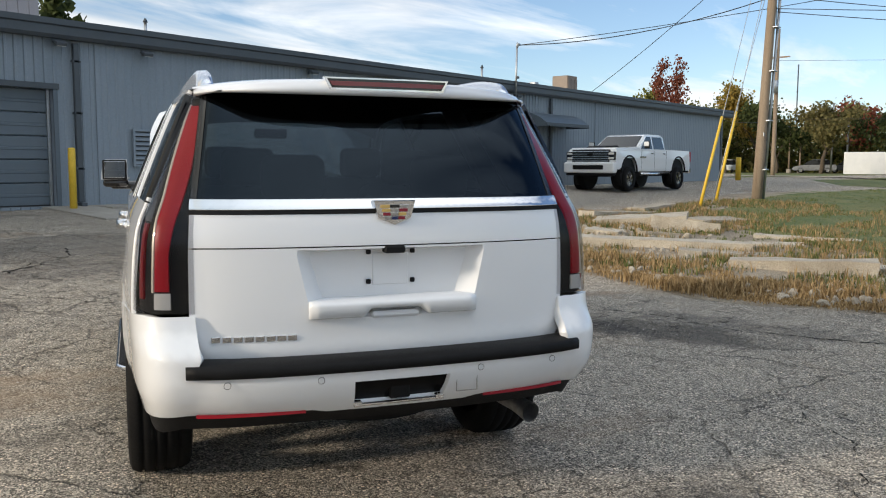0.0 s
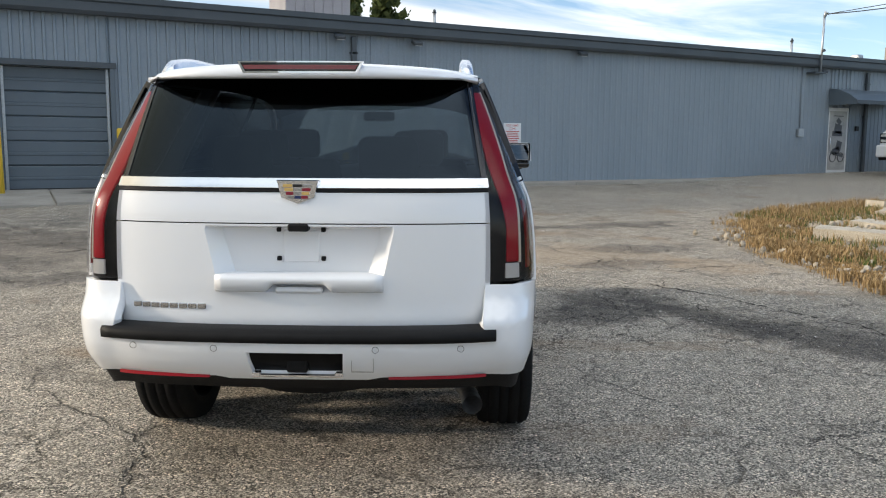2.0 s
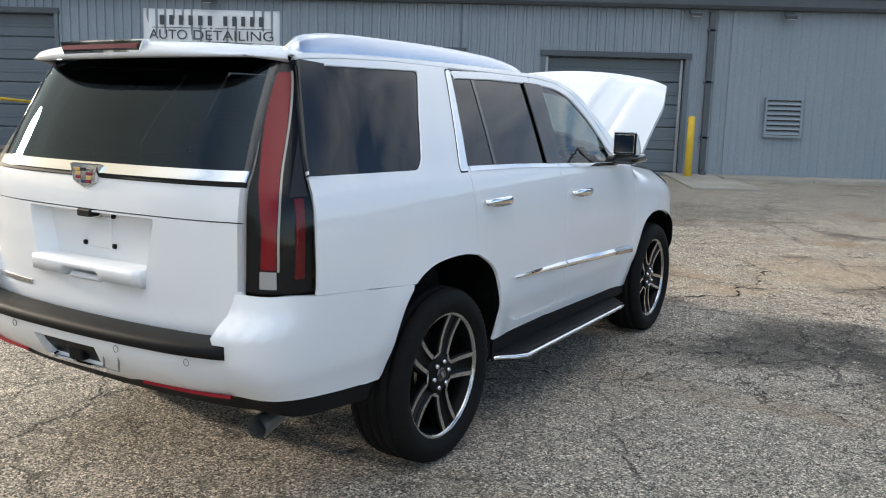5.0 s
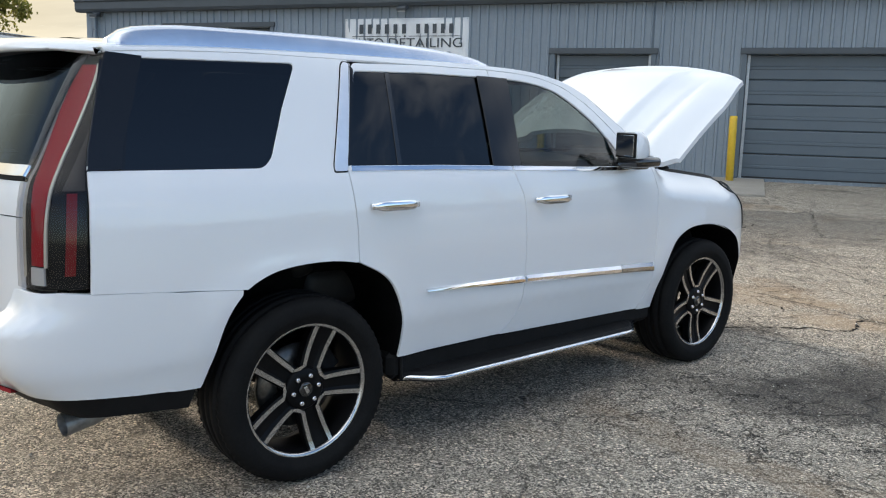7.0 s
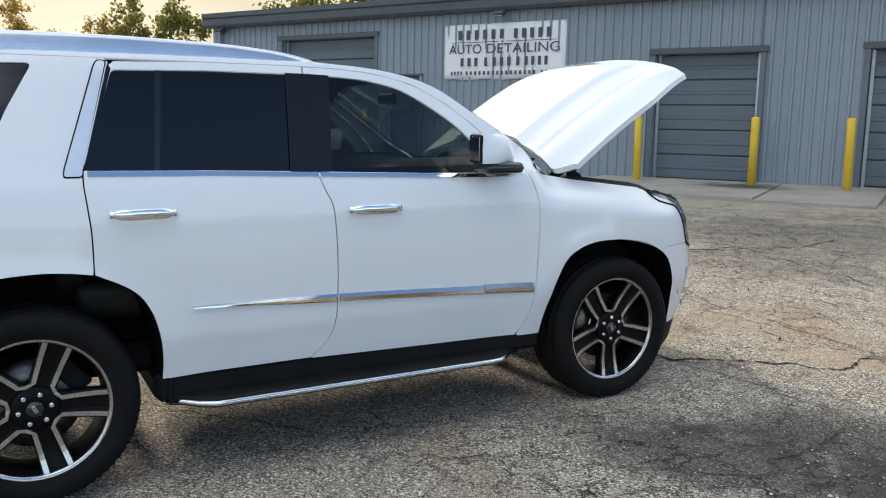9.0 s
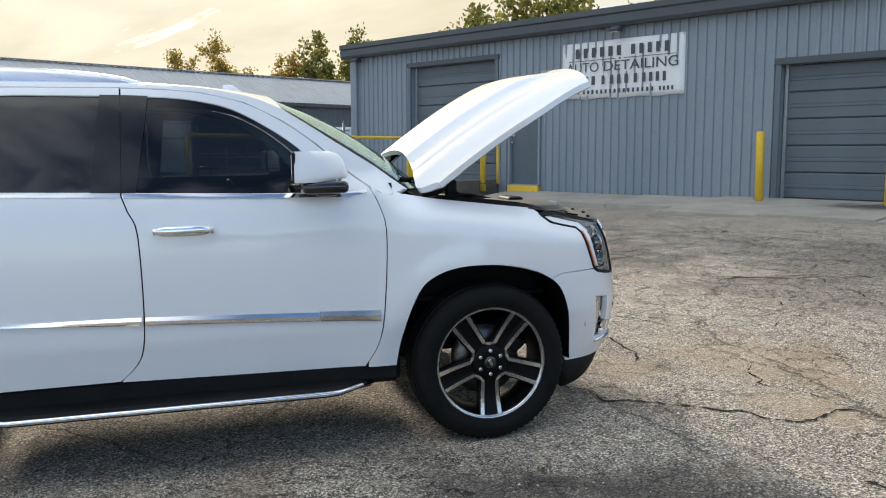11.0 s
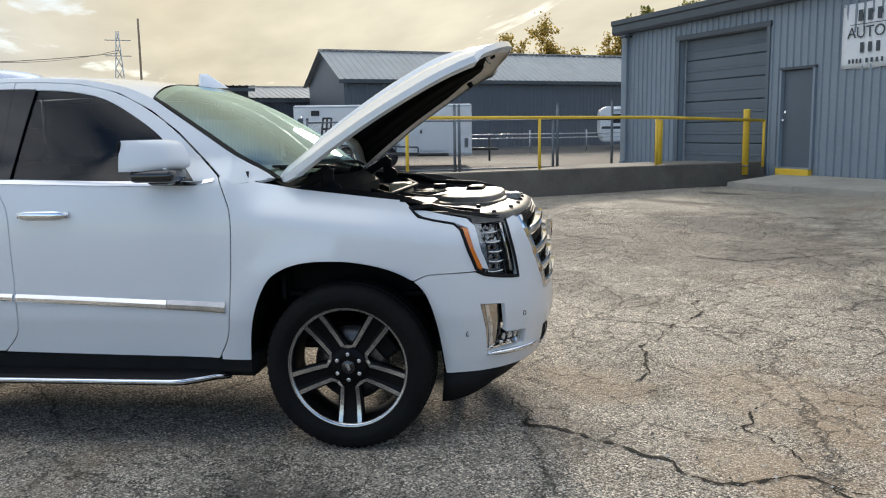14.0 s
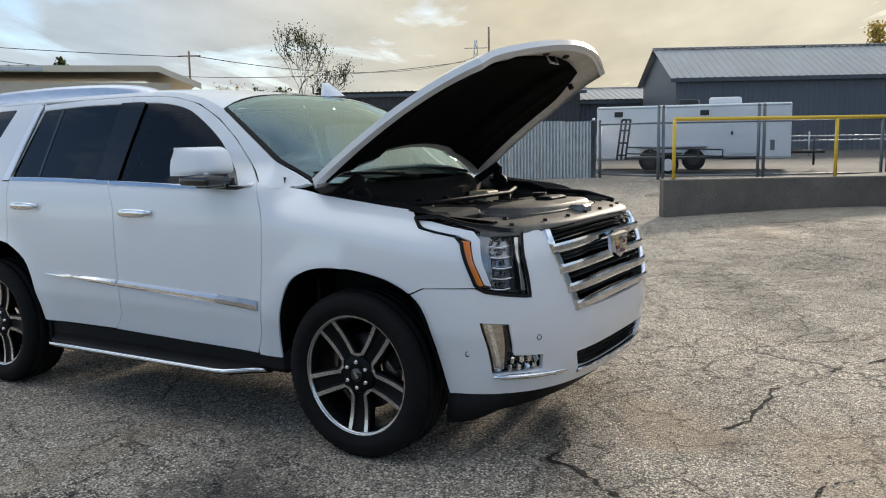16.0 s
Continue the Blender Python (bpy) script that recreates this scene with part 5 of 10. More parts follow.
def handle_bm(y0, y1, z):
    b = bmesh.new()
    rings = []
    n = 14
    for k in range(n + 1):
        t = k / n
        y = y0 + (y1 - y0) * t
        h = .020 * (1 - abs(2 * t - 1) ** 6) + .004
        o = .012 + .030 * (1 - abs(2 * t - 1) ** 4)
        x = side_x(y, z)
        rings.append([b.verts.new((x + o + .006 * math.cos(a) * 1.6, y, z + h * math.sin(a))) for a in np.linspace(0, 2 * math.pi, 11)[:-1]])
    for a, c in zip(rings, rings[1:]):
        for k in range(10):
            b.faces.new((a[k], a[(k + 1) % 10], c[(k + 1) % 10], c[k]))
    b.faces.new(rings[0]); b.faces.new(rings[-1])
    for y in (y0 + .012, y1 - .012):
        x = side_x(y, z)
        bmesh.ops.create_cube(b, size=1, matrix=Matrix.Translation((x + .008, y, z)) @ Matrix.Diagonal((.03, .02, .026, 1)))
    bmesh.ops.recalc_face_normals(b, faces=b.faces)
    return b


pair("door_handle", handle_bm(.330, .592, 1.182), P_CHROME, doors_r, "chrome pull handle", True)
pair("door_handle", handle_bm(1.365, 1.632, 1.158), P_CHROME, doors_f, "chrome pull handle", True)

# rear quarter with its window
LAMP_EDGE = [(-.868, .925), (-.868, 1.345), (-.90, 1.40), (-.80, 1.62), (-.70, 1.79)]
quarter_line = [p for p in ARCH_R if p[0] < .266 and p[1] > .885][:] + [(.257, .947)] + trim_gap(C_LINE, -GAP)[1:] + [(.262, 1.40), (.378, 1.788), (.385, 1.80), (.37, 1.818), (-.1, 1.818), (-.45, 1.806), (-.683, 1.790), (-.724, 1.70), (-.803, 1.46), (-.825, 1.375), (-.833, 1.30), (-.853, .934), (-.6, .915)]
QWIN = fillet([(-.818, 1.362), (-.796, 1.42), (-.655, 1.774), (.098, 1.790), (-.01, 1.60), (-.108, 1.395), (-.155, 1.357)], .03)
quarters = panel("rear_quarter_panel", quarter_line, SIDE, P_PAINT, car, [QWIN], .045)
panel("quarter_window", grow_ring(QWIN, .006), SIDE, P_PRIVACY, quarters, grid=.08, flange=0, lift=-.008)
panel("chrome_pillar_strip", fillet([(.176, 1.336), (.180, 1.362), (.330, 1.786), (.345, 1.806), (.374, 1.803), (.245, 1.362), (.243, 1.336)], .012), SIDE, P_STRIPCHROME, quarters, grid=.04, flange=.006, lift=.005, label="broad satin chrome strip behind the rear door window")
panel("strip_gap", fillet([(.171, 1.330), (.174, 1.362), (.324, 1.788), (.342, 1.812), (.378, 1.809), (.378, 1.800), (.243, 1.362), (.243, 1.330)], .012), SIDE, P_BLACK, quarters, grid=.04, flange=.002, lift=.0015)
panel("window_surround", [(-.822, 1.358), (-.812, 1.42), (-.715, 1.765), (-.60, 1.768), (-.70, 1.358)], SIDE, P_FRIT, quarters, grid=.06, flange=.003, lift=-.006, label="gloss black rear pillar trim")
panel("rear_pillar_trim", [(-.827, 1.362), (-.812, 1.44), (-.768, 1.58), (-.728, 1.70), (-.692, 1.789), (-.56, 1.780), (-.63, 1.60), (-.69, 1.45), (-.71, 1.366)], SIDE, P_FRIT, quarters, grid=.05, flange=.035, lift=.004)

# front wing
fender_line = trim_gap(F_LINE, GAP)[1:] + [(2.42, 1.335), (2.55, 1.288), (2.73, 1.256), (2.95, 1.229), (3.25, 1.192), (3.281, 1.168), (3.327, 1.124), (3.40, 1.107), (3.488, 1.087), (3.520, 1.057), (3.555, .96), (3.587, .876), (3.596, .858), (3.44, .857), (3.372, .855), (3.3095, .828)] + [p for p in ARCH_F if p[0] < 3.307][::-1] + [(2.345, .436)]
fender_sz = [(FRONT.at_y(y, z), z) for y, z in fender_line]
panel("front_wing", fender_sz, FRONT, P_PAINT, car, grid=.04)

# dark rubber behind the panel gaps
def gap_backing(line, name="door_seal", w=.010):
    pts = [(y - w, z) for y, z in line] + [(y + w, z) for y, z in line[::-1]]
    panel(name, pts, SIDE, P_LINER, car, grid=.05, flange=0, lift=-.010, label="black door seal")


gap_backing(B_LINE[1:])
gap_backing(C_LINE[1:])
gap_backing(F_LINE[1:])

# upper frame between doors and roof, with windscreen pillar
DRIP = catmull([(-.70, 1.806), (-.45, 1.822), (0, 1.836), (.6, 1.842), (1.26, 1.836), (1.59, 1.818), (1.83, 1.774), (1.985, 1.712)], 5)
frame_line = DRIP + [(2.24, 1.545), (2.46, 1.40), (2.60, 1.307), (2.45, 1.288), (2.387, 1.327), (2.288, 1.406), (2.137, 1.547), (1.986, 1.657), (1.804, 1.749), (1.603, 1.796), (1.42, 1.812), (1.24, 1.818), (.80, 1.820), (.36, 1.821), (-.1, 1.822), (-.45, 1.811), (-.69, 1.795)]
panel("roof_side_frame", frame_line, SIDE, P_PAINT, car, grid=.03)

# ---- the car: roof and windscreen ----
roof_c = curve((-1.0, 1.842), (-.7, 1.868), (-.2, 1.885), (.5, 1.890), (1.1, 1.880), (1.6, 1.852), (1.95, 1.806))
drip_z = curve(*[(y, z) for y, z in ((-.75, 1.802), (-.45, 1.822), (0, 1.836), (.6, 1.842), (1.26, 1.836), (1.59, 1.818), (1.83, 1.774), (1.99, 1.708))])


def roof_front(u):
    return 1.985 - .085 * (1 - u * u)


def roof_bm(y0, off=0.0, nx=40, ny=50):
    b = bmesh.new()
    rows = []
    for j in range(ny + 1):
        row = []
        for i in range(nx + 1):
            u = -1 + 2 * i / nx
            y = y0 + (roof_front(u) - y0) * j / ny
            ze = drip_z(y)
            xe = side_x(y, ze) - .002
            z = ze + (roof_c(y) - ze) * (1 - abs(u) ** 3.2)
            row.append(b.verts.new((u * xe, y, z + off)))
        rows.append(row)
    for j in range(ny):
        for i in range(nx):
            b.faces.new((rows[j][i], rows[j][i + 1], rows[j + 1][i + 1], rows[j + 1][i]))
    return b


part("roof", roof_bm(-.705), P_PAINT, car, "", True)
part("headliner", roof_bm(-.70, -.035, 16, 20), P_HEADLINER, car, "", True)


SHIELD_EDGE = [(1.990, 1.711), (2.115, 1.630), (2.24, 1.547), (2.35, 1.475), (2.46, 1.402), (2.60, 1.309)]


def shield_bm(off=0.0, n=28, m=18, lo=0.0, hi=1.0, side=(-1.0, 1.0)):
    """The windscreen: its flanks follow the pillars, its middle bows forward."""
    b = bmesh.new()
    rows = []
    ey = [p[0] for p in SHIELD_EDGE]; ez = [p[1] for p in SHIELD_EDGE]
    for j in range(m + 1):
        v = lo + (hi - lo) * j / m
        y1, z1 = float(np.interp(v, np.linspace(0, 1, 6), ey)), float(np.interp(v, np.linspace(0, 1, 6), ez))
        x1 = side_x(y1, z1) - .004
        yc, zc = 1.912 + (2.815 - 1.912) * v + .03 * math.sin(math.pi * v), 1.808 + (1.300 - 1.808) * v + .045 * math.sin(math.pi * v)
        row = []
        for i in range(n + 1):
            u = side[0] + (side[1] - side[0]) * i / n
            k = 1 - abs(u) ** 2.2
            kz = 1 - abs(u) ** 3.0
            row.append(b.verts.new(Vector((u * x1, y1 + (yc - y1) * k, z1 + (zc - z1) * kz)) + Vector((0, .5, .86)) * off))
        rows.append(row)
    for j in range(m):
        for i in range(n):
            b.faces.new((rows[j][i], rows[j][i + 1], rows[j + 1][i + 1], rows[j + 1][i]))
    return b


shield = part("windscreen", shield_bm(), P_SHIELD, car, "", True)
part("shade_band", shield_bm(-.004, 28, 3, 0.0, .06), P_GLOSSBLACK, shield, "black windscreen border", True)
part("black_border", shield_bm(-.004, 28, 3, .965, 1.0), P_GLOSSBLACK, shield, "", True)
for e in ((-1.0, -.965), (.965, 1.0)):
    part("side_seal", shield_bm(.002, 1, 18, 0.0, 1.0, e), P_BLACK, shield, "", True)

# roof rails
rail_z = curve((-.66, 1.845), (-.58, 1.893), (-.3, 1.918), (.3, 1.924), (.85, 1.912), (1.12, 1.892), (1.28, 1.866), (1.36, 1.838))


def rail_bm():
    b = bmesh.new()
    rings = []
    for k in range(41):
        y = -.66 + 2.02 * k / 40
        zt = rail_z(y)
        x = .672 - .022 * step(.6, 1.5, y)
        zr = 1.852
        w = .030
        ring = [(x - w, zr - .03), (x - w * .9, zt - .014), (x - w * .5, zt), (x + w * .5, zt - .003), (x + w, zt - .022), (x + w * 1.35, zr - .04)]
        rings.append([b.verts.new((px, y, max(pz, 1.81))) for px, pz in ring])
    for a, c in zip(rings, rings[1:]):
        for k in range(5):
            b.faces.new((a[k], c[k], c[k + 1], a[k + 1]))
    b.faces.new(rings[0]); b.faces.new(rings[-1][::-1])
    bmesh.ops.recalc_face_normals(b, faces=b.faces)
    return b


pair("roof_rail", rail_bm(), P_RAIL, car, "pale aluminium roof rail", True)




def fin_bm():
    b = bmesh.new()
    rings = []
    for k in range(9):
        t = k / 8
        z = 1.815 + .092 * t
        y0, y1 = 1.70 + .012 * t, 1.90 - .135 * t
        w = .034 * (1 - t) ** .7 + .006
        rings.append([b.verts.new((w * math.sin(a), (y0 + y1) / 2 + (y1 - y0) / 2 * math.cos(a), z)) for a in np.linspace(0, 2 * math.pi, 13)[:-1]])
    for a, c in zip(rings, rings[1:]):
        for k in range(12):
            b.faces.new((a[k], a[(k + 1) % 12], c[(k + 1) % 12], c[k]))
    b.faces.new(rings[-1])
    return b


part("antenna_fin", fin_bm(), P_PAINT, car, "white shark fin aerial", True).matrix_basis = Matrix.Translation((-.37, .02, .006))

# ---- the car: tail ----
def GATE(x, z):
    w = half_width(z) * taper(-1.05)
    t = min(.9999, abs(x) / w)
    y = -.45 - (-.45 - rear_y(z)) * (1 - t ** 6) ** (1 / 6)
    y += bow(x) - .008 * math.exp(-((z - .79) / .05) ** 2)
    return Vector((x, y, z))


gate = panel("tailgate", [(0, .766), (.756, .772), (.782, .806), (.784, 1.0), (.781, 1.193), (0, 1.193)], GATE, P_PAINT, car, [[(-.001, .915), (.310, .915), (.330, .925), (.342, .96), (.389, 1.170), (.384, 1.186), (-.001, 1.186)]], grid=.035, join=True)[0]


def recess_bm():
    """The number plate recess: sloping cheeks down to a flat floor."""
    b = bmesh.new()
    outer = [(-.384, 1.186), (-.389, 1.170), (-.342, .96), (-.330, .925), (-.310, .915), (.310, .915), (.330, .925), (.342, .96), (.389, 1.170), (.384, 1.186)]
    inner = [(-.325, 1.172), (-.328, 1.15), (-.278, .985), (-.268, .965), (-.25, .960), (.25, .960), (.268, .965), (.278, .985), (.328, 1.15), (.325, 1.172)]
    o1, i1 = [], []
    for (ox, oz), (ix, iz) in zip(outer, inner):
        o1.append(b.verts.new(GATE(ox, oz)))
        i1.append(b.verts.new((ix, GATE(0, iz).y + .070, iz)))
    n = len(outer)
    for i in range(n):
        j = (i + 1) % n
        b.faces.new((o1[i], o1[j], i1[j], i1[i]))
    b.faces.new(i1)
    bmesh.ops.bevel(b, geom=[e for e in b.edges if len(e.link_faces) == 2 and e.calc_face_angle(0) > .3], offset=.012, segments=3, affect="EDGES")
    bmesh.ops.recalc_face_normals(b, faces=b.faces)
    return b


rec = part("plate_recess", recess_bm(), P_PAINT, gate, "", True)
rec.data.set_sharp_from_angle(angle=radians(35))
panel("upper_skin", [(0, 1.1985), (.781, 1.1985), (.773, 1.322), (0, 1.322)], GATE, P_PAINT, gate, grid=.05, join=True)
panel("chrome_bar", [(0, 1.337), (.771, 1.337), (.766, 1.374), (0, 1.374)], GATE, P_CHROME, gate, grid=.018, lift=.012, join=True, label="chrome bar across the tailgate")
panel("lower_strip", [(0, 1.324), (.773, 1.324), (.771, 1.338), (0, 1.338)], GATE, P_BLACK, gate, grid=.016, lift=.006, join=True)
rear_glass = panel("rear_window", [(0, 1.366), (.772, 1.366), (.764, 1.42), (.702, 1.80), (0, 1.80)], GATE, P_REARGLASS, car, grid=.035, flange=0, lift=-.003, join=True)[0]
panel("black_border", [(.745, 1.374), (.766, 1.374), (.758, 1.42), (.696, 1.80), (.676, 1.80), (.737, 1.42)], GATE, P_GLOSSBLACK, rear_glass, grid=.06, flange=.002, lift=.0005)


def ledge_bm():
    b = bmesh.new()
    rings = []
    for k in range(61):
        x = -.345 + .69 * k / 60
        edge = step(0, .03, .345 - abs(x))
        notch = step(.10, .14, abs(x))
        y = GATE(x * .6, .95).y - .012
        zb = .916 + (1 - notch) * .030
        ring = [(y + .10, .990), (y - .004 - .016 * edge, .984), (y - .008 - .016 * edge, .968), (y - .004 - .016 * edge, zb + .01), (y + .01, zb), (y + .10, zb)]
        rings.append([b.verts.new((x, py, pz)) for py, pz in ring])
    for a, c in zip(rings, rings[1:]):
        for k in range(5):
            b.faces.new((a[k], a[k + 1], c[k + 1], c[k]))
    b.faces.new(rings[0]); b.faces.new(rings[-1][::-1])
    bmesh.ops.recalc_face_normals(b, faces=b.faces)
    return b


part("handle_ledge", ledge_bm(), P_PAINT, gate, "", True)
part("grip_recess", box_bm((.20, .05, .026), (0, -1.100, .924), .01), P_PAINT, gate)
yp = GATE(0, 1.10).y + .070
for dx in (-.0925, .0925):
    for dz in (1.166, 1.046):
        part("plate_bolt", box_bm((.019, .012, .019), (dx, yp - .006, dz), .003), P_BLACK, gate)
part("plate_panel", box_bm((.15, .008, .13), (0, yp - .001, 1.096), .003), P_PAINT, gate)
part("camera_pod", box_bm((.085, .05, .030), (0, GATE(0, 1.18).y + .016, 1.180), .006), P_BLACK, gate, "black reversing camera pod")
# emblem: plain shield shapes
def shield_shape(w, h, depth, y, z, mat, name, par, label=""):
    b = bmesh.new()
    o = [(-w / 2, h * .5), (w / 2, h * .5), (w * .40, -h * .22), (0, -h * .5), (-w * .40, -h * .22)]
    lo = [b.verts.new((px, y, z + pz)) for px, pz in o]
    hi = [b.verts.new((px * .94, y - depth, z + pz * .92)) for px, pz in o]
    b.faces.new(hi)
    for i in range(5):
        b.faces.new((lo[i], lo[(i + 1) % 5], hi[(i + 1) % 5], hi[i]))
    bmesh.ops.recalc_face_normals(b, faces=b.faces)
    return part(name, b, mat, par, label)


ye = GATE(0, 1.33).y
emblem = shield_shape(.178, .100, .022, ye + .004, 1.324, P_CHROME, "emblem", gate, "chrome shield badge with coloured bars")
P_GOLD = plain("gold_enamel", (.62, .42, .14), .3, .3)
P_WINE = plain("dark_red_enamel", (.22, .015, .03), .25)
P_NAVY = plain("dark_blue_enamel", (.02, .03, .10), .25)
for r, row in enumerate((("g", "k", "s"), ("g", "s", "r"), ("r", "s", "g"), ("s", "n", "r"))):
    for c, k in enumerate(row):
        w = .038 - .004 * r
        part("bar", box_bm((w, .004, .0125), ((c - 1) * (w + .002), ye - .0195, 1.3505 - r * .0155), .001), {"g": P_GOLD, "k": P_GLOSSBLACK, "s": P_SATIN, "r": P_WINE, "n": P_NAVY}[k], emblem)
# name badge: one plain chrome bar for each character
for k in range(8):
    xk = -.692 + k * .0405
    part("badge_bar", box_bm((.034, .007, .022), (xk, GATE(xk, .850).y - .003, .850), .002), P_SATIN, gate)

# rear lamps
def lamp_pts(rows, wrap, dx=0.0, dy=0.0):
    """Outline from rows (z, inner x, outer y) up one side and down the other."""
    inner = [(wrap.at_x(x - dx, z), z) for z, x, y in rows]
    outer = [(wrap.at_y(y + dy, z), z) for z, x, y in rows]
    return inner, outer


LAMP = [(.950, .791, -.858), (1.05, .791, -.855), (1.2, .788, -.848), (1.30, .783, -.838), (1.375, .776, -.831), (1.43, .768, -.818), (1.55, .747, -.782), (1.67, .725, -.742), (1.785, .708, -.69)]
inn, out_ = lamp_pts(LAMP, REAR)
lamp_line = inn + out_[::-1]
lamps = panel("rear_lamp", lamp_line, REAR, P_BLACK, car, grid=.03, flange=.03, lift=-.022, label="tall narrow rear lamp with red and clear bands")


def lamp_band(name, rows, mat, lift, label=""):
    """A band within the lamp through rows (z, inner, outer); above zero an x on the rear face, below zero a y on the flank."""
    a, c = curve(*[(z, y0) for z, y0, y1 in rows]), curve(*[(z, y1) for z, y0, y1 in rows])
    zs = np.linspace(rows[0][0], rows[-1][0], 24)
    at = lambda v, z: REAR.at_x(v, z) if v > 0 else REAR.at_y(v, z)
    line = [(at(a(z), z), z) for z in zs] + [(at(c(z), z), z) for z in zs[::-1]]
    return panel(name, line, REAR, mat, lamps, grid=.03, flange=.012, lift=lift, label=label)


lamp_band("red_band", ((1.035, .884, -1.003), (1.15, .884, -.997), (1.28, .860, -.977), (1.39, .818, -.936), (1.47, .790, -.898), (1.67, .739, -.805), (1.745, .725, -.772)), P_RED, -.010, "bright red light band")
lamp_band("inner_strip", ((.985, .800, .812), (1.15, .799, .811), (1.28, .793, .804), (1.40, .778, .789), (1.55, .752, .761), (1.74, .717, .724)), P_CREAMLAMP, -.012, "pale clear strip along the lamp edge")
lamp_band("white_line", ((1.03, -.999, -.991), (1.15, -.993, -.985), (1.28, -.973, -.965), (1.39, -.932, -.924), (1.47, -.894, -.886), (1.67, -.801, -.793), (1.75, -.767, -.760)), P_CREAMLAMP, -.008)
lamp_band("side_marker", ((1.0, -.932, -.897), (1.29, -.908, -.872)), P_DEEPRED, -.012, "dark red side marker")
lamp_band("reversing_lamp", ((.966, .880, -1.002), (1.028, .880, -1.002)), P_LAMPGREY, -.010, "clear reversing lamp")
lamp_band("grey_edge", ((1.30, -.925, -.845), (1.39, -.879, -.838), (1.56, -.798, -.785), (1.74, -.716, -.712)), P_SMOKEGREY, -.016)
panel("lamp_lens", lamp_line, REAR, P_SMOKE, lamps, grid=.035, flange=.01, lift=.002)

# spoiler over the rear window
def spoiler_bm():
    b = bmesh.new()
    rings = []
    n = 48
    for k in range(n + 1):
        u = math.sin(math.pi / 2 * (-1 + 2 * k / n))
        x = u * .728
        e = abs(u) ** 7
        bow = .075 * u * u + .215 * e
        zt = roof_c(-.70) - .036 * u * u - .010 * e
        y0 = -.700 + .06 * e
        ye_ = -1.005 + bow
        zb = .012 * e
        ring = [(y0, zt - .002), (y0 - .10 + .085 * e, zt - .004), (ye_ + .05 - .02 * e, zt - .018), (ye_ + .012, zt - .030), (ye_, zt - .045), (ye_ - .010, max(1.792 + zb, zt - .070)), (ye_ + .004, 1.786 + zb), (ye_ + .03, 1.784 + zb), (min(ye_ + .14, -.765 + .115 * e), 1.792 + zb), (-.76 + .115 * e, 1.800)]
        rings.append([b.verts.new((x, py, pz)) for py, pz in ring])
    for a, c in zip(rings, rings[1:]):
        for k in range(9):
            f = b.faces.new((a[k], a[k + 1], c[k + 1], c[k]))
            f.material_index = 1 if k >= 7 else 0
    b.faces.new(rings[0]); b.faces.new(rings[-1][::-1])
    bmesh.ops.recalc_face_normals(b, faces=b.faces)
    return b


spoiler = part("rear_spoiler", spoiler_bm(), [P_PAINT, P_BLACK], car, "", True)


def brake_bm(w, z0, z1, y, cut):
    b = bmesh.new()
    n = 16
    rows = []
    for k in range(n + 1):
        u = -1 + 2 * k / n
        yy = y + .075 * (u * w / .742) ** 2
        rows.append([b.verts.new((u * w, yy, z1)), b.verts.new((u * (w - cut), yy, z0)), b.verts.new((u * (w - cut), yy + .03, z0)), b.verts.new((u * w, yy + .03, z1))])
    for a, c in zip(rows, rows[1:]):
        for i in range(4):
            b.faces.new((a[i], a[(i + 1) % 4], c[(i + 1) % 4], c[i]))
    b.faces.new(rows[0]); b.faces.new(rows[-1][::-1])
    bmesh.ops.recalc_face_normals(b, faces=b.faces)
    return b


part("brake_lamp_frame", brake_bm(.258, 1.804, 1.852, -1.013, .022), P_CHROME, spoiler)
part("brake_lamp", brake_bm(.246, 1.811, 1.846, -1.017, .020), P_GLOSSBLACK, spoiler)
part("brake_lens", brake_bm(.236, 1.819, 1.836, -1.020, .010), plain("faded_red_lens", (.20, .060, .065), .25), spoiler, "dark red high brake lamp")

# rear bumper
bump_line = [(BUMP.at_x(0, .746), .746), (BUMP.at_x(.815, .746), .746), (BUMP.at_x(.795, .80), .80), (BUMP.at_x(.793, .942), .942)]
bump_line += [(BUMP.at_x(x, .944), .944) for x in (.82, .86, .90)] + [(BUMP.at_y(y, z), z) for y, z in ((-.95, .942), (-.855, .930), (-.6, .913), (-.292, .888))]
bump_line += [(BUMP.at_y(y, z), z) for y, z in ARCH_R if z < .886 and y < 0][::-1]
bump_line += [(BUMP.at_y(y, z), z) for y, z in ((-.70, .523), (-.90, .541), (-1.0, .550))] + [(BUMP.at_x(x, z), z) for x, z in ((.90, .556), (.84, .566), (.70, .572), (.50, .572), (.36, .570), (.30, .556), (0, .556))]
HITCH = [(BUMP.at_x(0, .690), .690), (BUMP.at_x(.206, .690), .690), (BUMP.at_x(.200, .63), .63), (BUMP.at_x(.192, .574), .574), (BUMP.at_x(0, .574), .574)]
rbump = panel("rear_bumper", bump_line, BUMP, P_PAINT, car, [HITCH], .035, flange=.05, join=True)[0]
panel("hitch_cover", [(BUMP.at_x(0, .574), .574), (BUMP.at_x(.194, .574), .574), (BUMP.at_x(.206, .69), .690), (BUMP.at_x(0, .69), .690)], BUMP, P_SPOKE, rbump, grid=.05, flange=.01, lift=-.028, join=True, label="gloss black tow hitch cover")
part("receiver", box_bm((.085, .04, .075), (0, -1.160, .632), .006), P_BLACK, rbump, "square black tow receiver")
part("chrome_sill", box_bm((.37, .03, .014), (0, -1.150, .578), .005), P_CHROME, rbump)
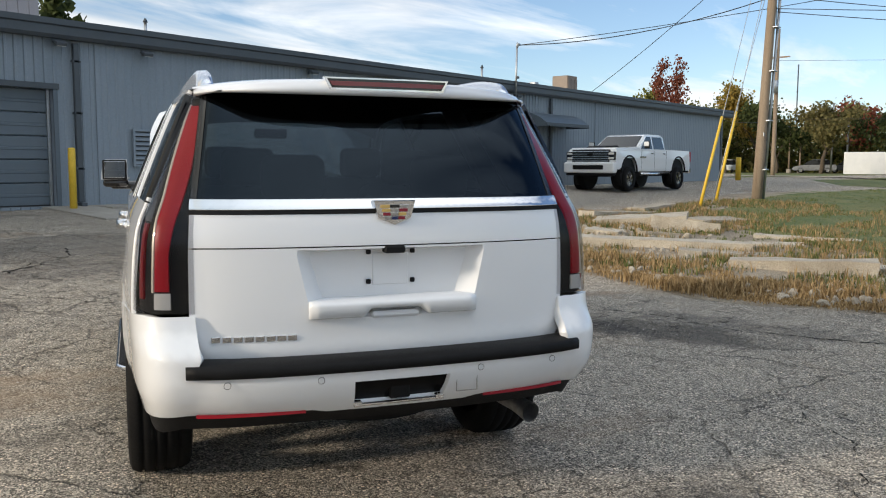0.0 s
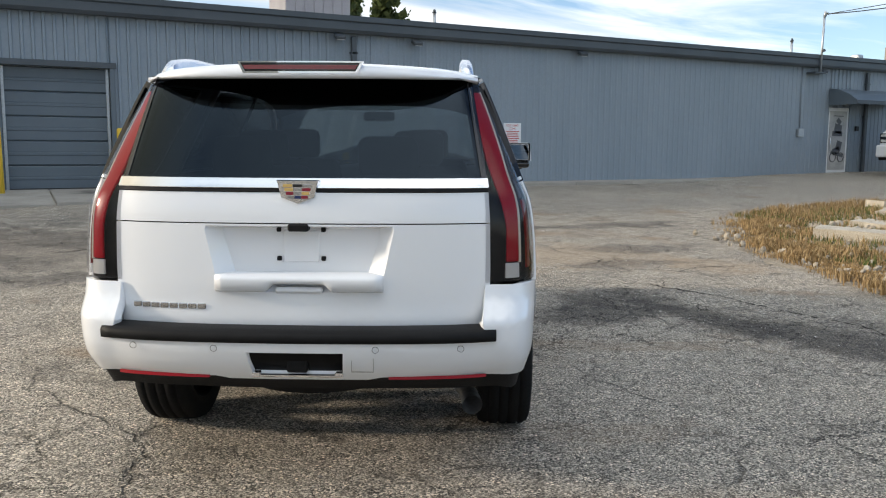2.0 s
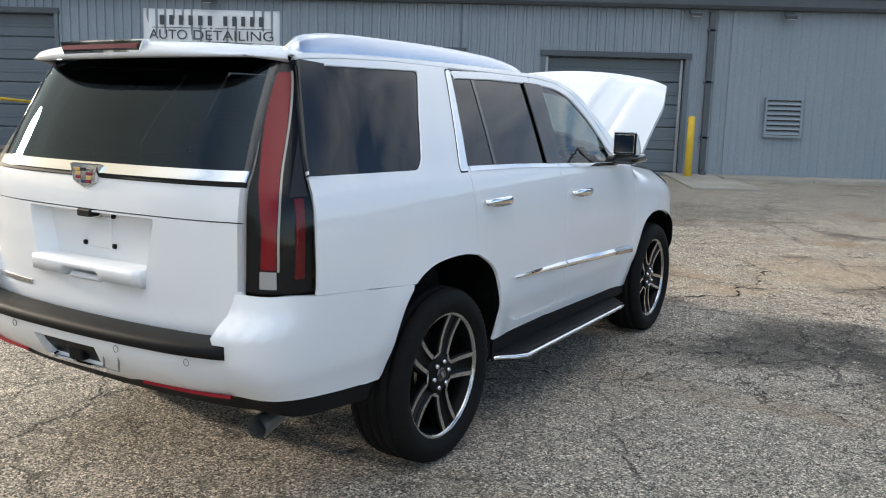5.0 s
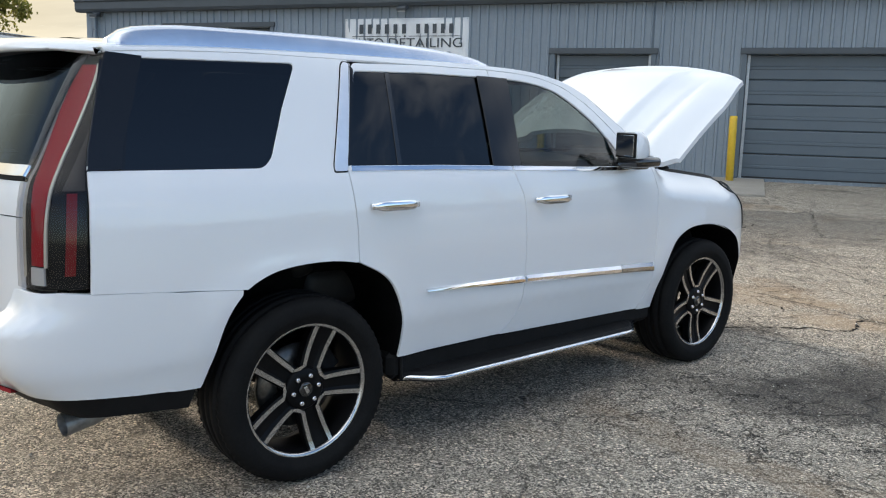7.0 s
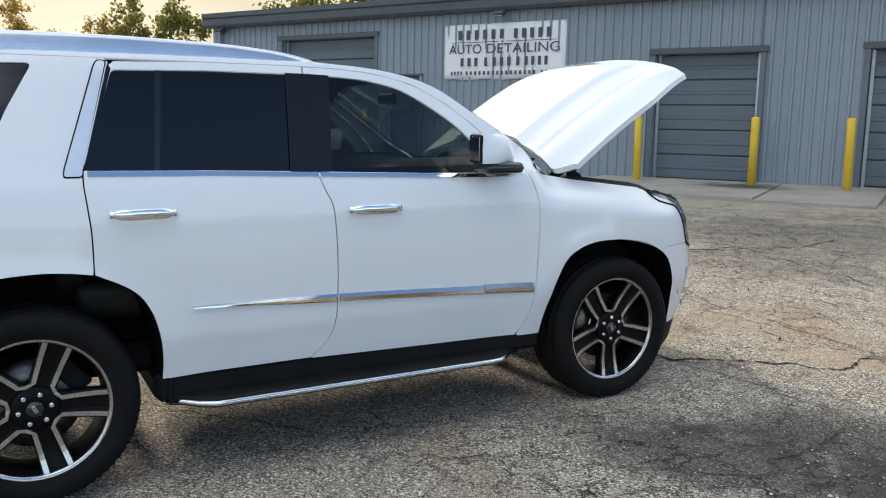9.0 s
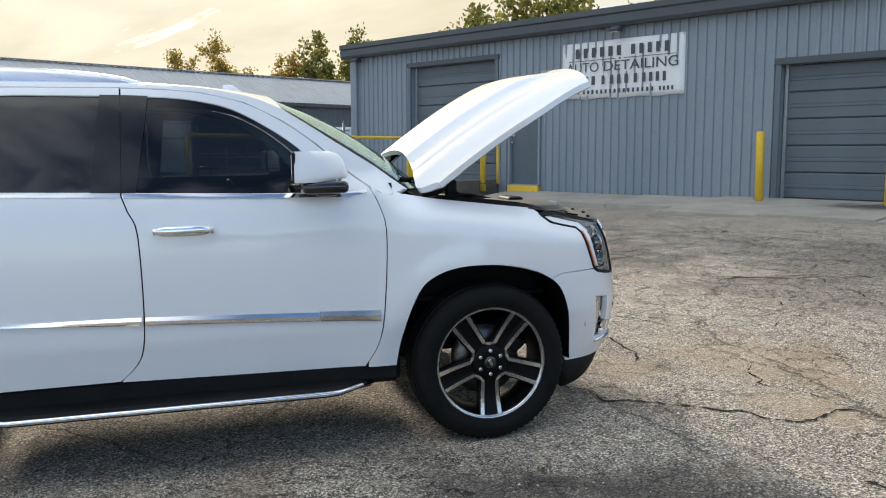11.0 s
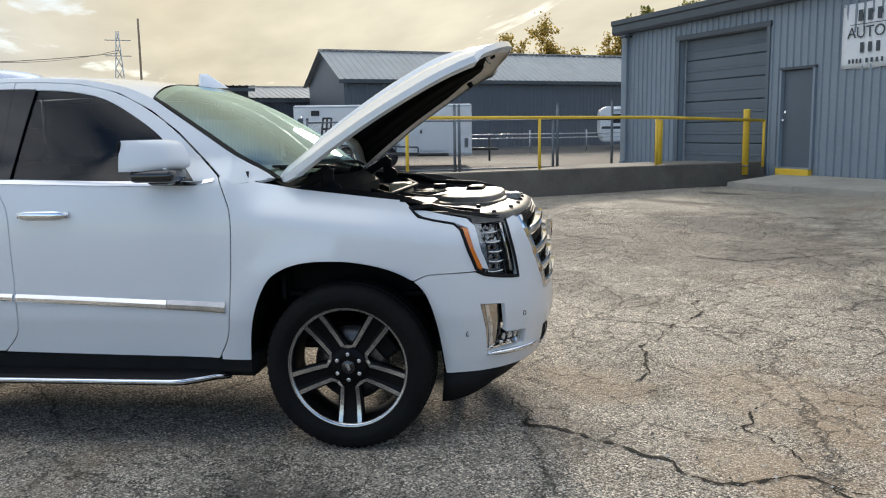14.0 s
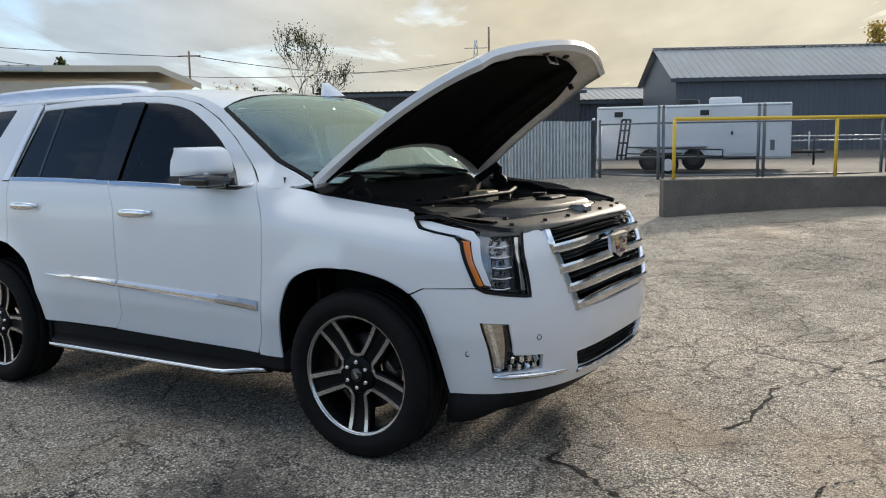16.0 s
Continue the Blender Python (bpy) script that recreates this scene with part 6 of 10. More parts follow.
for x in (-.17, .17):
    part("clip", box_bm((.035, .03, .022), (x, -1.160, .584), .004), P_CHROME, rbump)
# step pad
def pad_bm():
    b = bmesh.new()
    rings = []
    for k in range(41):
        u = -1 + 2 * k / 40
        x = u * .808
        yo = BUMP(BUMP.at_x(abs(u) * .803, .76), .76).y - .008
        yi = GATE(min(abs(x), .73), .775).y - .012
        ring = [(yi, .734), (yi, .780), (yi - .02, .784), (yo + .05, .781), (yo + .012, .776), (yo - .002, .766), (yo - .002, .733), (yo + .02, .727)]
        rings.append([b.verts.new((x, py, pz)) for py, pz in ring])
    for a, c in zip(rings, rings[1:]):
        for k in range(7):
            b.faces.new((a[k], a[k + 1], c[k + 1], c[k]))
    b.faces.new(rings[0]); b.faces.new(rings[-1][::-1])
    bmesh.ops.recalc_face_normals(b, faces=b.faces)
    return b


part("step_pad", pad_bm(), P_BLACK, rbump, "black rubber bumper step pad", True)
for x in (-.665, -.325, .325, .665):
    c = BUMP(BUMP.at_x(abs(x), .706), .706)
    ring = tube_bm([(x + .013 * math.cos(a), c.y - .0005, .706 + .013 * math.sin(a)) for a in np.linspace(0, 2 * math.pi, 13)[:-1]], .0010, 5, closed=True)
    part("parking_sensor", ring, P_BLACK, rbump)
for k, (x0, x1, z0, z1) in enumerate(((.226, .228, .611, .675), (.314, .316, .611, .675), (.226, .316, .674, .676), (.226, .316, .610, .612))):
    part("cover_seam", box_bm((x1 - x0, .008, z1 - z0), ((x0 + x1) / 2, BUMP(BUMP.at_x(.28, .66), .66).y + .003, (z0 + z1) / 2)), P_ALLOY, rbump)
P_STRIP = plain("red_reflector_strip", (.26, .006, .012), .3, 0, 0, .2)
for sgn in (1, -1):
    b = bmesh.new()
    prev = None
    for k in range(13):
        x = .37 + .40 * k / 12
        y = BUMP(BUMP.at_x(x, .575), .575).y + .004
        zt = .575 - .001 * k / 12
        cur = [b.verts.new((sgn * x, y, zt)), b.verts.new((sgn * x, y - .004, zt - .013)), b.verts.new((sgn * x, y + .03, zt - .013))]
        if prev:
            b.faces.new((prev[0], cur[0], cur[1], prev[1])); b.faces.new((prev[1], cur[1], cur[2], prev[2]))
        prev = cur
    part("reflector", b, P_STRIP, rbump, "red bumper reflector strip")
# black valance below
val = [(BUMP.at_x(0, .56), .560), (BUMP.at_x(.36, .57), .572), (BUMP.at_x(.70, .57), .574), (BUMP.at_x(.84, .57), .568), (BUMP.at_x(.90, .56), .560), (BUMP.at_y(-.95, .55), .550), (BUMP.at_y(-.46, .51), .512), (BUMP.at_y(-.49, .42), .42), (BUMP.at_y(-.9, .44), .45), (BUMP.at_x(.85, .47), .475), (BUMP.at_x(.5, .48), .485), (BUMP.at_x(0, .48), .485)]
panel("valance", val, BUMP, P_BLACK, rbump, grid=.05, flange=.05, lift=-.014, join=True, label="black lower bumper valance")
ex = bmesh.new()
tube_bm([(.62, -.40, .43), (.64, -.62, .415), (.70, -.78, .392), (.715, -.90, .380)], [.035, .035, .040, .046], 16, ex, caps=False)
tube_bm([(.715, -.90, .380), (.702, -.80, .391)], [.043, .038], 16, ex, caps=False)
part("exhaust_tip", ex, P_ALLOY, car, "round bright exhaust tip", True)

# ---- the car: nose ----
def fx(x, z):
    return (FRONT.at_x(x, z), z)


def fy(y, z):
    return (FRONT.at_y(y, z), z)


HEAD_IN = [(.738, .806), (.742, .90), (.735, 1.0), (.719, 1.090)]
nose = [fy(y, z) for y, z in ARCH_F if y > 3.316][::-1] + [fy(3.3140, .822), fy(3.373, .8495), fy(3.44, .851), fy(3.594, .851), fy(3.630, .830), fx(.83, .813), fx(.738, .798)]
nose += [fx(x - .004, z) for x, z in HEAD_IN] + [fx(.66, 1.090), fx(.600, 1.082), fx(.585, 1.0), fx(.552, .85), fx(.500, .714), fx(.30, .706), fx(0, .704), fx(0, .350), fx(.45, .352), fx(.65, .350), fy(3.60, .352), fy(3.440, .358)]
LOWER = [fx(0, .516), fx(.25, .514), fx(.474, .507), fx(.472, .49), fx(.428, .408), fx(.25, .403), fx(0, .401)]
FOG = fillet([fy(3.609, .700), fx(.820, .688), fx(.790, .540), fx(.676, .531), fx(.660, .455), fx(.777, .445), fy(3.631, .441)], .006)
fbump = panel("front_bumper", nose, FRONT, P_PAINT, car, [LOWER, FOG], .033, flange=.03, join=True)[0]
panel("lower_grille", LOWER, FRONT, P_BLACK, fbump, grid=.06, flange=.0, lift=-.045, join=True)
def front_bar(pts, h, out, mat, name, par, thick=.03, label=""):
    """A bar across the nose along rows (x, z), both halves in one."""
    b = bmesh.new()
    rings = []
    full = [(-x, z) for x, z in pts[::-1] if x > 1e-4] + list(pts)
    for x, z in full:
        p = FRONT(FRONT.at_x(abs(x), z), z)
        hh = h(abs(x)) if callable(h) else h
        ring = [(p.y - thick, z + hh / 2), (p.y + out * .7, z + hh / 2), (p.y + out, z + hh * .25), (p.y + out, z - hh * .25), (p.y + out * .7, z - hh / 2), (p.y - thick, z - hh / 2)]
        rings.append([b.verts.new((x, py, pz)) for py, pz in ring])
    for a, c in zip(rings, rings[1:]):
        for k in range(5):
            b.faces.new((a[k], a[k + 1], c[k + 1], c[k]))
    b.faces.new(rings[0]); b.faces.new(rings[-1][::-1])
    bmesh.ops.recalc_face_normals(b, faces=b.faces)
    return part(name, b, mat, par, label, False)


xs_low = np.linspace(0, .40, 16)
front_bar([(x * 1.09, .397 + .006 * (x / .40) ** 2) for x in xs_low], .020, .010, P_CHROME, "lower_chrome_lip", fbump)
for z in (.425, .448, .471, .494):
    front_bar([(x, z) for x in xs_low[:-1]], .007, -.02, P_BLACK, "lower_slat", fbump, .02)
lip = [fx(0, .356), fx(.45, .358), fx(.65, .356), fy(3.60, .358), fy(3.442, .362), fy(3.46, .235), fy(3.60, .225), fx(.7, .230), fx(.45, .25), fx(0, .25)]
panel("chin_spoiler", lip, FRONT, P_BLACK, fbump, grid=.05, flange=.06, lift=-.025, join=True, label="black lower chin spoiler")
# deep black deflector under each front corner
for sx in (-1, 1):
    b = bmesh.new()
    rings = []
    for k in range(9):
        y = 3.425 + .33 * k / 8
        p = FRONT(FRONT.at_y(y, .372), .372)
        zb = .362 - .15 * (1 - (k / 8) ** 2.2)
        rings.append([b.verts.new((sx * q[0], q[1], q[2])) for q in ((p.x - .012, y, .372), (p.x - .010, y - .004, (.372 + zb) / 2), (p.x - .015, y - .012, zb), (p.x - .055, y - .012, zb), (p.x - .06, y, .372))])
    for a, c in zip(rings, rings[1:]):
        for k in range(5):
            b.faces.new((a[k], a[(k + 1) % 5], c[(k + 1) % 5], c[k]))
    b.faces.new(rings[0]); b.faces.new(rings[-1][::-1])
    bmesh.ops.recalc_face_normals(b, faces=b.faces)
    part("corner_deflector", b, P_BLACK, fbump, "black lower air deflector", True)
# fog lamp niche
P_BLADE = surface("smoked_mirror_blade", (.50, .47, .43), (.56, .53, .49), 9, .10, metal=1.0, fine=.05)
panel("fog_niche", FOG, FRONT, P_GLOSSBLACK, fbump, grid=.04, flange=0, lift=-.045)
panel("fog_blade", [fy(3.622, .690), fx(.838, .682), fx(.800, .458), fy(3.642, .452)], FRONT, P_BLADE, fbump, grid=.04, flange=.02, lift=-.026, label="tall mirror-bright fog lamp blade")
panel("blade_edge", [fy(3.640, .688), fy(3.655, .687), fy(3.668, .455), fy(3.652, .454)], FRONT, P_CHROME, fbump, grid=.04, flange=.01, lift=-.018)
trim_pts = [FRONT(s_, z_) + Vector((.004, .007, 0)) for s_, z_ in [(fy(3.628, .440)[0] + (fx(.518, .427)[0] - fy(3.628, .440)[0]) * k / 18, .440 - .012 * k / 18) for k in range(19)]]
pair("fog_trim", tube_bm(trim_pts, [.006 + .008 * math.sin(math.pi * min(1, k / 14)) ** .6 if k < 14 else .014 - .0024 * (k - 14) for k in range(19)], 8), P_CHROME, fbump, "slim chrome strip under the fog lamp", True)
random.seed(3)
for k in range(4):
    for r in range(2):
        x, z = .772 - .029 * k, .515 - .036 * r
        c = FRONT(FRONT.at_x(x, z), z)
        pair("fog_led", box_bm((.026, .018, .030), (x, c.y - .026, z), .004, turn=Matrix.Rotation(radians(random.uniform(-25, 25)), 4, "X") @ Matrix.Rotation(radians(random.uniform(-30, 30)), 4, "Z")), P_CHROME, fbump, "clear fog lamp lens")
panel("fog_lens", [fx(.790, .534), fx(.678, .526), fx(.664, .458), fx(.775, .450)], FRONT, P_LENS, fbump, grid=.04, flange=0, lift=-.006)
for x, z in ((.906, .555), (.71, .616)):
    c = FRONT(FRONT.at_x(x, z), z)
    pair("parking_sensor", tube_bm([(c.x + .012 * math.cos(a) * .8, c.y + .001 - .012 * math.cos(a) * .5, z + .012 * math.sin(a)) for a in np.linspace(0, 2 * math.pi, 13)[:-1]], .0016, 5, closed=True), P_BLACK, fbump)

# grille
GRILLE = [fx(0, 1.108), fx(.30, 1.103), fx(.598, 1.080), fx(.585, 1.0), fx(.550, .85), fx(.498, .716), fx(.30, .708), fx(0, .706)]
grille = panel("grille", GRILLE, FRONT, P_GLOSSBLACK, car, grid=.06, flange=.02, lift=-.05, join=True, label="black grille with broad chrome bars")[0]
edge_x = curve((.71, .496), (.85, .550), (1.0, .585), (1.08, .598))
for z0, h in ((1.000, .044), (.905, .044), (.814, .044), (.730, .042)):
    xe = edge_x(z0)
    front_bar([(x, z0 + .018 * (1 - (x / xe) ** 2)) for x in np.linspace(0, xe, 18)], h, .016, P_CHROME, "chrome_bar", grille, .04)
for k in range(22):
    z = .722 + .0171 * k
    if all(abs(z - c - .01) > .028 for c in (1.000, .905, .814, .730)):
        xe = edge_x(min(z, 1.08)) - .008
        front_bar([(x, z + .018 * (1 - (x / xe) ** 2)) for x in np.linspace(0, xe, 12)], .007, -.012, P_BLACK, "slat", grille, .025)
panel("grille_edge", [fx(.602, 1.082), fx(.587, 1.0), fx(.552, .85), fx(.498, .708), fx(.464, .710), fx(.520, .85), fx(.557, 1.0), fx(.572, 1.082)], FRONT, P_CHROME, grille, grid=.03, flange=.03, lift=.010, label="chrome grille side edge")
zg = .955
yg = FRONT(FRONT.at_x(0, zg), zg).y
b = bmesh.new()
o = [(-.115, .065), (.115, .065), (.092, -.03), (0, -.068), (-.092, -.03)]
lo_ = [b.verts.new((px, .012, pz)) for px, pz in o]; hi_ = [b.verts.new((px * .94, -.016, pz * .92)) for px, pz in o]
b.faces.new(hi_)
for i in range(5):
    b.faces.new((lo_[i], lo_[(i + 1) % 5], hi_[(i + 1) % 5], hi_[i]))
bmesh.ops.recalc_face_normals(b, faces=b.faces)
me_shape = part("emblem", b, P_CHROME, grille, "chrome shield badge on the grille")
me_shape.matrix_basis = Matrix.Translation((0, yg + .03, zg)) @ Matrix.Rotation(math.pi, 4, "Z")
for r, row in enumerate((("g", "k", "s"), ("g", "s", "r"), ("r", "s", "g"), ("s", "n", "r"))):
    for c, k in enumerate(row):
        w = .052 - .006 * r
        q = part("bar", box_bm((w, .004, .017), ((c - 1) * (w + .003), -.018, .037 - r * .0215), .001), {"g": P_GOLD, "k": P_GLOSSBLACK, "s": P_SATIN, "r": P_WINE, "n": P_NAVY}[k], me_shape)

# headlamps
HEAD = [fy(3.285, 1.162), fy(3.330, 1.119), fy(3.40, 1.101), fy(3.492, 1.081), fy(3.525, 1.052), fy(3.560, .955), fy(3.593, .868), fy(3.632, .836), fx(.83, .820)] + [fx(x, z) for x, z in HEAD_IN] + [fx(.80, 1.105), fy(3.50, 1.135), fy(3.38, 1.168)]
heads = panel("headlamp", HEAD, FRONT, P_GLOSSBLACK, car, grid=.04, flange=.05, lift=-.05, label="tall LED headlamp under a clear lens")
panel("reflector", [fy(3.33, 1.145), fy(3.42, 1.118), fy(3.575, 1.075), fy(3.610, .96), fy(3.650, .856), fx(.872, .842), fx(.862, .90), fx(.850, 1.0), fx(.838, 1.085), fy(3.46, 1.130)], FRONT, P_REFLECT, heads, grid=.03, flange=.012, lift=-.028, label="silvered lamp reflector")
panel("light_guide", [fy(3.300, 1.158), fy(3.340, 1.128), fy(3.41, 1.110), fy(3.505, 1.090), fy(3.560, 1.066), fy(3.594, .955), fy(3.630, .868), fy(3.656, .860), fy(3.622, .955), fy(3.590, 1.070), fy(3.550, 1.106), fy(3.45, 1.130), fy(3.36, 1.152)], FRONT, P_GUIDE, heads, grid=.02, flange=.012, lift=-.012, label="clear daytime light guide")
panel("inner_strip", [fx(.754, 1.072), fx(.729, 1.072), fx(.744, .95), fx(.746, .834), fx(.767, .838), fx(.764, .95)], FRONT, P_BLADE, heads, grid=.03, flange=.012, lift=-.012)
panel("gasket", HEAD, FRONT, P_BLACK, heads, [grow_ring(HEAD, -.011)], grid=.02, flange=.004, lift=.0025, label="black headlamp gasket")
panel("amber_marker", [fy(3.524, 1.066), fy(3.556, 1.060), fy(3.590, .955), fy(3.626, .866), fy(3.604, .860), fy(3.566, .955)], FRONT, P_AMBER, heads, grid=.03, flange=.012, lift=-.006, label="amber side marker")
random.seed(8)
for k in range(5):
    z = 1.068 - .046 * k
    xo, xi = .842 + .005 * k, .782 + .006 * k
    panel("led_lens", fillet([fx(xo, z), fx(xi, z), fx(xi, z - .034), fx(xo, z - .034)], .006), FRONT, P_LEDBOWL, heads, grid=.03, flange=.02, lift=-.034)
    for sgn in (-1, 1):
        xm = (xo + xi) / 2 + sgn * .014
        c = FRONT(FRONT.at_x(xm, z - .017), z - .017)
        pair("led_facet", box_bm((.022, .012, .024), (c.x, c.y - .026, c.z), .003, turn=Matrix.Rotation(radians(random.uniform(-35, 35)), 4, "X") @ Matrix.Rotation(radians(random.uniform(-40, 10)), 4, "Z")), P_LEDBOWL, heads)
    shelf = [FRONT(FRONT.at_x(xo + .004 - (xo - xi + .008) * q / 6, z - .036 - .006 * math.sin(math.pi * q / 6)), z - .036 - .006 * math.sin(math.pi * q / 6)) - Vector((.006, .014, 0)) for q in range(7)]
    pair("led_shelf", tube_bm(shelf, .0042, 6), P_CHROME, heads, "", True)
rim_line = []
for a, c in zip(HEAD, HEAD[1:] + HEAD[:1]):
    rim_line += [FRONT(a[0] + (c[0] - a[0]) * q / 5, a[1] + (c[1] - a[1]) * q / 5) for q in range(5)]
pair("lamp_gasket", tube_bm(rim_line + rim_line[:1], .0065, 6), P_BLACK, heads, "black lamp edge", True)
panel("headlamp_lens", HEAD, FRONT, P_LENS, heads, grid=.035, flange=.01, lift=.001)

# ---- the car: raised bonnet ----
BONNET = pose(.05, 2.5935, 1.2913, 29.99, 0, 0)


def hood_z(x, y):
    """Skin of the bonnet over its own plane: crown, power dome edges, rolled rim."""
    z = .0717 * (1 - (x / .85) ** 2)
    z += .030 * step(.405, .350, abs(x)) * step(0, .2, y) * step(1.25, .95, y)
    z -= .010 * math.exp(-((abs(x) - .60) / .03) ** 2) * step(0, .2, y) * step(1.15, .8, y)
    z += .065 * math.sin(math.pi * min(1, max(0, y / 1.5))) - .255 * max(0, y - .85) ** 2
    z -= .032 * step(.60, .86, abs(x)) ** 2 + .030 * x * y
    return z


def hood_edge(t):
    """Front edge and back edge for a share t of the half width."""
    return 1.322 - .171 * abs(t) ** 1.91, .20 * (1 - t * t) + .14 * step(.86, 1.0, abs(t))


def hood_bm(off, shrink=1.0, nx=110, ny=34, lo=None, hi=None, soft=0.0):
    b = bmesh.new()
    rows = []
    for j in range(ny + 1):
        row = []
        for i in range(nx + 1):
            v = .5 + (j / ny - .5) * shrink if lo is None else lo + (hi - lo) * j / ny
            t = (-1 + 2 * i / nx) * shrink * (1 - soft * max(0.0, (j / ny - .72) / .28) ** 2.5)
            f, r = hood_edge(t)
            y = r + (f - r) * v
            x = t * (.9006 - .0546 * max(0.0, y) / 1.3 - .0869 * step(.7, 1.3, y))
            row.append(b.verts.new((x, y, hood_z(x, y) + off)))
        rows.append(row)
    for j in range(ny):
        for i in range(nx):
            b.faces.new((rows[j][i], rows[j][i + 1], rows[j + 1][i + 1], rows[j + 1][i]))
    return b, rows


b, rows = hood_bm(0)
rim = rows[0] + [r[-1] for r in rows[1:]] + rows[-1][-2::-1] + [r[0] for r in rows[-2:0:-1]]
low = [b.verts.new(v.co + Vector((0, 0, -.030))) for v in rim]
inn_ = [b.verts.new((v.co.x * .955, .62 + (v.co.y - .62) * .95, v.co.z - .040)) for v in rim]
for i in range(len(rim)):
    j = (i + 1) % len(rim)
    b.faces.new((rim[i], low[i], low[j], rim[j])); b.faces.new((low[i], inn_[i], inn_[j], low[j]))
bmesh.ops.recalc_face_normals(b, faces=b.faces)
bonnet = part("bonnet", b, P_PAINT, car, "raised white bonnet with creased dome", True)
bonnet.matrix_basis = BONNET
bonnet.data.polygons.foreach_set("use_smooth", [True] * len(bonnet.data.polygons))
bonnet.data.set_sharp_from_angle(angle=radians(50))
P_UNDER = surface("dusty_painted_bonnet_frame", (.60, .57, .52), (.70, .67, .62), 4, .5, fine=.1)
b, rows = hood_bm(-.041, .975)
bmesh.ops.reverse_faces(b, faces=b.faces)
part("inner_frame", b, P_UNDER, bonnet, "pale grey bonnet inner frame", True)
b, rows = hood_bm(-.054, .86, lo=.055, hi=.86, soft=.22)
rim = rows[0] + [r[-1] for r in rows[1:]] + rows[-1][-2::-1] + [r[0] for r in rows[-2:0:-1]]
top = [b.verts.new(v.co + Vector((0, 0, .02))) for v in rim]
for i in range(len(rim)):
    j = (i + 1) % len(rim)
    b.faces.new((rim[i], top[i], top[j], rim[j]))
bmesh.ops.reverse_faces(b, faces=b.faces)
part("insulation_pad", b, P_PAD, bonnet, "black bonnet insulation pad", True)
for sx in (-1, 1):
    part("latch_hole", box_bm((.05, .03, .01), (sx * .12, 1.20, hood_z(.12, 1.2) - .042), .004), P_BLACK, bonnet)
    part("buffer", tube_bm([(sx * .62, .98, hood_z(.62, .98) - .03), (sx * .62, .98, hood_z(.62, .98) - .06)], .016), P_BLACK, bonnet)
part("striker", tube_bm([(-.05, 1.17, hood_z(0, 1.17) - .035), (-.05, 1.17, hood_z(0, 1.17) - .085), (.05, 1.17, hood_z(0, 1.17) - .085), (.05, 1.17, hood_z(0, 1.17) - .035)], .007), P_SATIN, bonnet)
hb = bmesh.new()
box_bm((.022, .24, .05), (.735, 2.76, 1.285), .006, bm=hb, turn=Matrix.Rotation(radians(30), 4, "X"))
box_bm((.03, .06, .16), (.735, 2.85, 1.265), .008, bm=hb)
tube_bm([(.72, 2.87, 1.24), (.75, 2.87, 1.24)], .045, 14, hb)
pair("bonnet_hinge", hb, P_BLACK, car, "black bonnet hinge")

# ---- the car: engine bay ----
bay = part("bay_tub", box_bm((1.62, .02, .55), (0, 2.62, .98)), P_BLACK, car, "dark firewall of the engine bay")
for sx in (-1, 1):
    b = bmesh.new()
    prev = None
    for k in range(13):
        y = 2.60 + 1.0 * k / 12
        x = min(side_x(y, fender_top(y)) - .004, FRONT(FRONT.at_y(y, 1.1), 1.1).x - .03)
        x = min(x, float(np.interp(y, (3.24, 3.29, 3.40, 3.48, 3.62), (.95, .885, .842, .782, .725))))
        z = fender_top(y) - .006
        cur = [b.verts.new((sx * x, y, z)), b.verts.new((sx * (x - .035), y, z + .030 * step(2.62, 2.8, y) * step(3.42, 3.2, y))), b.verts.new((sx * (x - .06), y, z - .03)), b.verts.new((sx * (x - .17), y, z - .07)), b.verts.new((sx * (x - .19), y, .70))]
        if prev:
            for i in range(4):
                b.faces.new((prev[i], cur[i], cur[i + 1], prev[i + 1]))
        prev = cur
    bmesh.ops.recalc_face_normals(b, faces=b.faces)
    part("inner_wing", b, P_BLACK, car, "black inner wing with seal", True)
part("bay_floor", box_bm((1.5, 1.1, .02), (0, 3.15, .72)), P_BLACK, car)
# broad plastic panel over the radiator
P_DUSTY = surface("dusty_grey_plastic", (.075, .068, .058), (.17, .152, .126), 9, .56, bump=.15, bscale=70, fine=.2)
b = bmesh.new()
rings = []
for k in range(33):
    u = -1 + 2 * k / 32
    x = u * .80
    f = FRONT(FRONT.at_x(min(abs(x), .74), 1.09), 1.09).y - .012 if abs(x) < .74 else FRONT(FRONT.at_x(.735, 1.09), 1.09).y - .03 - (abs(x) - .735) * 1.6
    zc = 1.112 - .012 * u * u
    ring = [(f, zc - .03), (f - .004, zc - .006), (f - .03, zc + .006), (f - .14, zc + .026), (f - .15, zc + .018), (f - .27, zc + .030), (f - .36 + .06 * u * u, zc + .026), (f - .40 + .06 * u * u, zc - .06)]
    rings.append([b.verts.new((x, py, pz)) for py, pz in ring])
for a, c in zip(rings, rings[1:]):
    for k in range(7):
        b.faces.new((a[k], a[k + 1], c[k + 1], c[k]))
bmesh.ops.recalc_face_normals(b, faces=b.faces)
radcover = part("radiator_cover", b, P_DUSTY, car, "dusty black plastic radiator cover", True)
random.seed(4)
for k in range(14):
    x = -.68 + 1.36 * k / 13
    y = FRONT(FRONT.at_x(abs(x), 1.09), 1.09).y - (.07 if k % 2 else .20)
    part("push_clip", tube_bm([(x, y, 1.10), (x, y, 1.137 - .012 * (x / .8) ** 2 + (.012 if not k % 2 else -.004))], [.014, .010], 10), P_BLACK, radcover)
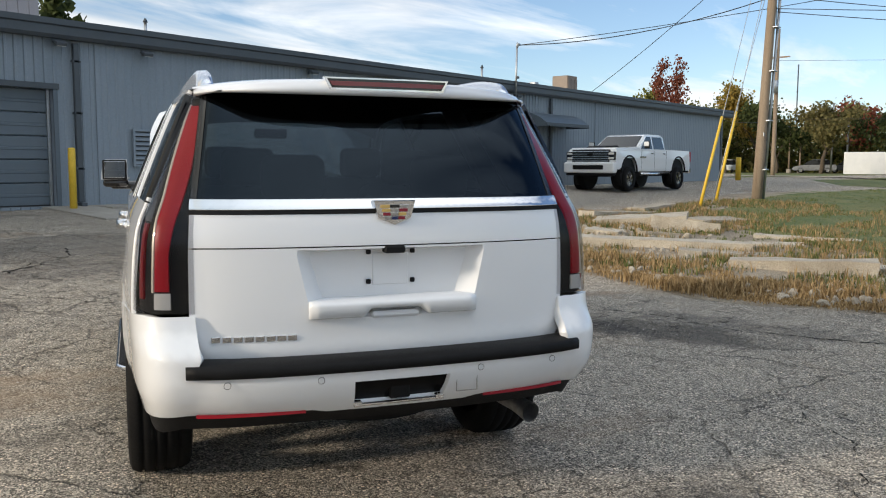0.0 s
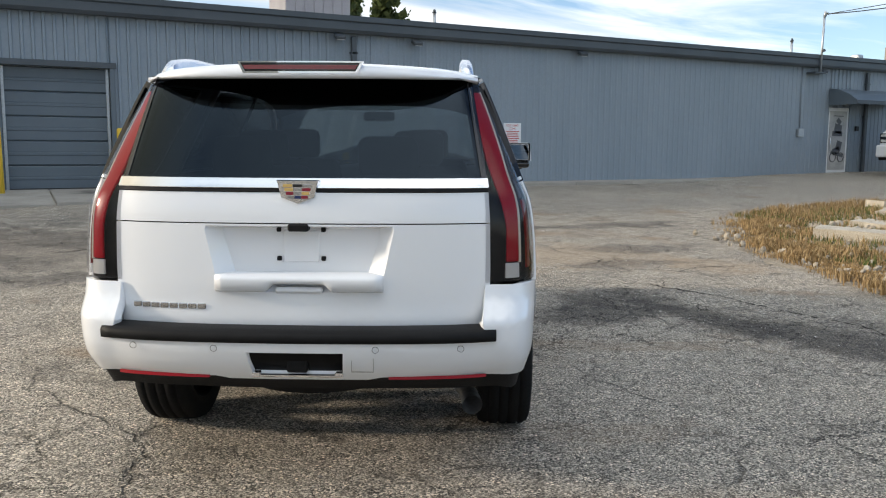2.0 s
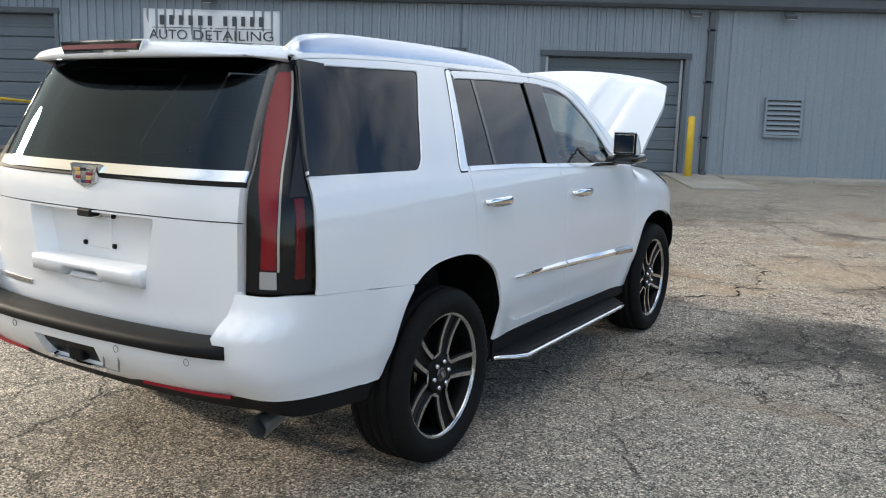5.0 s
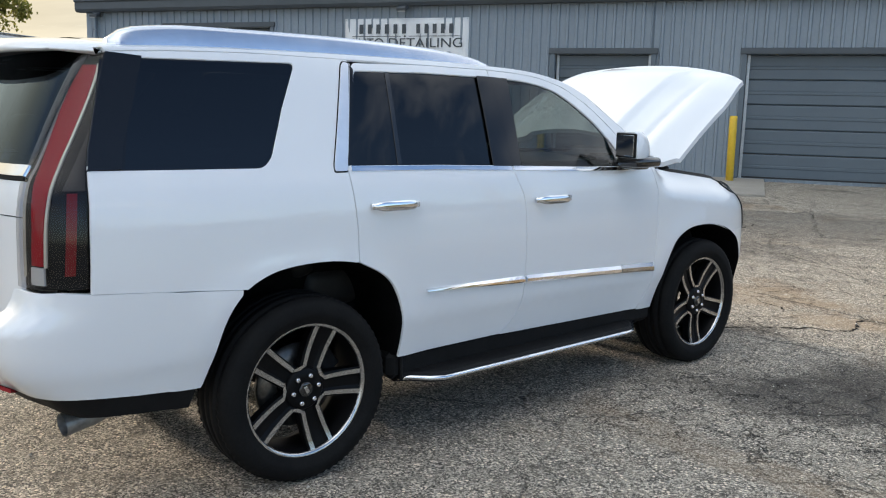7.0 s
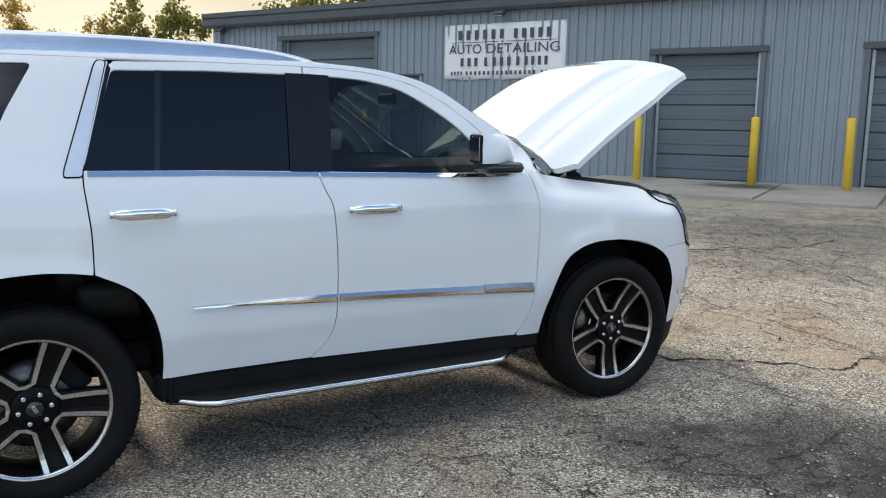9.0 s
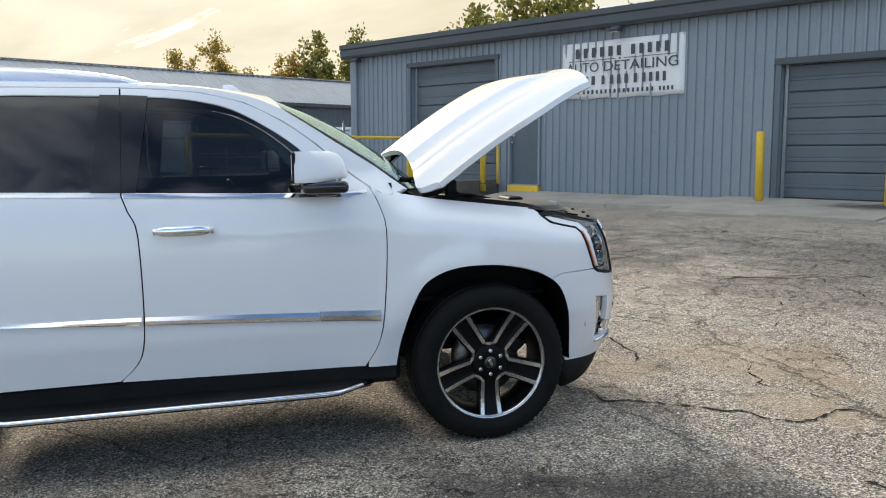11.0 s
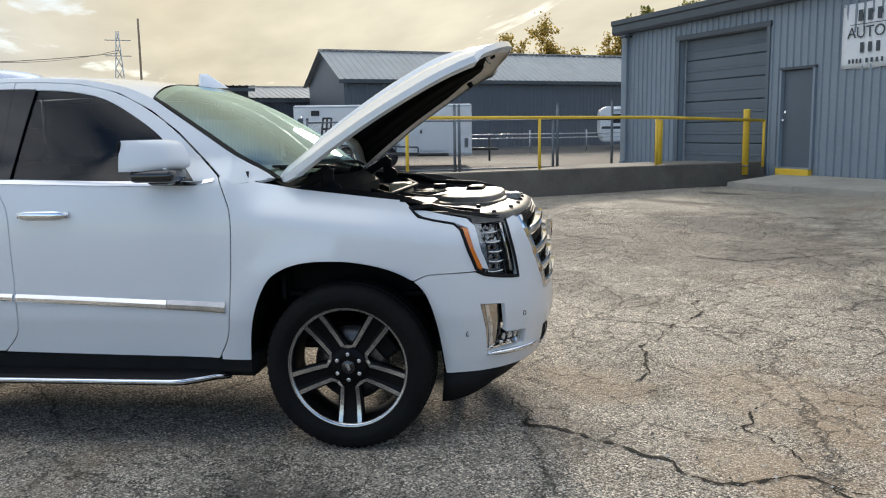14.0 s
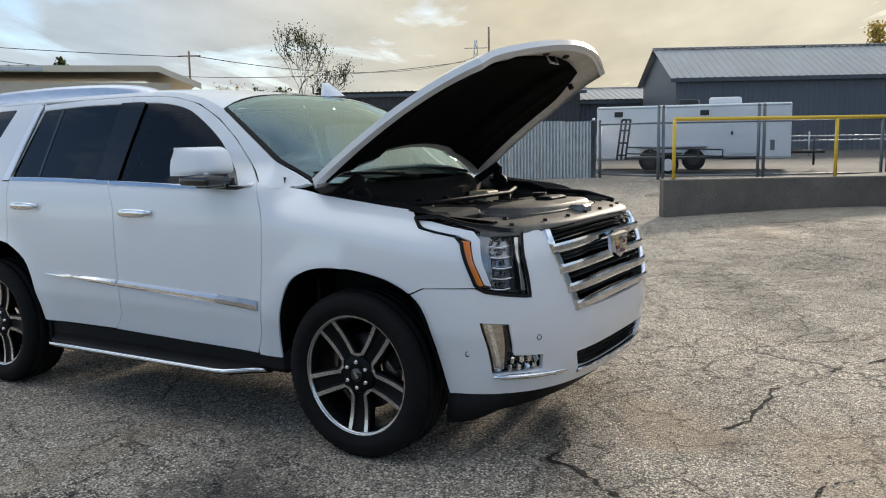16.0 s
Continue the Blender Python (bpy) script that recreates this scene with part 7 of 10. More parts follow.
# raised oval air housing on the cover, with a stepped rim and a scoop
b = bmesh.new()
prev = None
ring0 = None
for h, k in ((-.02, 1.0), (.012, .99), (.016, .96), (.016, .90), (.034, .86), (.040, .82), (.046, .4), (.047, .02)):
    cur = [b.verts.new((.02 + .50 * k * math.copysign(abs(math.cos(a)) ** .7, math.cos(a)), 3.50 + .20 * k * math.copysign(abs(math.sin(a)) ** .8, math.sin(a)), 1.130 + h)) for a in np.linspace(0, 2 * math.pi, 49)[:-1]]
    if prev:
        for i in range(48):
            b.faces.new((prev[i], prev[(i + 1) % 48], cur[(i + 1) % 48], cur[i]))
    prev = cur
b.faces.new(prev)
bmesh.ops.recalc_face_normals(b, faces=b.faces)
housing_top = part("air_housing", b, P_DUSTY, radcover, "dusty grey-black oval air housing", True)
housing_top.data.set_sharp_from_angle(angle=radians(32))
part("scoop", box_bm((.22, .10, .035), (-.12, 3.50, 1.178), .02, 3), P_BLACK, radcover)
part("support_beam", tube_bm([(-.74, 2.98, 1.20), (-.40, 3.10, 1.19), (.40, 3.10, 1.19), (.74, 2.98, 1.20)], .012, 10), P_BLACK, car, "black cross brace over the engine", True)
part("seal_tube", tube_bm([(-.82, 2.75, 1.25), (-.82, 3.05, 1.222), (-.81, 3.16, 1.185), (-.79, 3.44, 1.168), (-.76, 3.62, 1.125)], .014, 8), P_BLACK, car, "black rubber bonnet seal", True)
part("filler_cap", tube_bm([(.36, 3.0, 1.10), (.36, 3.0, 1.165), (.36, 3.0, 1.175)], [.045, .045, .035], 16), P_BLACK, car, "black filler cap")
part("fuse_box", box_bm((.24, .17, .12), (.52, 2.98, 1.09), .02, 2), P_BLACK, car, "black fuse box")
part("fuse_box_lid", box_bm((.22, .15, .02), (.52, 2.98, 1.155), .008, 2), P_DUSTY, car)
part("coolant_cap", tube_bm([(-.42, 3.06, 1.10), (-.42, 3.06, 1.19)], .04, 14), P_BLACK, car)
for k in range(5):
    x = -.55 + .26 * k
    part("wiring_loom", tube_bm([(x, 2.80, 1.16), (x + .05, 2.92, 1.185 + .01 * (k % 2)), (x + .14, 3.02, 1.165), (x + .16, 3.14, 1.14)], .009 + .003 * (k % 3), 6), P_BLACK, car, "black wiring loom", True)
part("bonnet_catch", box_bm((.10, .09, .05), (0, 3.72, 1.135), .01), P_ALLOY, radcover, "metal bonnet catch")
# engine cover
b = bmesh.new()
rings = []
for j in range(17):
    v = j / 16
    y = 2.82 + .58 * v
    row = []
    for i in range(21):
        u = -1 + 2 * i / 20
        x = u * (.34 - .04 * v)
        z = 1.085 + .055 * math.sin(math.pi * min(1, v * 1.05)) ** .5 * (1 - abs(u) ** 5) + .022 * step(.42, .30, abs(u)) - .03 * v
        row.append(b.verts.new((x, y, z)))
    rings.append(row)
for a, c in zip(rings, rings[1:]):
    for k in range(20):
        b.faces.new((a[k], a[k + 1], c[k + 1], c[k]))
edge_loop = rings[0] + [r[-1] for r in rings[1:]] + rings[-1][-2::-1] + [r[0] for r in rings[-2:0:-1]]
dn = [b.verts.new(v.co - Vector((0, 0, .12))) for v in edge_loop]
for i in range(len(dn)):
    j = (i + 1) % len(dn)
    b.faces.new((edge_loop[i], dn[i], dn[j], edge_loop[j]))
bmesh.ops.recalc_face_normals(b, faces=b.faces)
engine = part("engine_cover", b, P_BAYGREY, car, "black moulded engine cover", True)
engine.data.set_sharp_from_angle(angle=radians(40))
part("cover_badge", box_bm((.26, .03, .006), (0, 3.27, 1.135), .002), P_SATIN, engine)
for sx in (-.2, .2):
    part("cover_rib", box_bm((.018, .42, .02), (sx, 3.08, 1.150), .005), P_BAYGREY, engine)
# intake duct, air box, battery, bottles
part("air_box", box_bm((.34, .36, .26), (.56, 3.18, 1.04), .03, 2), P_BAYGREY, car, "black plastic air filter box")
part("intake_duct", tube_bm([(.42, 3.18, 1.10), (.25, 3.34, 1.12), (.05, 3.42, 1.12), (-.12, 3.40, 1.10)], [.06, .06, .055, .05], 14), P_BAYGREY, car, "black ribbed intake duct", True)
part("battery_box", box_bm((.30, .22, .22), (-.56, 2.86, 1.05), .015, 2), P_BLACK, car, "black battery box")
part("battery_lid", box_bm((.31, .23, .03), (-.56, 2.86, 1.17), .008), P_BAYGREY, car)
part("fluid_bottle", box_bm((.15, .13, .20), (-.20, 3.04, 1.115), .02, 3), P_BEIGE, car, "cream fluid reservoir")
part("bottle_cap", tube_bm([(-.20, 2.86, 1.17), (-.20, 2.86, 1.21)], .035, 16), P_BLACK, car)
part("coolant_tank", box_bm((.24, .30, .18), (-.58, 3.24, 1.06), .04, 3), P_BAYGREY, car, "grey coolant tank")
part("tank_cap", tube_bm([(-.58, 3.22, 1.14), (-.58, 3.22, 1.18)], .04, 16), P_BLACK, car)
part("fuse_box", box_bm((.22, .30, .12), (.62, 2.84, 1.12), .015, 2), P_BLACK, car, "black fuse box")
random.seed(11)
for k in range(9):
    x = random.uniform(-.7, .7); y = random.uniform(2.72, 3.0)
    pts = [(x, y, 1.08), (x + random.uniform(-.15, .15), y + .1, 1.15), (x + random.uniform(-.25, .25), y + .28, 1.13), (x + random.uniform(-.3, .3), y + .45, 1.02)]
    part("hose", tube_bm([tuple(p) for p in np.array(pts)], random.choice([.010, .014, .02]), 8), P_BLACK, car, "black engine hose", True)
# cowl and wipers
b = bmesh.new()
prev = None
for k in range(25):
    u = -1 + 2 * k / 24
    y0 = 2.595 + .22 * (1 - u * u)
    x = u * .80
    cur = [b.verts.new((x, y0 - .02, 1.304)), b.verts.new((x, y0 + .03, 1.278)), b.verts.new((x, min(y0 + .10, 2.90), 1.235)), b.verts.new((x, min(y0 + .11, 2.91), 1.10))]
    if prev:
        for i in range(3):
            b.faces.new((prev[i], cur[i], cur[i + 1], prev[i + 1]))
    prev = cur
bmesh.ops.recalc_face_normals(b, faces=b.faces)
part("cowl", b, P_BLACK, car, "black plastic windscreen cowl", False)
for x0, x1 in ((-.55, .02), (.10, .70)):
    w = part("wiper", tube_bm([(x0, 2.80 - .15 * (x0 / .8) ** 2, 1.315), ((x0 + x1) / 2, 2.765 - .06 * ((x0 + x1) / 1.6) ** 2, 1.345), (x1, 2.735 - .18 * (x1 / .8) ** 2, 1.352)], .009, 8), P_BLACK, car, "black wiper arm")
    part("wiper_blade", tube_bm([(x0 + .1, 2.765 - .15 * (x0 / .8) ** 2, 1.338), (x1 + .05, 2.715 - .18 * (x1 / .8) ** 2, 1.362)], .007, 6), P_BLACK, w)

# ---- the car: wheels ----
def revolve(b, prof, n=56, mat=0, smooth=True):
    """Turns (x, r) points about the x axis."""
    rings = []
    for k in range(n):
        a = 2 * math.pi * k / n
        rings.append([b.verts.new((x, r * math.cos(a), r * math.sin(a))) for x, r in prof])
    for k in range(n):
        p, q = rings[k], rings[(k + 1) % n]
        for i in range(len(prof) - 1):
            f = b.faces.new((p[i], q[i], q[i + 1], p[i + 1])); f.material_index, f.smooth = mat, smooth
    return b


def wheel(phase):
    w = empty("wheel")
    b = bmesh.new()
    tyre = [(-.13, .292), (-.138, .32), (-.141, .36), (-.130, .392), (-.10, .4065), (-.085, .408), (-.082, .400), (-.074, .400), (-.071, .409), (-.03, .410), (-.027, .402), (-.019, .402), (-.016, .410), (.016, .410), (.019, .402), (.027, .402), (.03, .410), (.071, .409), (.074, .400), (.082, .400), (.085, .408), (.10, .4065), (.128, .392), (.139, .365), (.142, .34), (.140, .325), (.136, .32), (.133, .305), (.122, .292)]
    revolve(b, tyre, 144)
    # tread blocks: grooves pressed across the shoulders
    for v in b.verts:
        r = math.hypot(v.co.y, v.co.z)
        if abs(v.co.x) > .083 and r > .385:
            k = round(math.atan2(v.co.z, v.co.y) / (2 * math.pi / 144))
            if k % 2:
                v.co.y *= 1 - .007 / r; v.co.z *= 1 - .007 / r
    part("tyre", b, M_RUBBER, w, "black low-profile tyre")
    b = bmesh.new()
    revolve(b, [(-.125, .300), (-.12, .285), (-.05, .262), (.04, .262), (.085, .272), (.112, .286)], 56)
    rim = part("rim", b, P_SPOKE, w, "gloss black alloy rim with machined twin spokes", True)
    b = bmesh.new()
    revolve(b, [(.104, .276), (.113, .278), (.118, .285), (.120, .295), (.118, .303), (.108, .306)], 72)
    part("rim_lip", b, P_SATIN, rim, "machined rim lip", True)
    for s in range(5):
        a0 = 2 * math.pi * s / 5 + phase
        # black body of the twin spoke
        b = bmesh.new()
        prev = None
        for k in range(9):
            t = k / 8
            r = .075 + (.286 - .075) * t
            hw = .052 + .012 * t
            x = .088 + .022 * t - .012 * math.sin(math.pi * t)
            ring = [(-hw, x - .045), (-hw, x - .004), (-hw + .012, x), (-.020, x - .012), (.020, x - .012), (hw - .012, x), (hw, x - .004), (hw, x - .045)]
            cur = [b.verts.new((px, r * math.cos(a0) - o * math.sin(a0), r * math.sin(a0) + o * math.cos(a0))) for o, px in ring]
            if prev:
                for i in range(7):
                    b.faces.new((prev[i], cur[i], cur[i + 1], prev[i + 1]))
            prev = cur
        bmesh.ops.recalc_face_normals(b, faces=b.faces)
        part("spoke", b, P_SPOKE, rim)
        # machined faces
        for side in (-1, 1):
            b = bmesh.new()
            prev = None
            for k in range(9):
                t = k / 8
                r = .098 + (.287 - .098) * t
                c = side * (.036 + .012 * t)
                hw = .0090 + .0016 * t
                tt = (r - .075) / (.286 - .075)
                x = .088 + .022 * tt - .012 * math.sin(math.pi * tt) + .003
                cur = [b.verts.new((px, r * math.cos(a0) - o * math.sin(a0), r * math.sin(a0) + o * math.cos(a0))) for o, px in ((c - hw, x - .01), (c - hw, x), (c + hw, x), (c + hw, x - .01))]
                if prev:
                    for i in range(3):
                        b.faces.new((prev[i], cur[i], cur[i + 1], prev[i + 1]))
                prev = cur
            # short foot that bends to the neighbour spoke
            a1 = a0 + side * math.pi / 5
            r1 = .100
            p = [b.verts.new((.089, rr * math.cos(a1) - o * math.sin(a1), rr * math.sin(a1) + o * math.cos(a1))) for rr, o in ((r1 + .004, 0), (r1 - .012, 0))]
            b.faces.new((prev[0], prev[1], prev[2], prev[3]))
            r = .098
            q = [b.verts.new((.0915, r * math.cos(a0) - o * math.sin(a0), r * math.sin(a0) + o * math.cos(a0))) for o in (side * .045, side * .030)]
            b.faces.new((q[0], q[1], p[1], p[0]))
            bmesh.ops.recalc_face_normals(b, faces=b.faces)
            part("machined_face", b, P_SATIN, rim)
    b = bmesh.new()
    revolve(b, [(.03, .10), (.086, .092), (.092, .085), (.094, .05), (.094, .0)], 40)
    part("hub", b, P_SPOKE, rim, "", True)
    b = bmesh.new()
    revolve(b, [(.092, .034), (.103, .033), (.106, .028), (.106, .0)], 24)
    cap = part("centre_cap", b, P_GLOSSBLACK, rim, "", True)
    part("cap_badge", box_bm((.004, .016, .034), (.107, 0, 0), .001, turn=Matrix.Rotation(radians(28), 4, "X")), P_SATIN, cap)
    for s in range(6):
        a = 2 * math.pi * s / 6 + phase
        c = (.0, .062 * math.cos(a), .062 * math.sin(a))
        part("lug_nut", tube_bm([(.085, c[1], c[2]), (.105, c[1], c[2]), (.110, c[1], c[2])], [.0125, .0115, .007], 8), P_CHROME, rim)
    b = bmesh.new()
    revolve(b, [(.008, .09), (.010, .185), (-.016, .185), (-.018, .09)], 40)
    part("brake_disc", b, P_DISC, w, "", True)
    part("caliper", box_bm((.07, .20, .09), (-.02, .135, .11), .015, 2, turn=Matrix.Rotation(radians(-50), 4, "X")), P_BLACK, w)
    return w


wheels = []
for name, y, side, phase in (("fr", 2.978, 1, -math.pi / 2), ("rr", .016, 1, radians(69.5)), ("fl", 2.978, -1, .3), ("rl", .016, -1, .9)):
    w = wheel(phase)
    w.parent = car
    w.matrix_basis = Matrix.Translation((side * .882, y, .408)) @ (Matrix() if side > 0 else Matrix.Rotation(math.pi, 4, "Z"))
    wheels.append(w)

# wheel housings, sills, underbody
def housing(yc, pts, name="wheel_housing"):
    b = bmesh.new()
    rows = []
    for y, z in pts:
        x = side_x(y, max(z, .40)) - .012
        k = 1.0
        rows.append([b.verts.new((x, y, z)), b.verts.new((x - .03, yc + (y - yc) * .985, .42 + (z - .42) * .985)), b.verts.new((x - .36, yc + (y - yc) * .97, .42 + (z - .42) * .97))])
    for p, q in zip(rows, rows[1:]):
        for i in range(2):
            b.faces.new((p[i], q[i], q[i + 1], p[i + 1]))
    b.faces.new([r[2] for r in rows])
    bmesh.ops.recalc_face_normals(b, faces=b.faces)
    pair(name, b, P_LINER, car, "black wheel arch liner", False)


housing(.035, [(y - .0, z + .004) for y, z in ARCH_R])
housing(2.975, [(y, z + .004) for y, z in ARCH_F])
part("underbody", box_bm((1.5, 4.3, .14), (0, 1.35, .50), .04), P_BLACK, car, "dark underbody")
part("rear_axle", tube_bm([(-.75, 0, .40), (.75, 0, .40)], .06, 12), P_BLACK, car)
part("spare_wheel", tube_bm([(0, -.60, .44), (0, -.60, .60)], .36, 32), P_BLACK, car, "spare wheel under the tail")
part("muffler", tube_bm([(-.45, -.80, .50), (.40, -.80, .50)], .075, 16), P_BLACK, car)
part("sill", box_bm((1.90, 2.03, .14), (0, 1.50, .41), .03), P_BLACK, car, "black sills")
mf = box_bm((.18, .015, .16), (.88, .545, .42), .005)
pair("mud_flap", mf, P_BLACK, car)


def board_bm(out0, out1, z0, z1, y0, y1, n=30):
    b = bmesh.new()
    rings = []
    for k in range(n + 1):
        t = k / n
        y = y0 + (y1 - y0) * t
        e = step(0, .10, t) * step(1.0, .88, t)
        xo = out0 + (out1 - out0) * e
        ring = [(.90, z0), (xo - .02, z0), (xo, z0 + .012), (xo, z1 - .014), (xo - .02, z1), (.90, z1 + .01)]
        rings.append([b.verts.new((px, y, pz)) for px, pz in ring])
    for a, c in zip(rings, rings[1:]):
        for i in range(5):
            b.faces.new((a[i], a[i + 1], c[i + 1], c[i]))
    b.faces.new(rings[0]); b.faces.new(rings[-1][::-1])
    bmesh.ops.recalc_face_normals(b, faces=b.faces)
    return b


boards = pair("running_board", board_bm(.94, 1.075, .325, .372, .535, 2.36), P_BLACK, car, "black running board with chrome edge")
pts = []
for k in range(31):
    t = k / 30
    e = step(0, .10, t) * step(1.0, .88, t)
    pts.append((.94 + .135 * e + .004, .535 + 1.825 * t, .350 - .012 * (1 - e) * 0))
pair("chrome_edge", tube_bm(pts, .0125, 8), P_CHROME, boards, "", True)

# ---- the car: mirrors ----
def mirror():
    b = bmesh.new()
    # cap: flat behind, swept back towards its outer end
    rings = []
    for k in range(13):
        v = k / 12
        z = 1.366 + .142 * v
        x0, x1 = 1.00, 1.172 - .03 * v ** 2
        sq = (1 - abs(2 * v - 1) ** 7)
        deep = (.225 - .05 * v ** 2) * (.80 + .20 * sq)
        ring = [b.verts.new((x0 + (x1 - x0) * i / 6, 2.026 - .2 * (x1 - x0) * i / 6, z)) for i in range(7)]
        for i in range(1, 15):
            a = math.pi / 2 * i / 14
            ring.append(b.verts.new((x0 + (x1 - x0) * math.cos(a) ** .8, 2.040 - .2 * (x1 - x0) * math.cos(a) + deep * math.sin(a) ** 1.15, z)))
        rings.append(ring)
    for a, c in zip(rings, rings[1:]):
        n = len(a)
        for k in range(n):
            b.faces.new((a[k], a[(k + 1) % n], c[(k + 1) % n], c[k]))
    b.faces.new(rings[0][::-1]); b.faces.new(rings[-1])
    bmesh.ops.recalc_face_normals(b, faces=b.faces)
    caps = pair("mirror", b, P_PAINT, doors_f, "white door mirror with black base", True)
    for c in caps:
        c.data.set_sharp_from_angle(angle=radians(50))
    lower = bmesh.new()
    box_bm((.168, .215, .058), (1.078, 2.135, 1.342), .024, 3, bm=lower)
    pair("mirror_base", lower, P_GLOSSBLACK, caps, "", True)
    arm = bmesh.new()
    box_bm((.23, .11, .055), (1.00, 2.145, 1.325), .02, 2, bm=arm)
    pair("mirror_arm", arm, P_GLOSSBLACK, caps)
    pair("turn_signal", box_bm((.15, .008, .012), (1.06, 2.190, 1.372), .003), P_LAMPGREY, caps, "clear indicator strip")
    pair("mirror_glass", box_bm((.140, .006, .115), (1.082, 1.997, 1.435), .002, 2, turn=Matrix.Rotation(radians(-11.3), 4, "Z")), plain("mirror_silver", (.75, .77, .78), .02, 1.0), caps, "mirror glass")
    pair("mirror_rim", box_bm((.160, .016, .135), (1.083, 2.006, 1.435), .007, 3, turn=Matrix.Rotation(radians(-11.3), 4, "Z")), P_BLACK, caps)


mirror()

# ---- the car: cabin ----
for sx in (-1, 1):
    b = bmesh.new()
    rows = []
    for z in (.98, 1.1, 1.20, 1.30, 1.345):
        rows.append([b.verts.new((sx * (half_width(z) * taper(y) - .085), y, z)) for y in np.linspace(-.95, 2.5, 18)])
    for p, q in zip(rows, rows[1:]):
        for i in range(17):
            b.faces.new((p[i], p[i + 1], q[i + 1], q[i]))
    part("door_lining", b, P_LEATHER, car, "dark cabin side lining", True)
for sx in (-1, 1):
    part("door_card", box_bm((.04, 1.75, .45), (sx * .86, 1.50, .78), .01), P_LEATHER, car, "dark inner door card")
part("cabin_floor", box_bm((1.24, 3.4, .03), (0, .75, .56)), P_LEATHER, car, "dark carpeted cabin floor")
b = bmesh.new()
rings = []
for k in range(17):
    u = -1 + 2 * k / 16
    x = u * .82
    ring = [(2.60, 1.30), (2.40, 1.325), (2.12, 1.325), (1.98, 1.29), (1.93, 1.18), (2.00, .95), (2.1, .65)]
    rings.append([b.verts.new((x, y + .12 * (1 - u * u), z + .02 * math.cos(u * 5))) for y, z in ring])
for p, q in zip(rings, rings[1:]):
    for i in range(6):
        b.faces.new((p[i], p[i + 1], q[i + 1], q[i]))
bmesh.ops.recalc_face_normals(b, faces=b.faces)
dash = part("dashboard", b, P_LEATHER, car, "dark leather dashboard", True)
part("centre_screen", box_bm((.26, .03, .17), (0, 2.00, 1.20), .008), P_GLOSSBLACK, dash)
wheel_ring = tube_bm([(-.42 + .185 * math.cos(a), 1.82 - .08 * math.sin(a), 1.16 + .165 * math.sin(a)) for a in np.linspace(0, 2 * math.pi, 33)[:-1]], .016, 8, closed=True)
steer = part("steering_wheel", wheel_ring, P_LEATHER, car, "dark steering wheel", True)
part("steering_hub", box_bm((.34, .05, .07), (-.42, 1.83, 1.15), .02, turn=Matrix.Rotation(radians(-25), 4, "X")), P_LEATHER, steer)


def seat(x, y, wide=.52, tall=1.0):
    s = part("seat", box_bm((wide, .50, .20), (x, y, .76), .06, 3), P_LEATHER, car, "dark leather seat", True)
    part("backrest", box_bm((wide, .16, .62 * tall), (x, y - .30, 1.10), .06, 3, turn=Matrix.Rotation(radians(12), 4, "X")), P_LEATHER, s, "", True)
    n = 1 if wide < .7 else 2
    for k in range(n):
        hx = x + (0 if n == 1 else (k - .5) * wide * .55)
        part("headrest", box_bm((.27, .10, .19), (hx, y - .385, 1.50 + (tall - 1) * .3), .045, 3, turn=Matrix.Rotation(radians(8), 4, "X")), P_LEATHER, s, "", True)
        part("headrest_post", tube_bm([(hx, y - .37, 1.36), (hx, y - .38, 1.46)], .012, 6), P_BLACK, s)


for sx in (-.42, .42):
    seat(sx, 1.42); seat(sx, .45, .5, .95)
seat(0, -.32, 1.2, .85)
part("rear_view_mirror", box_bm((.24, .03, .07), (0, 2.03, 1.70), .02, 2), P_GLOSSBLACK, car)

# ---- right of the yard: pole, wires, rubble, grass ----
def utility_pole(x, y, z, h, r0, r1, lean=(0, 0), label="weathered wooden utility pole with conduit"):
    p = tagged(empty("utility_pole", pose(x, y, z)), label, "utility pole")
    part("shaft", tube_bm([(lean[0] * t, lean[1] * t, -.3 + (h + .3) * t) for t in np.linspace(0, 1, 8)], [r0 + (r1 - r0) * t for t in np.linspace(0, 1, 8)], 14), M_WOODPOLE, p, smooth=False)
    return p


pole = utility_pole(28.0, 10.3, .40, 11.0, .17, .125, (.25, -.35))
part("conduit", tube_bm([(.19, -.16, 0), (.26, -.27, 3.2), (.38, -.42, 7.5)], .045, 10), M_GALV, pole, "grey conduit strapped to the pole")
for z in (1.0, 2.6, 4.2, 5.6):
    part("strap", box_bm((.34, .34, .04), (.10 + .02 * z, -.08 - .035 * z, z), .008), M_GALV, pole)
part("tag", box_bm((.12, .02, .12), (-.05, -.19, 2.15), .004), M_GALV, pole)
part("crossarm", box_bm((.12, 2.4, .12), (.25, -.30, 10.2), .01), M_WOODPOLE, pole)
pole2 = utility_pole(71.2, 24.4, .75, 12.0, .19, .14, (0, 0), "distant wooden utility pole with transformer")
part("crossarm", box_bm((.1, 2.0, .12), (0, 0, 9.7), .01), M_WOODPOLE, pole2)
part("transformer", tube_bm([(-.45, 0, 6.8), (-.45, 0, 7.8)], .28, 14), M_GALV, pole2)
for px, py, ph in ((98.0, 27.2, 7.5), (99.5, 26.0, 5.5)):
    lp = tagged(empty("lamp_post", pose(px, py, .9)), "thin grey lamp post far across the road", "lamp post")
    part("shaft", tube_bm([(0, 0, 0), (0, 0, ph)], .10, 8), M_GALV, lp)
    part("head", box_bm((.3, .5, .15), (0, .1, ph), .03), M_GALV, lp)


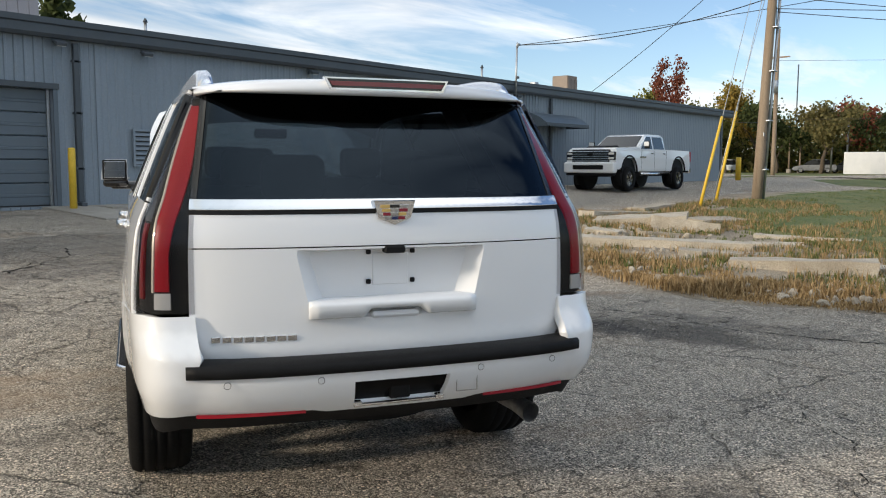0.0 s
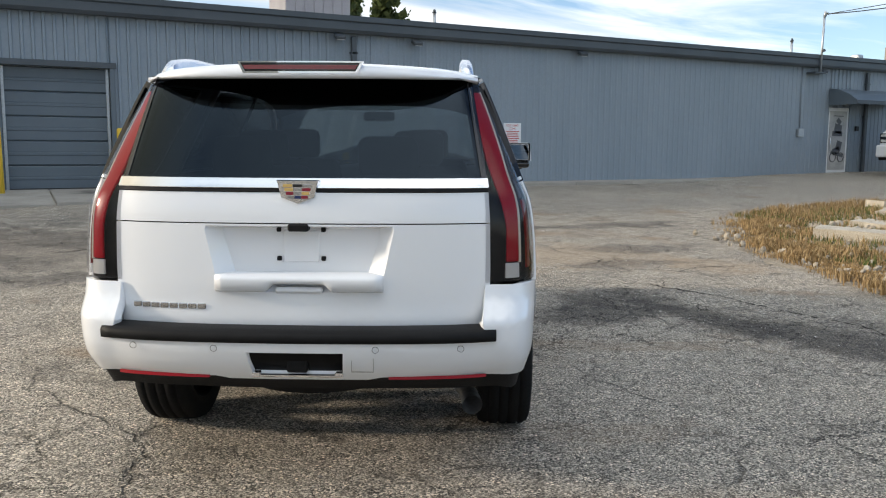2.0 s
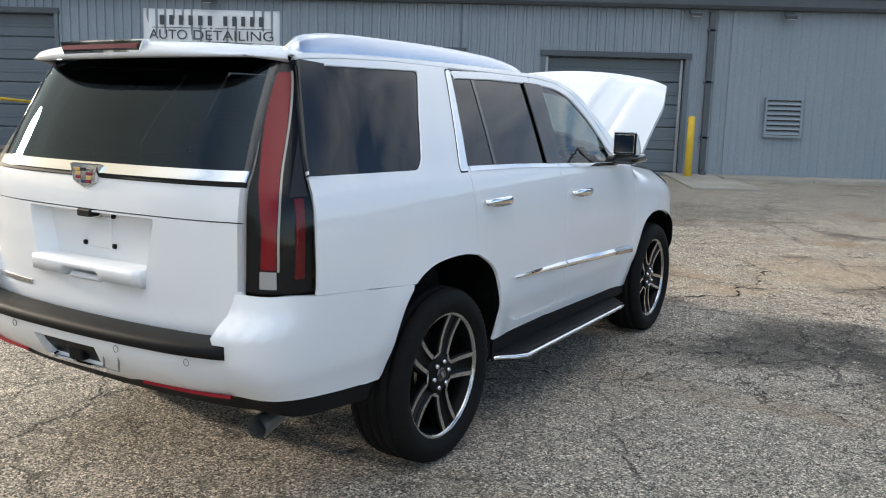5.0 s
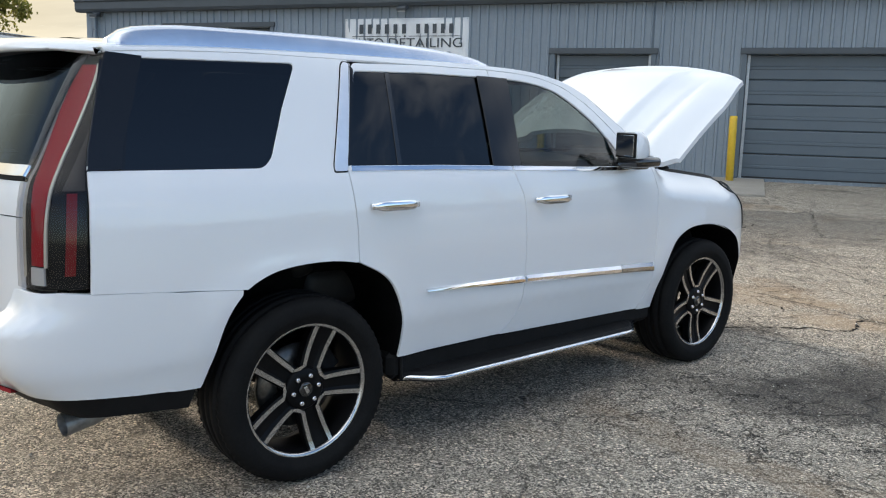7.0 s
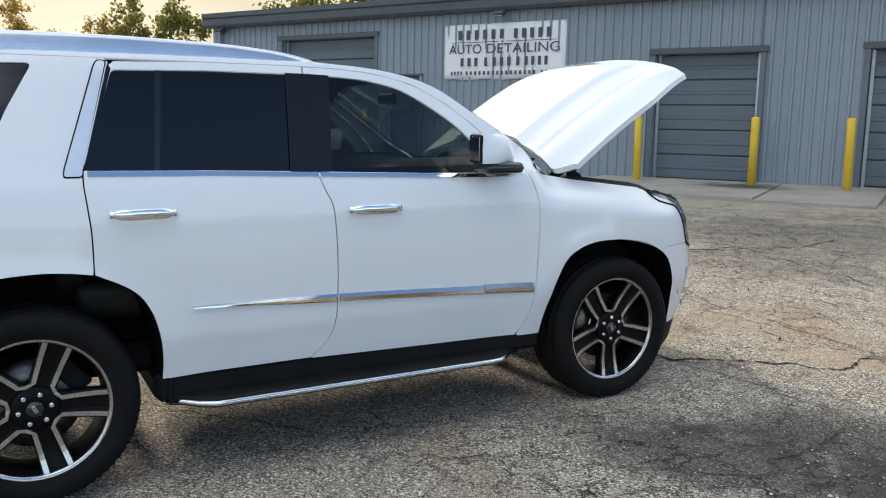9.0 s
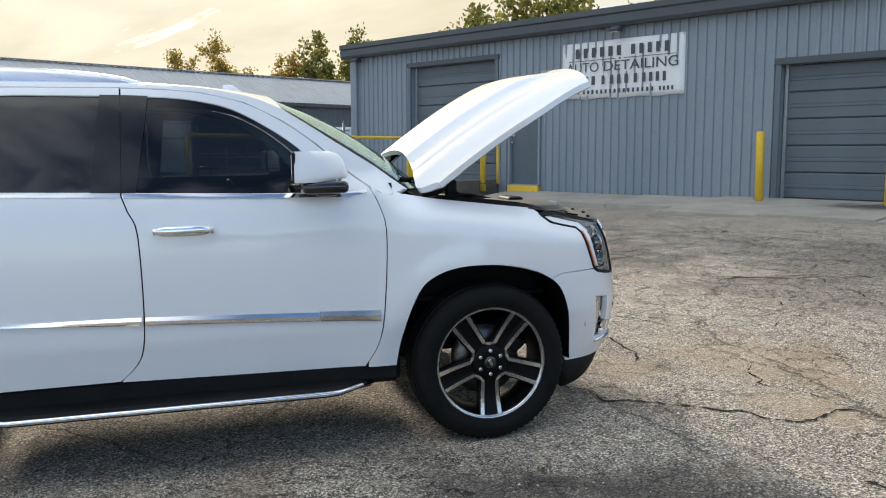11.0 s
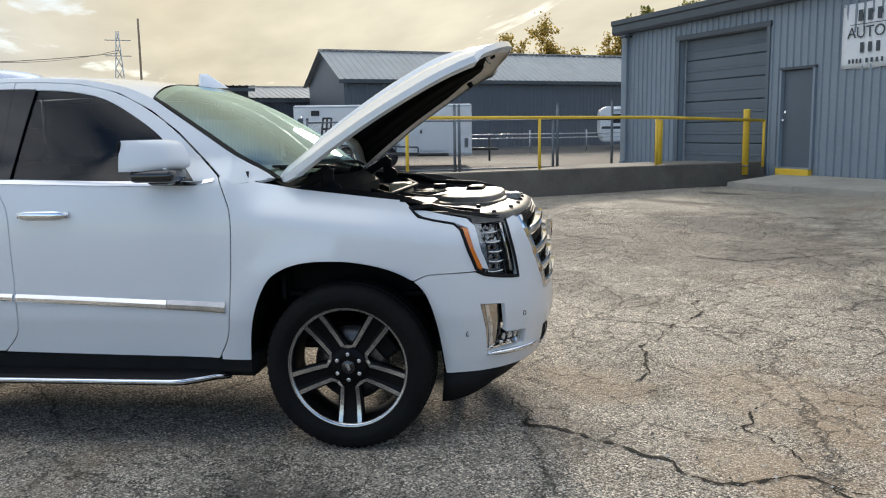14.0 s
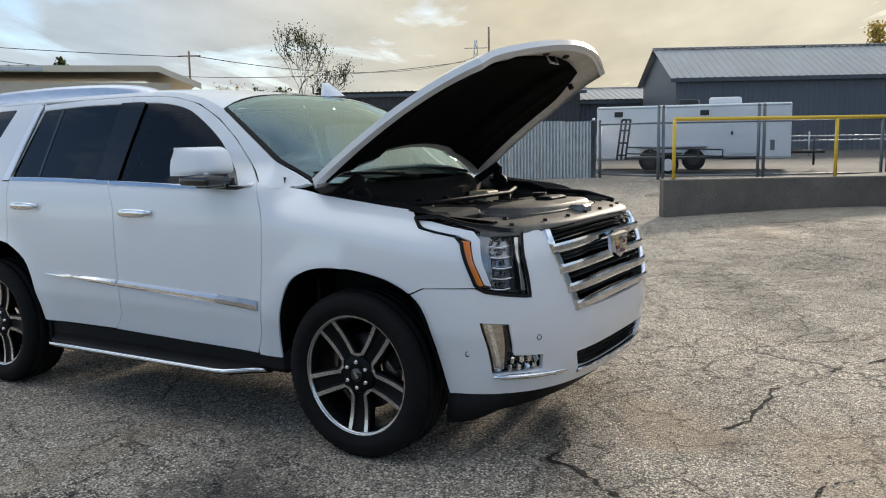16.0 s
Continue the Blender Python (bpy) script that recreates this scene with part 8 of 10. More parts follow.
def cable(name, a, b, sag, r=.012, n=16, label="thin black overhead power cable", cat="cable"):
    pts = []
    for k in range(n + 1):
        t = k / n
        p = Vector(a).lerp(Vector(b), t)
        pts.append((p.x, p.y, p.z - sag * 4 * t * (1 - t)))
    return tagged(part(name, tube_bm(pts, r, 5), M_WIRE), label, cat)


MAST = (25.15, WALL_Y - .36, 5.8)
PT = (28.2, 9.98, 0)
cable("overhead_cable", MAST, (28.2, 10.0, 7.0), .35, .016)
cable("overhead_cable", MAST, (36, -4.0, 9.6), .4)
cable("overhead_cable", (30.6, WALL_Y - .2, 4.55), (28.1, 10.1, 8.9), .15)
for k, (z, dy, dz, sg) in enumerate(((7.3, -22, 4.6, .5), (7.5, -22, 5.4, .6), (7.0, -20, 4.4, .8), (6.6, -24, 5.6, .5), (6.5, -22, 3.6, .4), (8.4, -26, 7.6, .6))):
    cable("overhead_cable", (28.25, 10.0, z), (34 + 2 * k, dy, dz), sg, .013)
cable("overhead_cable", (28.25, 10.0, 7.1), (71.2, 24.4, 9.6), .8)
cable("overhead_cable", (28.25, 10.0, 9.9), (71.2, 24.4, 10.2), .9)
cable("overhead_cable", (71.2, 24.4, 10.2), (85, -40, 10.5), 1.0)
cable("overhead_cable", (71.2, 24.4, 5.4), (75, -20, 5.9), .4)
cable("overhead_cable", (44.9, WALL_Y, 4.0), (71.2, 24.4, 5.4), .2)
# cable loop on the wire
lp = [(30.2 + .28 * math.cos(a), 5.3 + .5 * math.cos(a) * -1.0, 6.30 + .10 * math.sin(a)) for a in np.linspace(0, 2 * math.pi, 25)[:-1]]
tagged(part("cable_loop", tube_bm(lp, .03, 6, closed=True), M_WIRE), "coiled spare cable hung on the wires", "cable")


def guy(name, base, way, label):
    """A steel guy wire with a yellow plastic guard round its foot."""
    g = tagged(empty("guy_wire", pose(*base)), label, "guy wire")
    d = Vector(way).normalized()
    part("wire", tube_bm([(0, 0, -.1), tuple(d * 11)], .010, 6), M_GALV, g)
    part("guard", tube_bm([tuple(d * .02), tuple(d * 2.95)], [.045, .040], 10), M_YELLOW, g, "yellow plastic guard")


guy("guy", (23.1, 10.15, .34), Vector((28.2, 10.1, 10.2)) - Vector((23.1, 10.15, .34)), "steel guy wire with pale yellow guard in the grass")
guy("guy", (25.6, 10.7, .40), Vector((28.2, 10.0, 9.2)) - Vector((25.6, 10.7, .40)), "steel guy wire with bright yellow guard in the grass")
tagged(part("guy_strand", tube_bm([(24.0, 10.2, .3), (28.2, 10.1, 8.0)], .011, 6), M_GALV), "bare steel guy strand beside the pole", "guy wire")

random.seed(21)


def slab(x, y, lx, ly, h, turn, tilt, label):
    b = box_bm((lx, ly, h), (0, 0, 0))
    bmesh.ops.subdivide_edges(b, edges=b.edges[:], cuts=5, use_grid_fill=True)
    for v in b.verts:
        q = v.co
        edge = max(abs(q.x) / (lx / 2), abs(q.y) / (ly / 2))
        v.co += Vector((noise.noise((q.x * 3 + x, q.y * 3, q.z * 4)), noise.noise((q.x * 3, q.y * 3 + y, q.z * 4 + 5)), .5 * noise.noise((q.x * 2 + x, q.y * 2 + y, 8)))) * .05 * edge
    ob = part("concrete_slab", b, M_RUBBLE)
    ob.matrix_basis = pose(x, y, ground_z(x, y) + h * .38, tilt[0], tilt[1], turn)
    return tagged(ob, label, "concrete slab", "broken slabs in the grass")


S1 = "broken pale concrete slab lying in dry grass"
for a in ((17.3, 9.05, 2.0, .8, .28, -68, (3, -4)), (17.15, 7.95, 1.4, .75, .30, -62, (-5, 7)), (13.6, 6.9, 3.2, .45, .22, -66, (2, 1)), (12.15, 4.0, 1.9, .42, .24, -78, (1, -2)), (13.3, 5.5, 1.5, .5, .12, -60, (0, 3)), (14.9, 8.6, 1.1, .7, .16, 20, (4, 2)), (15.5, 7.6, 1.0, .5, .14, -40, (-3, 4)), (19.0, 10.5, 2.4, .5, .16, -12, (0, 2)), (21.3, 10.75, 2.2, .5, .16, 4, (0, -1)), (17.2, 5.2, 2.4, .5, .10, -70, (0, 2)), (15.2, 5.9, 2.0, .35, .10, -66, (2, 0)), (19.8, 8.3, 1.3, .8, .12, -30, (3, 0)), (13.0, 3.0, 1.2, .5, .12, -80, (0, 0))):
    slab(*a, S1)


def stones():
    """Rubble and gravel in the bare strip, as one heap."""
    b = bmesh.new()
    for k in range(420):
        if k < 120:
            x, y = random.gauss(14.4, .9), random.gauss(8.4, .55)
        elif k < 200:
            x, y = random.gauss(12.6, .7), random.gauss(6.2, .5)
        else:
            t = random.random()
            x, y = 9.5 + 6 * random.random() ** 1.5, 2.5 + 7 * t
            x += .35 * max(0, y - 4)
        s = random.uniform(.02, .09) * (1.6 if k < 120 else 1)
        m = Matrix.Translation((x, y, ground_z(x, y) + .03 + s * .2)) @ Euler((random.uniform(0, 3), random.uniform(0, 3), random.uniform(0, 3))).to_matrix().to_4x4() @ Matrix.Diagonal((s * 1.6, s * 1.1, s * .8, 1))
        bmesh.ops.create_icosphere(b, subdivisions=1, radius=.6, matrix=m)
    for v in b.verts:
        v.co += Vector((noise.noise(v.co * 9), noise.noise(v.co * 9 + Vector((3, 1, 2))), noise.noise(v.co * 9 + Vector((7, 7, 7))))) * .018
    return tagged(part("rubble", b, M_RUBBLE), "scattered stones and broken concrete rubble", "rubble", kind="stuff")


stones()


def grass_material(name, lo, hi):
    m = bpy.data.materials.new(name)
    m.use_nodes = True
    n, l = m.node_tree.nodes, m.node_tree.links
    b = n["Principled BSDF"]
    g = n.new("ShaderNodeNewGeometry")
    r = n.new("ShaderNodeValToRGB"); r.color_ramp.elements[0].color = rgb(lo); r.color_ramp.elements[1].color = rgb(hi)
    l.new(g.outputs["Random Per Island"], r.inputs[0]); l.new(r.outputs[0], b.inputs["Base Color"])
    b.inputs["Roughness"].default_value = .8
    b.inputs["Specular IOR Level"].default_value = .2
    return m


def blades(name, count, where, height, mat, label, cat, width=.008, tuft=7):
    v, f = [], []
    while count > 0:
        x, y, k = where()
        z = ground_z(x, y) + .02
        for _ in range(tuft):
            a, lean, h = random.uniform(0, 6.28), random.uniform(.05, .75), height * k * random.uniform(.4, 1.2)
            px, py = x + random.gauss(0, .05), y + random.gauss(0, .05)
            dx, dy = math.cos(a), math.sin(a)
            wx, wy = -dy * width, dx * width
            i = len(v)
            v += [(px - wx, py - wy, z), (px + wx, py + wy, z), (px + dx * h * lean * .4 + wx * .7, py + dy * h * lean * .4 + wy * .7, z + h * .6), (px + dx * h * lean * .4 - wx * .7, py + dy * h * lean * .4 - wy * .7, z + h * .6), (px + dx * h * lean, py + dy * h * lean, z + h)]
            f += [(i, i + 1, i + 2, i + 3), (i + 3, i + 2, i + 4)]
        count -= 1
    return tagged(link_mesh(name, v, f, mat), label, cat, kind="stuff")


M_GRIT = grass_material("pale_and_grey_grit", (.10, .09, .08), (.75, .70, .62))
M_DRY = grass_material("dead_straw_grass", (.20, .125, .055), (.46, .33, .17))
M_GREEN = grass_material("green_weed_grass", (.05, .075, .018), (.17, .18, .06))


def edge_strip():
    t = random.random()
    pts = [(9.5, 2.6), (9.2, 4.2), (10.0, 5.7), (10.9, 7.3), (12.0, 8.9), (13.4, 10.1), (15.8, 11.0), (18.6, 11.0)]
    s = t * (len(pts) - 1); i = min(int(s), len(pts) - 2); u = s - i
    x = pts[i][0] + (pts[i + 1][0] - pts[i][0]) * u + abs(random.gauss(.1, .75)); y = pts[i][1] + (pts[i + 1][1] - pts[i][1]) * u - random.gauss(.1, .35)
    k = .35 + 1.0 * step(.40, .62, .5 + .5 * noise.noise((x * .9, y * .9, 3)))
    return x, y, k


def field():
    while True:
        x, y = random.uniform(10.5, 27), random.uniform(1.0, 10.8)
        if x > 10.3 + max(0, y - 5.5) * .65 and .5 + .5 * noise.noise((x * .55, y * .55, 6)) > .42:
            return x, y, .7 + .5 * random.random()


blades("dry_grass", 5200, edge_strip, .10, M_DRY, "dead straw-coloured grass along the asphalt edge", "grass")
blades("dry_grass", 3200, field, .15, M_DRY, "patches of dead straw grass between slabs", "grass")
blades("green_grass", 4200, field, .12, M_GREEN, "green weeds and short grass between slabs", "grass")
blades("green_grass", 2600, lambda: (random.uniform(15, 46), random.uniform(-2, 10.4), .6 + random.random() * .4), .11, M_GREEN, "short green lawn blades", "grass", .016)


# ---- long cracks and loose grit on the asphalt ----
M_CRACK = surface("dark_open_crack", (.012, .011, .010), (.030, .027, .023), 8, .95, bump=.6, bscale=60, fine=.3, spec=.1)


def yard_z(x, y):
    w = 0.012 * noise.noise((x * 0.8, y * 0.8, 0)) + 0.02 * noise.noise((x * 0.22, y * 0.22, 4))
    return ground_z(x, y) + w * step(5.5, 8.5, math.hypot(x - 4, y - 5))


def long_crack(points, width, seed):
    """A ragged open crack that wanders along a line, wider and narrower."""
    vs, fs = [], []
    for i in range(len(points) - 1):
        a, b_ = Vector(points[i]), Vector(points[i + 1])
        k = max(4, int((b_ - a).length / .022))
        d = (b_ - a).normalized()
        side = Vector((-d.y, d.x))
        for j in range(k + (i == len(points) - 2)):
            p = a.lerp(b_, j / k)
            p = p + side * (.11 * noise.noise((p.x * 2.2, p.y * 2.2, seed)) + .06 * noise.noise((p.x * 7, p.y * 7, seed + 4)) + .022 * noise.noise((p.x * 24, p.y * 24, seed + 2)))
            w = width * .5 * max(.03, .42 + 1.0 * noise.noise((p.x * 3.1, p.y * 3.1, seed + 9)) + .9 * noise.noise((p.x * 16, p.y * 16, seed)))
            for s_ in (-1, 1):
                q = p + side * w * s_ * (1 + .9 * noise.noise((p.x * 37, p.y * 37, seed + s_)))
                vs.append((q.x, q.y, yard_z(q.x, q.y) + .004))
    fs = [(2 * i, 2 * i + 1, 2 * i + 3, 2 * i + 2) for i in range(len(vs) // 2 - 1)]
    return tagged(link_mesh("asphalt_crack", vs, fs, M_CRACK), "long dark ragged crack in the old asphalt", "crack", kind="structure")


for k, (w, line) in enumerate((
        (.030, [(5.12, 6.80), (5.55, 6.66), (5.82, 6.82), (6.07, 6.97), (6.45, 7.08), (6.85, 7.6), (7.2, 8.3)]),
        (.022, [(1.9, 10.5), (2.65, 10.6), (2.72, 11.2), (2.98, 12.2)]),
        (.014, [(2.5, 11.8), (2.86, 11.95), (3.03, 12.35)]),
        (.018, [(4.46, 9.37), (4.74, 9.36), (5.1, 9.57), (5.24, 9.98), (5.04, 10.35)]),
        (.040, [(7.03, 6.46), (7.49, 6.2), (7.72, 5.68), (7.75, 4.65), (7.84, 3.89), (7.64, 3.14), (7.9, 2.0)]),
        (.012, [(3.6, 1.2), (4.0, .9), (4.2, 1.3), (4.7, 1.4), (5.4, 1.9)]),
        (.012, [(1.0, 1.6), (1.5, 1.3), (1.9, 1.5), (2.3, 1.1), (2.9, 1.2)]),
        (.014, [(-1.5, 6.0), (-.6, 6.4), (.1, 6.2), (.9, 6.9)]),
        (.016, [(8.2, 9.6), (7.3, 10.0), (6.6, 9.7), (5.9, 10.3), (5.0, 11.2)]),
        (.012, [(6.4, 3.6), (6.9, 4.1), (6.8, 4.7), (7.3, 5.2)]))):
    long_crack(line, w, 3.0 + k)


rnd_crack = random.Random(77)
for k in range(26):
    if k < 18:
        x, y = rnd_crack.uniform(-4.3, 6.5), rnd_crack.uniform(7.6, 15.2)
    else:
        x, y = rnd_crack.uniform(6.8, 10.5), rnd_crack.uniform(5.5, 10.5)
    heading = rnd_crack.choice((.1, .35, .6, 2.9, -.2)) + rnd_crack.gauss(0, .25)
    line = [(x, y)]
    for q in range(rnd_crack.randint(2, 6)):
        heading += rnd_crack.gauss(0, .45)
        step_ = rnd_crack.uniform(.3, .75)
        x, y = x + math.cos(heading) * step_, y + math.sin(heading) * step_
        line.append((x, y))
    long_crack(line, rnd_crack.uniform(.012, .026), 20.0 + k)
for k, (w, line) in enumerate((
        (0.026, [(-0.7, 13.5), (0.2, 13.4), (1.4, 13.3), (1.9, 13.5), (2.5, 13.4), (2.8, 13.5)]),
        (0.026, [(2.0, 11.4), (2.5, 11.6), (2.6, 11.9), (3.0, 12.2), (2.9, 12.9)]),
        (0.030, [(2.7, 13.7), (2.5, 14.4), (2.3, 14.9)]),
        (0.030, [(1.8, 10.5), (2.2, 10.5), (2.6, 10.6), (2.7, 11.2)]),
        (0.018, [(-3.0, 10.3), (-3.0, 10.9), (-2.2, 11.0), (-1.8, 11.4), (-2.8, 12.1)]),
        (0.020, [(-1.7, 10.3), (-0.6, 10.3), (0.5, 10.1)]),
        (0.030, [(4.0, 10.7), (4.5, 10.8), (5.1, 11.3), (5.5, 11.5), (5.8, 12.3)]))):
    long_crack(line, w, 60.0 + k)


def grit():
    rnd = random.Random(31)
    vs, fs = [], []
    for k in range(5200):
        x, y = rnd.uniform(-1.5, 9.4), rnd.uniform(-.6, 12.5)
        if k % 3 == 0:
            c = rnd.choice(((6.5, 7.4), (7.6, 4.6), (5.5, 8.2), (8.2, 7.5)))
            x, y = rnd.gauss(c[0], .8), rnd.gauss(c[1], .8)
        if k % 5 == 0:
            x, y = rnd.gauss(7.4, .9), rnd.gauss(6.2, 1.4)
        s = rnd.uniform(.0025, .007) * (1.7 if rnd.random() < .06 else 1)
        z = yard_z(x, y) + s * .5
        a = rnd.uniform(0, 3.1); c_, s_ = math.cos(a) * s, math.sin(a) * s
        i = len(vs)
        vs += [(x + c_ * 1.4, y + s_ * 1.4, z), (x - s_, y + c_, z), (x - c_ * 1.2, y - s_ * 1.2, z), (x + s_, y - c_, z), (x, y, z + s * .8), (x, y, z - s)]
        fs += [(i, i + 1, i + 4), (i + 1, i + 2, i + 4), (i + 2, i + 3, i + 4), (i + 3, i, i + 4)]
    return tagged(link_mesh("loose_grit", vs, fs, M_GRIT), "loose pale grit scattered over the asphalt", "grit", kind="stuff")


grit()


# ---- trees ----
def leaf_material(name, lo, hi):
    m = grass_material(name, lo, hi)
    b = m.node_tree.nodes["Principled BSDF"]
    b.inputs["Roughness"].default_value = .65
    # light also shines through the thin leaves
    n, l = m.node_tree.nodes, m.node_tree.links
    tl, mx = n.new("ShaderNodeBsdfTranslucent"), n.new("ShaderNodeMixShader")
    ramp = [q for q in n if q.type == "VALTORGB"][0]
    l.new(ramp.outputs[0], tl.inputs[0]); mx.inputs[0].default_value = .5
    l.new(b.outputs[0], mx.inputs[1]); l.new(tl.outputs[0], mx.inputs[2])
    l.new(mx.outputs[0], n["Material Output"].inputs[0])
    return m


M_LEAF = leaf_material("olive_green_leaves", (.085, .10, .025), (.30, .27, .07))
M_LEAFYEL = leaf_material("yellowing_autumn_leaves", (.19, .16, .04), (.52, .36, .09))
M_LEAFRED = leaf_material("red_autumn_leaves", (.13, .040, .028), (.34, .12, .07))
M_LEAFOLD = leaf_material("faded_olive_leaves", (.10, .095, .035), (.26, .22, .09))
M_LEAFDARK = leaf_material("dark_green_leaves", (.03, .045, .016), (.10, .12, .04))


def tree(x, y, z, h, spread, mat, seed, label, leaf=.22, count=900, trunk_r=.16, bare=0.0, low=.25, name="tree", forks=4, twig=.012, rise=0.0):
    """Tapered trunk, forked limbs, and a ragged crown of small leaves clumped at the limb ends."""
    rnd = random.Random(seed)
    t = tagged(empty(name, pose(x, y, z)), label, "tree")
    b = bmesh.new()
    ends = []

    def limb(p, d, length, r, depth):
        pts, rs = [p], [r]
        for k in range(4):
            d = (d + Vector((rnd.gauss(0, .16), rnd.gauss(0, .16), rnd.gauss(.03, .10)))).normalized()
            p = p + d * length / 4
            pts.append(p); rs.append(max(twig, r * (1 - .16 * (k + 1))))
        tube_bm(pts, rs, 6 if depth < 2 else 4, b, caps=False)
        ends.append((p, depth)); ends.append((pts[2], depth))
        if depth < forks:
            for _ in range(3 if depth < 2 else 2):
                a = rnd.uniform(0, 6.28)
                nd = (d + Vector((math.cos(a), math.sin(a), rnd.uniform(-.05, .5) + rise)) * rnd.uniform(.5, .95)).normalized()
                limb(pts[rnd.choice((2, 3, 4))], nd, length * rnd.uniform(.58, .8), rs[-1] * .75, depth + 1)
    limb(Vector((0, 0, -.3)), Vector((0, 0, 1)), h * .42, trunk_r, 0)
    # fit the skeleton to height and spread
    hi = max(p.z for p, _ in ends); wi = max(math.hypot(p.x, p.y) for p, _ in ends)
    sx, sz = spread / wi, h * .94 / hi
    for v in b.verts:
        k = step(0, h * low, v.co.z)
        v.co = Vector((v.co.x * (1 + (sx - 1) * k), v.co.y * (1 + (sx - 1) * k), v.co.z * sz))
    part("trunk", b, M_BARK, t)
    tips = [Vector((p.x * sx, p.y * sx, p.z * sz)) for p, d in ends if d >= 2 and p.z * sz > h * low]
    vs, fs = [], []
    n = int(count * (1 - bare))
    for k in range(n):
        c = rnd.choice(tips)
        p = c + Vector((rnd.gauss(0, 1), rnd.gauss(0, 1), rnd.gauss(0, .8))) * spread * .10
        a = Euler((rnd.uniform(0, 6.3), rnd.uniform(0, 6.3), rnd.uniform(0, 6.3))).to_matrix()
        s = leaf * rnd.uniform(.5, 1.25)
        i = len(vs)
        for q in ((-.5, -.1, 0), (-.1, -.5, .08), (.55, 0, 0), (.1, .5, .08)):
            vs.append(tuple(p + a @ (Vector(q) * s)))
        fs.append((i, i + 1, i + 2, i + 3))
    cr = link_mesh("crown", vs, fs, mat, t)
    return t


tree(68.1, 32.1, .8, 10.2, 2.6, M_LEAFRED, 5, "red-leaved autumn maple behind the workshop", .22, 2600, .2, low=.35)
rn = random.Random(8)
k = 0
for row, (d0, hh) in enumerate(((104, 8.4), (112, 10.4))):
    for i in range(17):
        bear = -.5 + .058 * i + rn.uniform(-.015, .015)
        d = d0 + rn.uniform(-4, 4)
        xx, yy = d * math.cos(bear) * 1.0, d * math.sin(bear) + 2
        mat = M_LEAFRED if (row == 1 and i in (13,)) else rn.choice([M_LEAF, M_LEAF, M_LEAFOLD, M_LEAFDARK, M_LEAF, M_LEAFOLD, M_LEAFYEL])
        lab = {"red_autumn_leaves": "far red autumn tree in the wood edge", "olive_green_leaves": "far olive-green tree in the wood edge", "yellowing_autumn_leaves": "far yellowing tree in the wood edge", "faded_olive_leaves": "far faded olive tree in the wood edge", "dark_green_leaves": "far dark green tree in the wood edge"}[mat.name]
        tagged(tree(xx, yy, .9, hh * rn.uniform(.82, 1.12), 5.0, mat, 40 + k, lab, .36, 3600, .22, low=.02), group="wood edge across the road")
        k += 1
# undergrowth that closes the wood
def thicket(name, pts, depth, h, mats, count, seed, label):
    rnd = random.Random(seed)
    vs, fs, mi = [], [], []
    for q in range(count):
        s = rnd.random() * (len(pts) - 1); i = min(int(s), len(pts) - 2); u = s - i
        x = pts[i][0] + (pts[i + 1][0] - pts[i][0]) * u; y = pts[i][1] + (pts[i + 1][1] - pts[i][1]) * u
        top = h * (.7 + .5 * noise.noise((x * .12, y * .12, seed)))
        z = .4 + rnd.random() ** 1.2 * top
        x += rnd.uniform(0, depth); s2 = rnd.uniform(.28, .70)
        a = Euler((rnd.uniform(0, 6.3), rnd.uniform(0, 6.3), rnd.uniform(0, 6.3))).to_matrix()
        k = len(vs)
        for c in ((-.5, -.2, 0), (-.1, -.5, .1), (.5, 0, 0), (0, .5, .1)):
            vs.append(tuple(Vector((x, y, z)) + a @ (Vector(c) * s2)))
        fs.append((k, k + 1, k + 2, k + 3)); mi.append(rnd.randrange(len(mats)))
    ob = link_mesh(name, vs, fs, mats)
    ob.data.polygons.foreach_set("material_index", mi)
    return tagged(ob, label, "woodland", kind="stuff")


thicket("far_woods", [(96, -40), (112, -10), (112, 25), (104, 45), (96, 60)], 12, 8.2, [M_LEAF, M_LEAFDARK, M_LEAFOLD], 46000, 3, "dense far woodland undergrowth in autumn colour")
# behind the hall and beyond the sheds
tree(24.8, 55.1, 0, 13.3, 3.0, M_LEAFDARK, 77, "dark conifer behind the workshop roof", .5, 2200, .2, low=.15)
tree(18.8, 41.5, 0, 10.2, 1.7, M_LEAFDARK, 78, "small dark conifer showing over the roof", .32, 1800, .15, low=.3)
tree(-60.5, 43.5, .5, 12.3, 3.2, M_LEAFYEL, 80, "tall thin tree with sparse yellow leaves", .24, 5200, .18, low=.3, forks=5, twig=.02)
tree(-62.5, 40.2, .5, 10.6, 3.0, M_LEAFYEL, 81, "thin tree with sparse yellow leaves", .24, 3000, .15, low=.3, forks=5, twig=.02)
tree(-58.0, 47.8, .5, 10.8, 2.6, M_LEAFYEL, 79, "thin tree with sparse olive leaves", .24, 3200, .15, low=.3, forks=5, twig=.02)
tree(-56.0, 50.5, .5, 11.9, 3.2, M_LEAF, 82, "leafy green tree behind the workshop", .32, 2000, .2, low=.2)
tree(-36.0, 52.0, .5, 12.6, 4.2, M_LEAF, 83, "broad olive-green tree behind the workshop", .34, 3200, .24, low=.1)
tree(-26.0, 46.0, .5, 11.0, 5.0, M_LEAF, 84, "broad olive-green tree behind the workshop", .34, 3200, .24, low=.1)
tree(-17.0, 47.0, .5, 10.5, 5.0, M_LEAFYEL, 85, "yellow-green tree behind the workshop roof", .34, 2600, .24, low=.1)
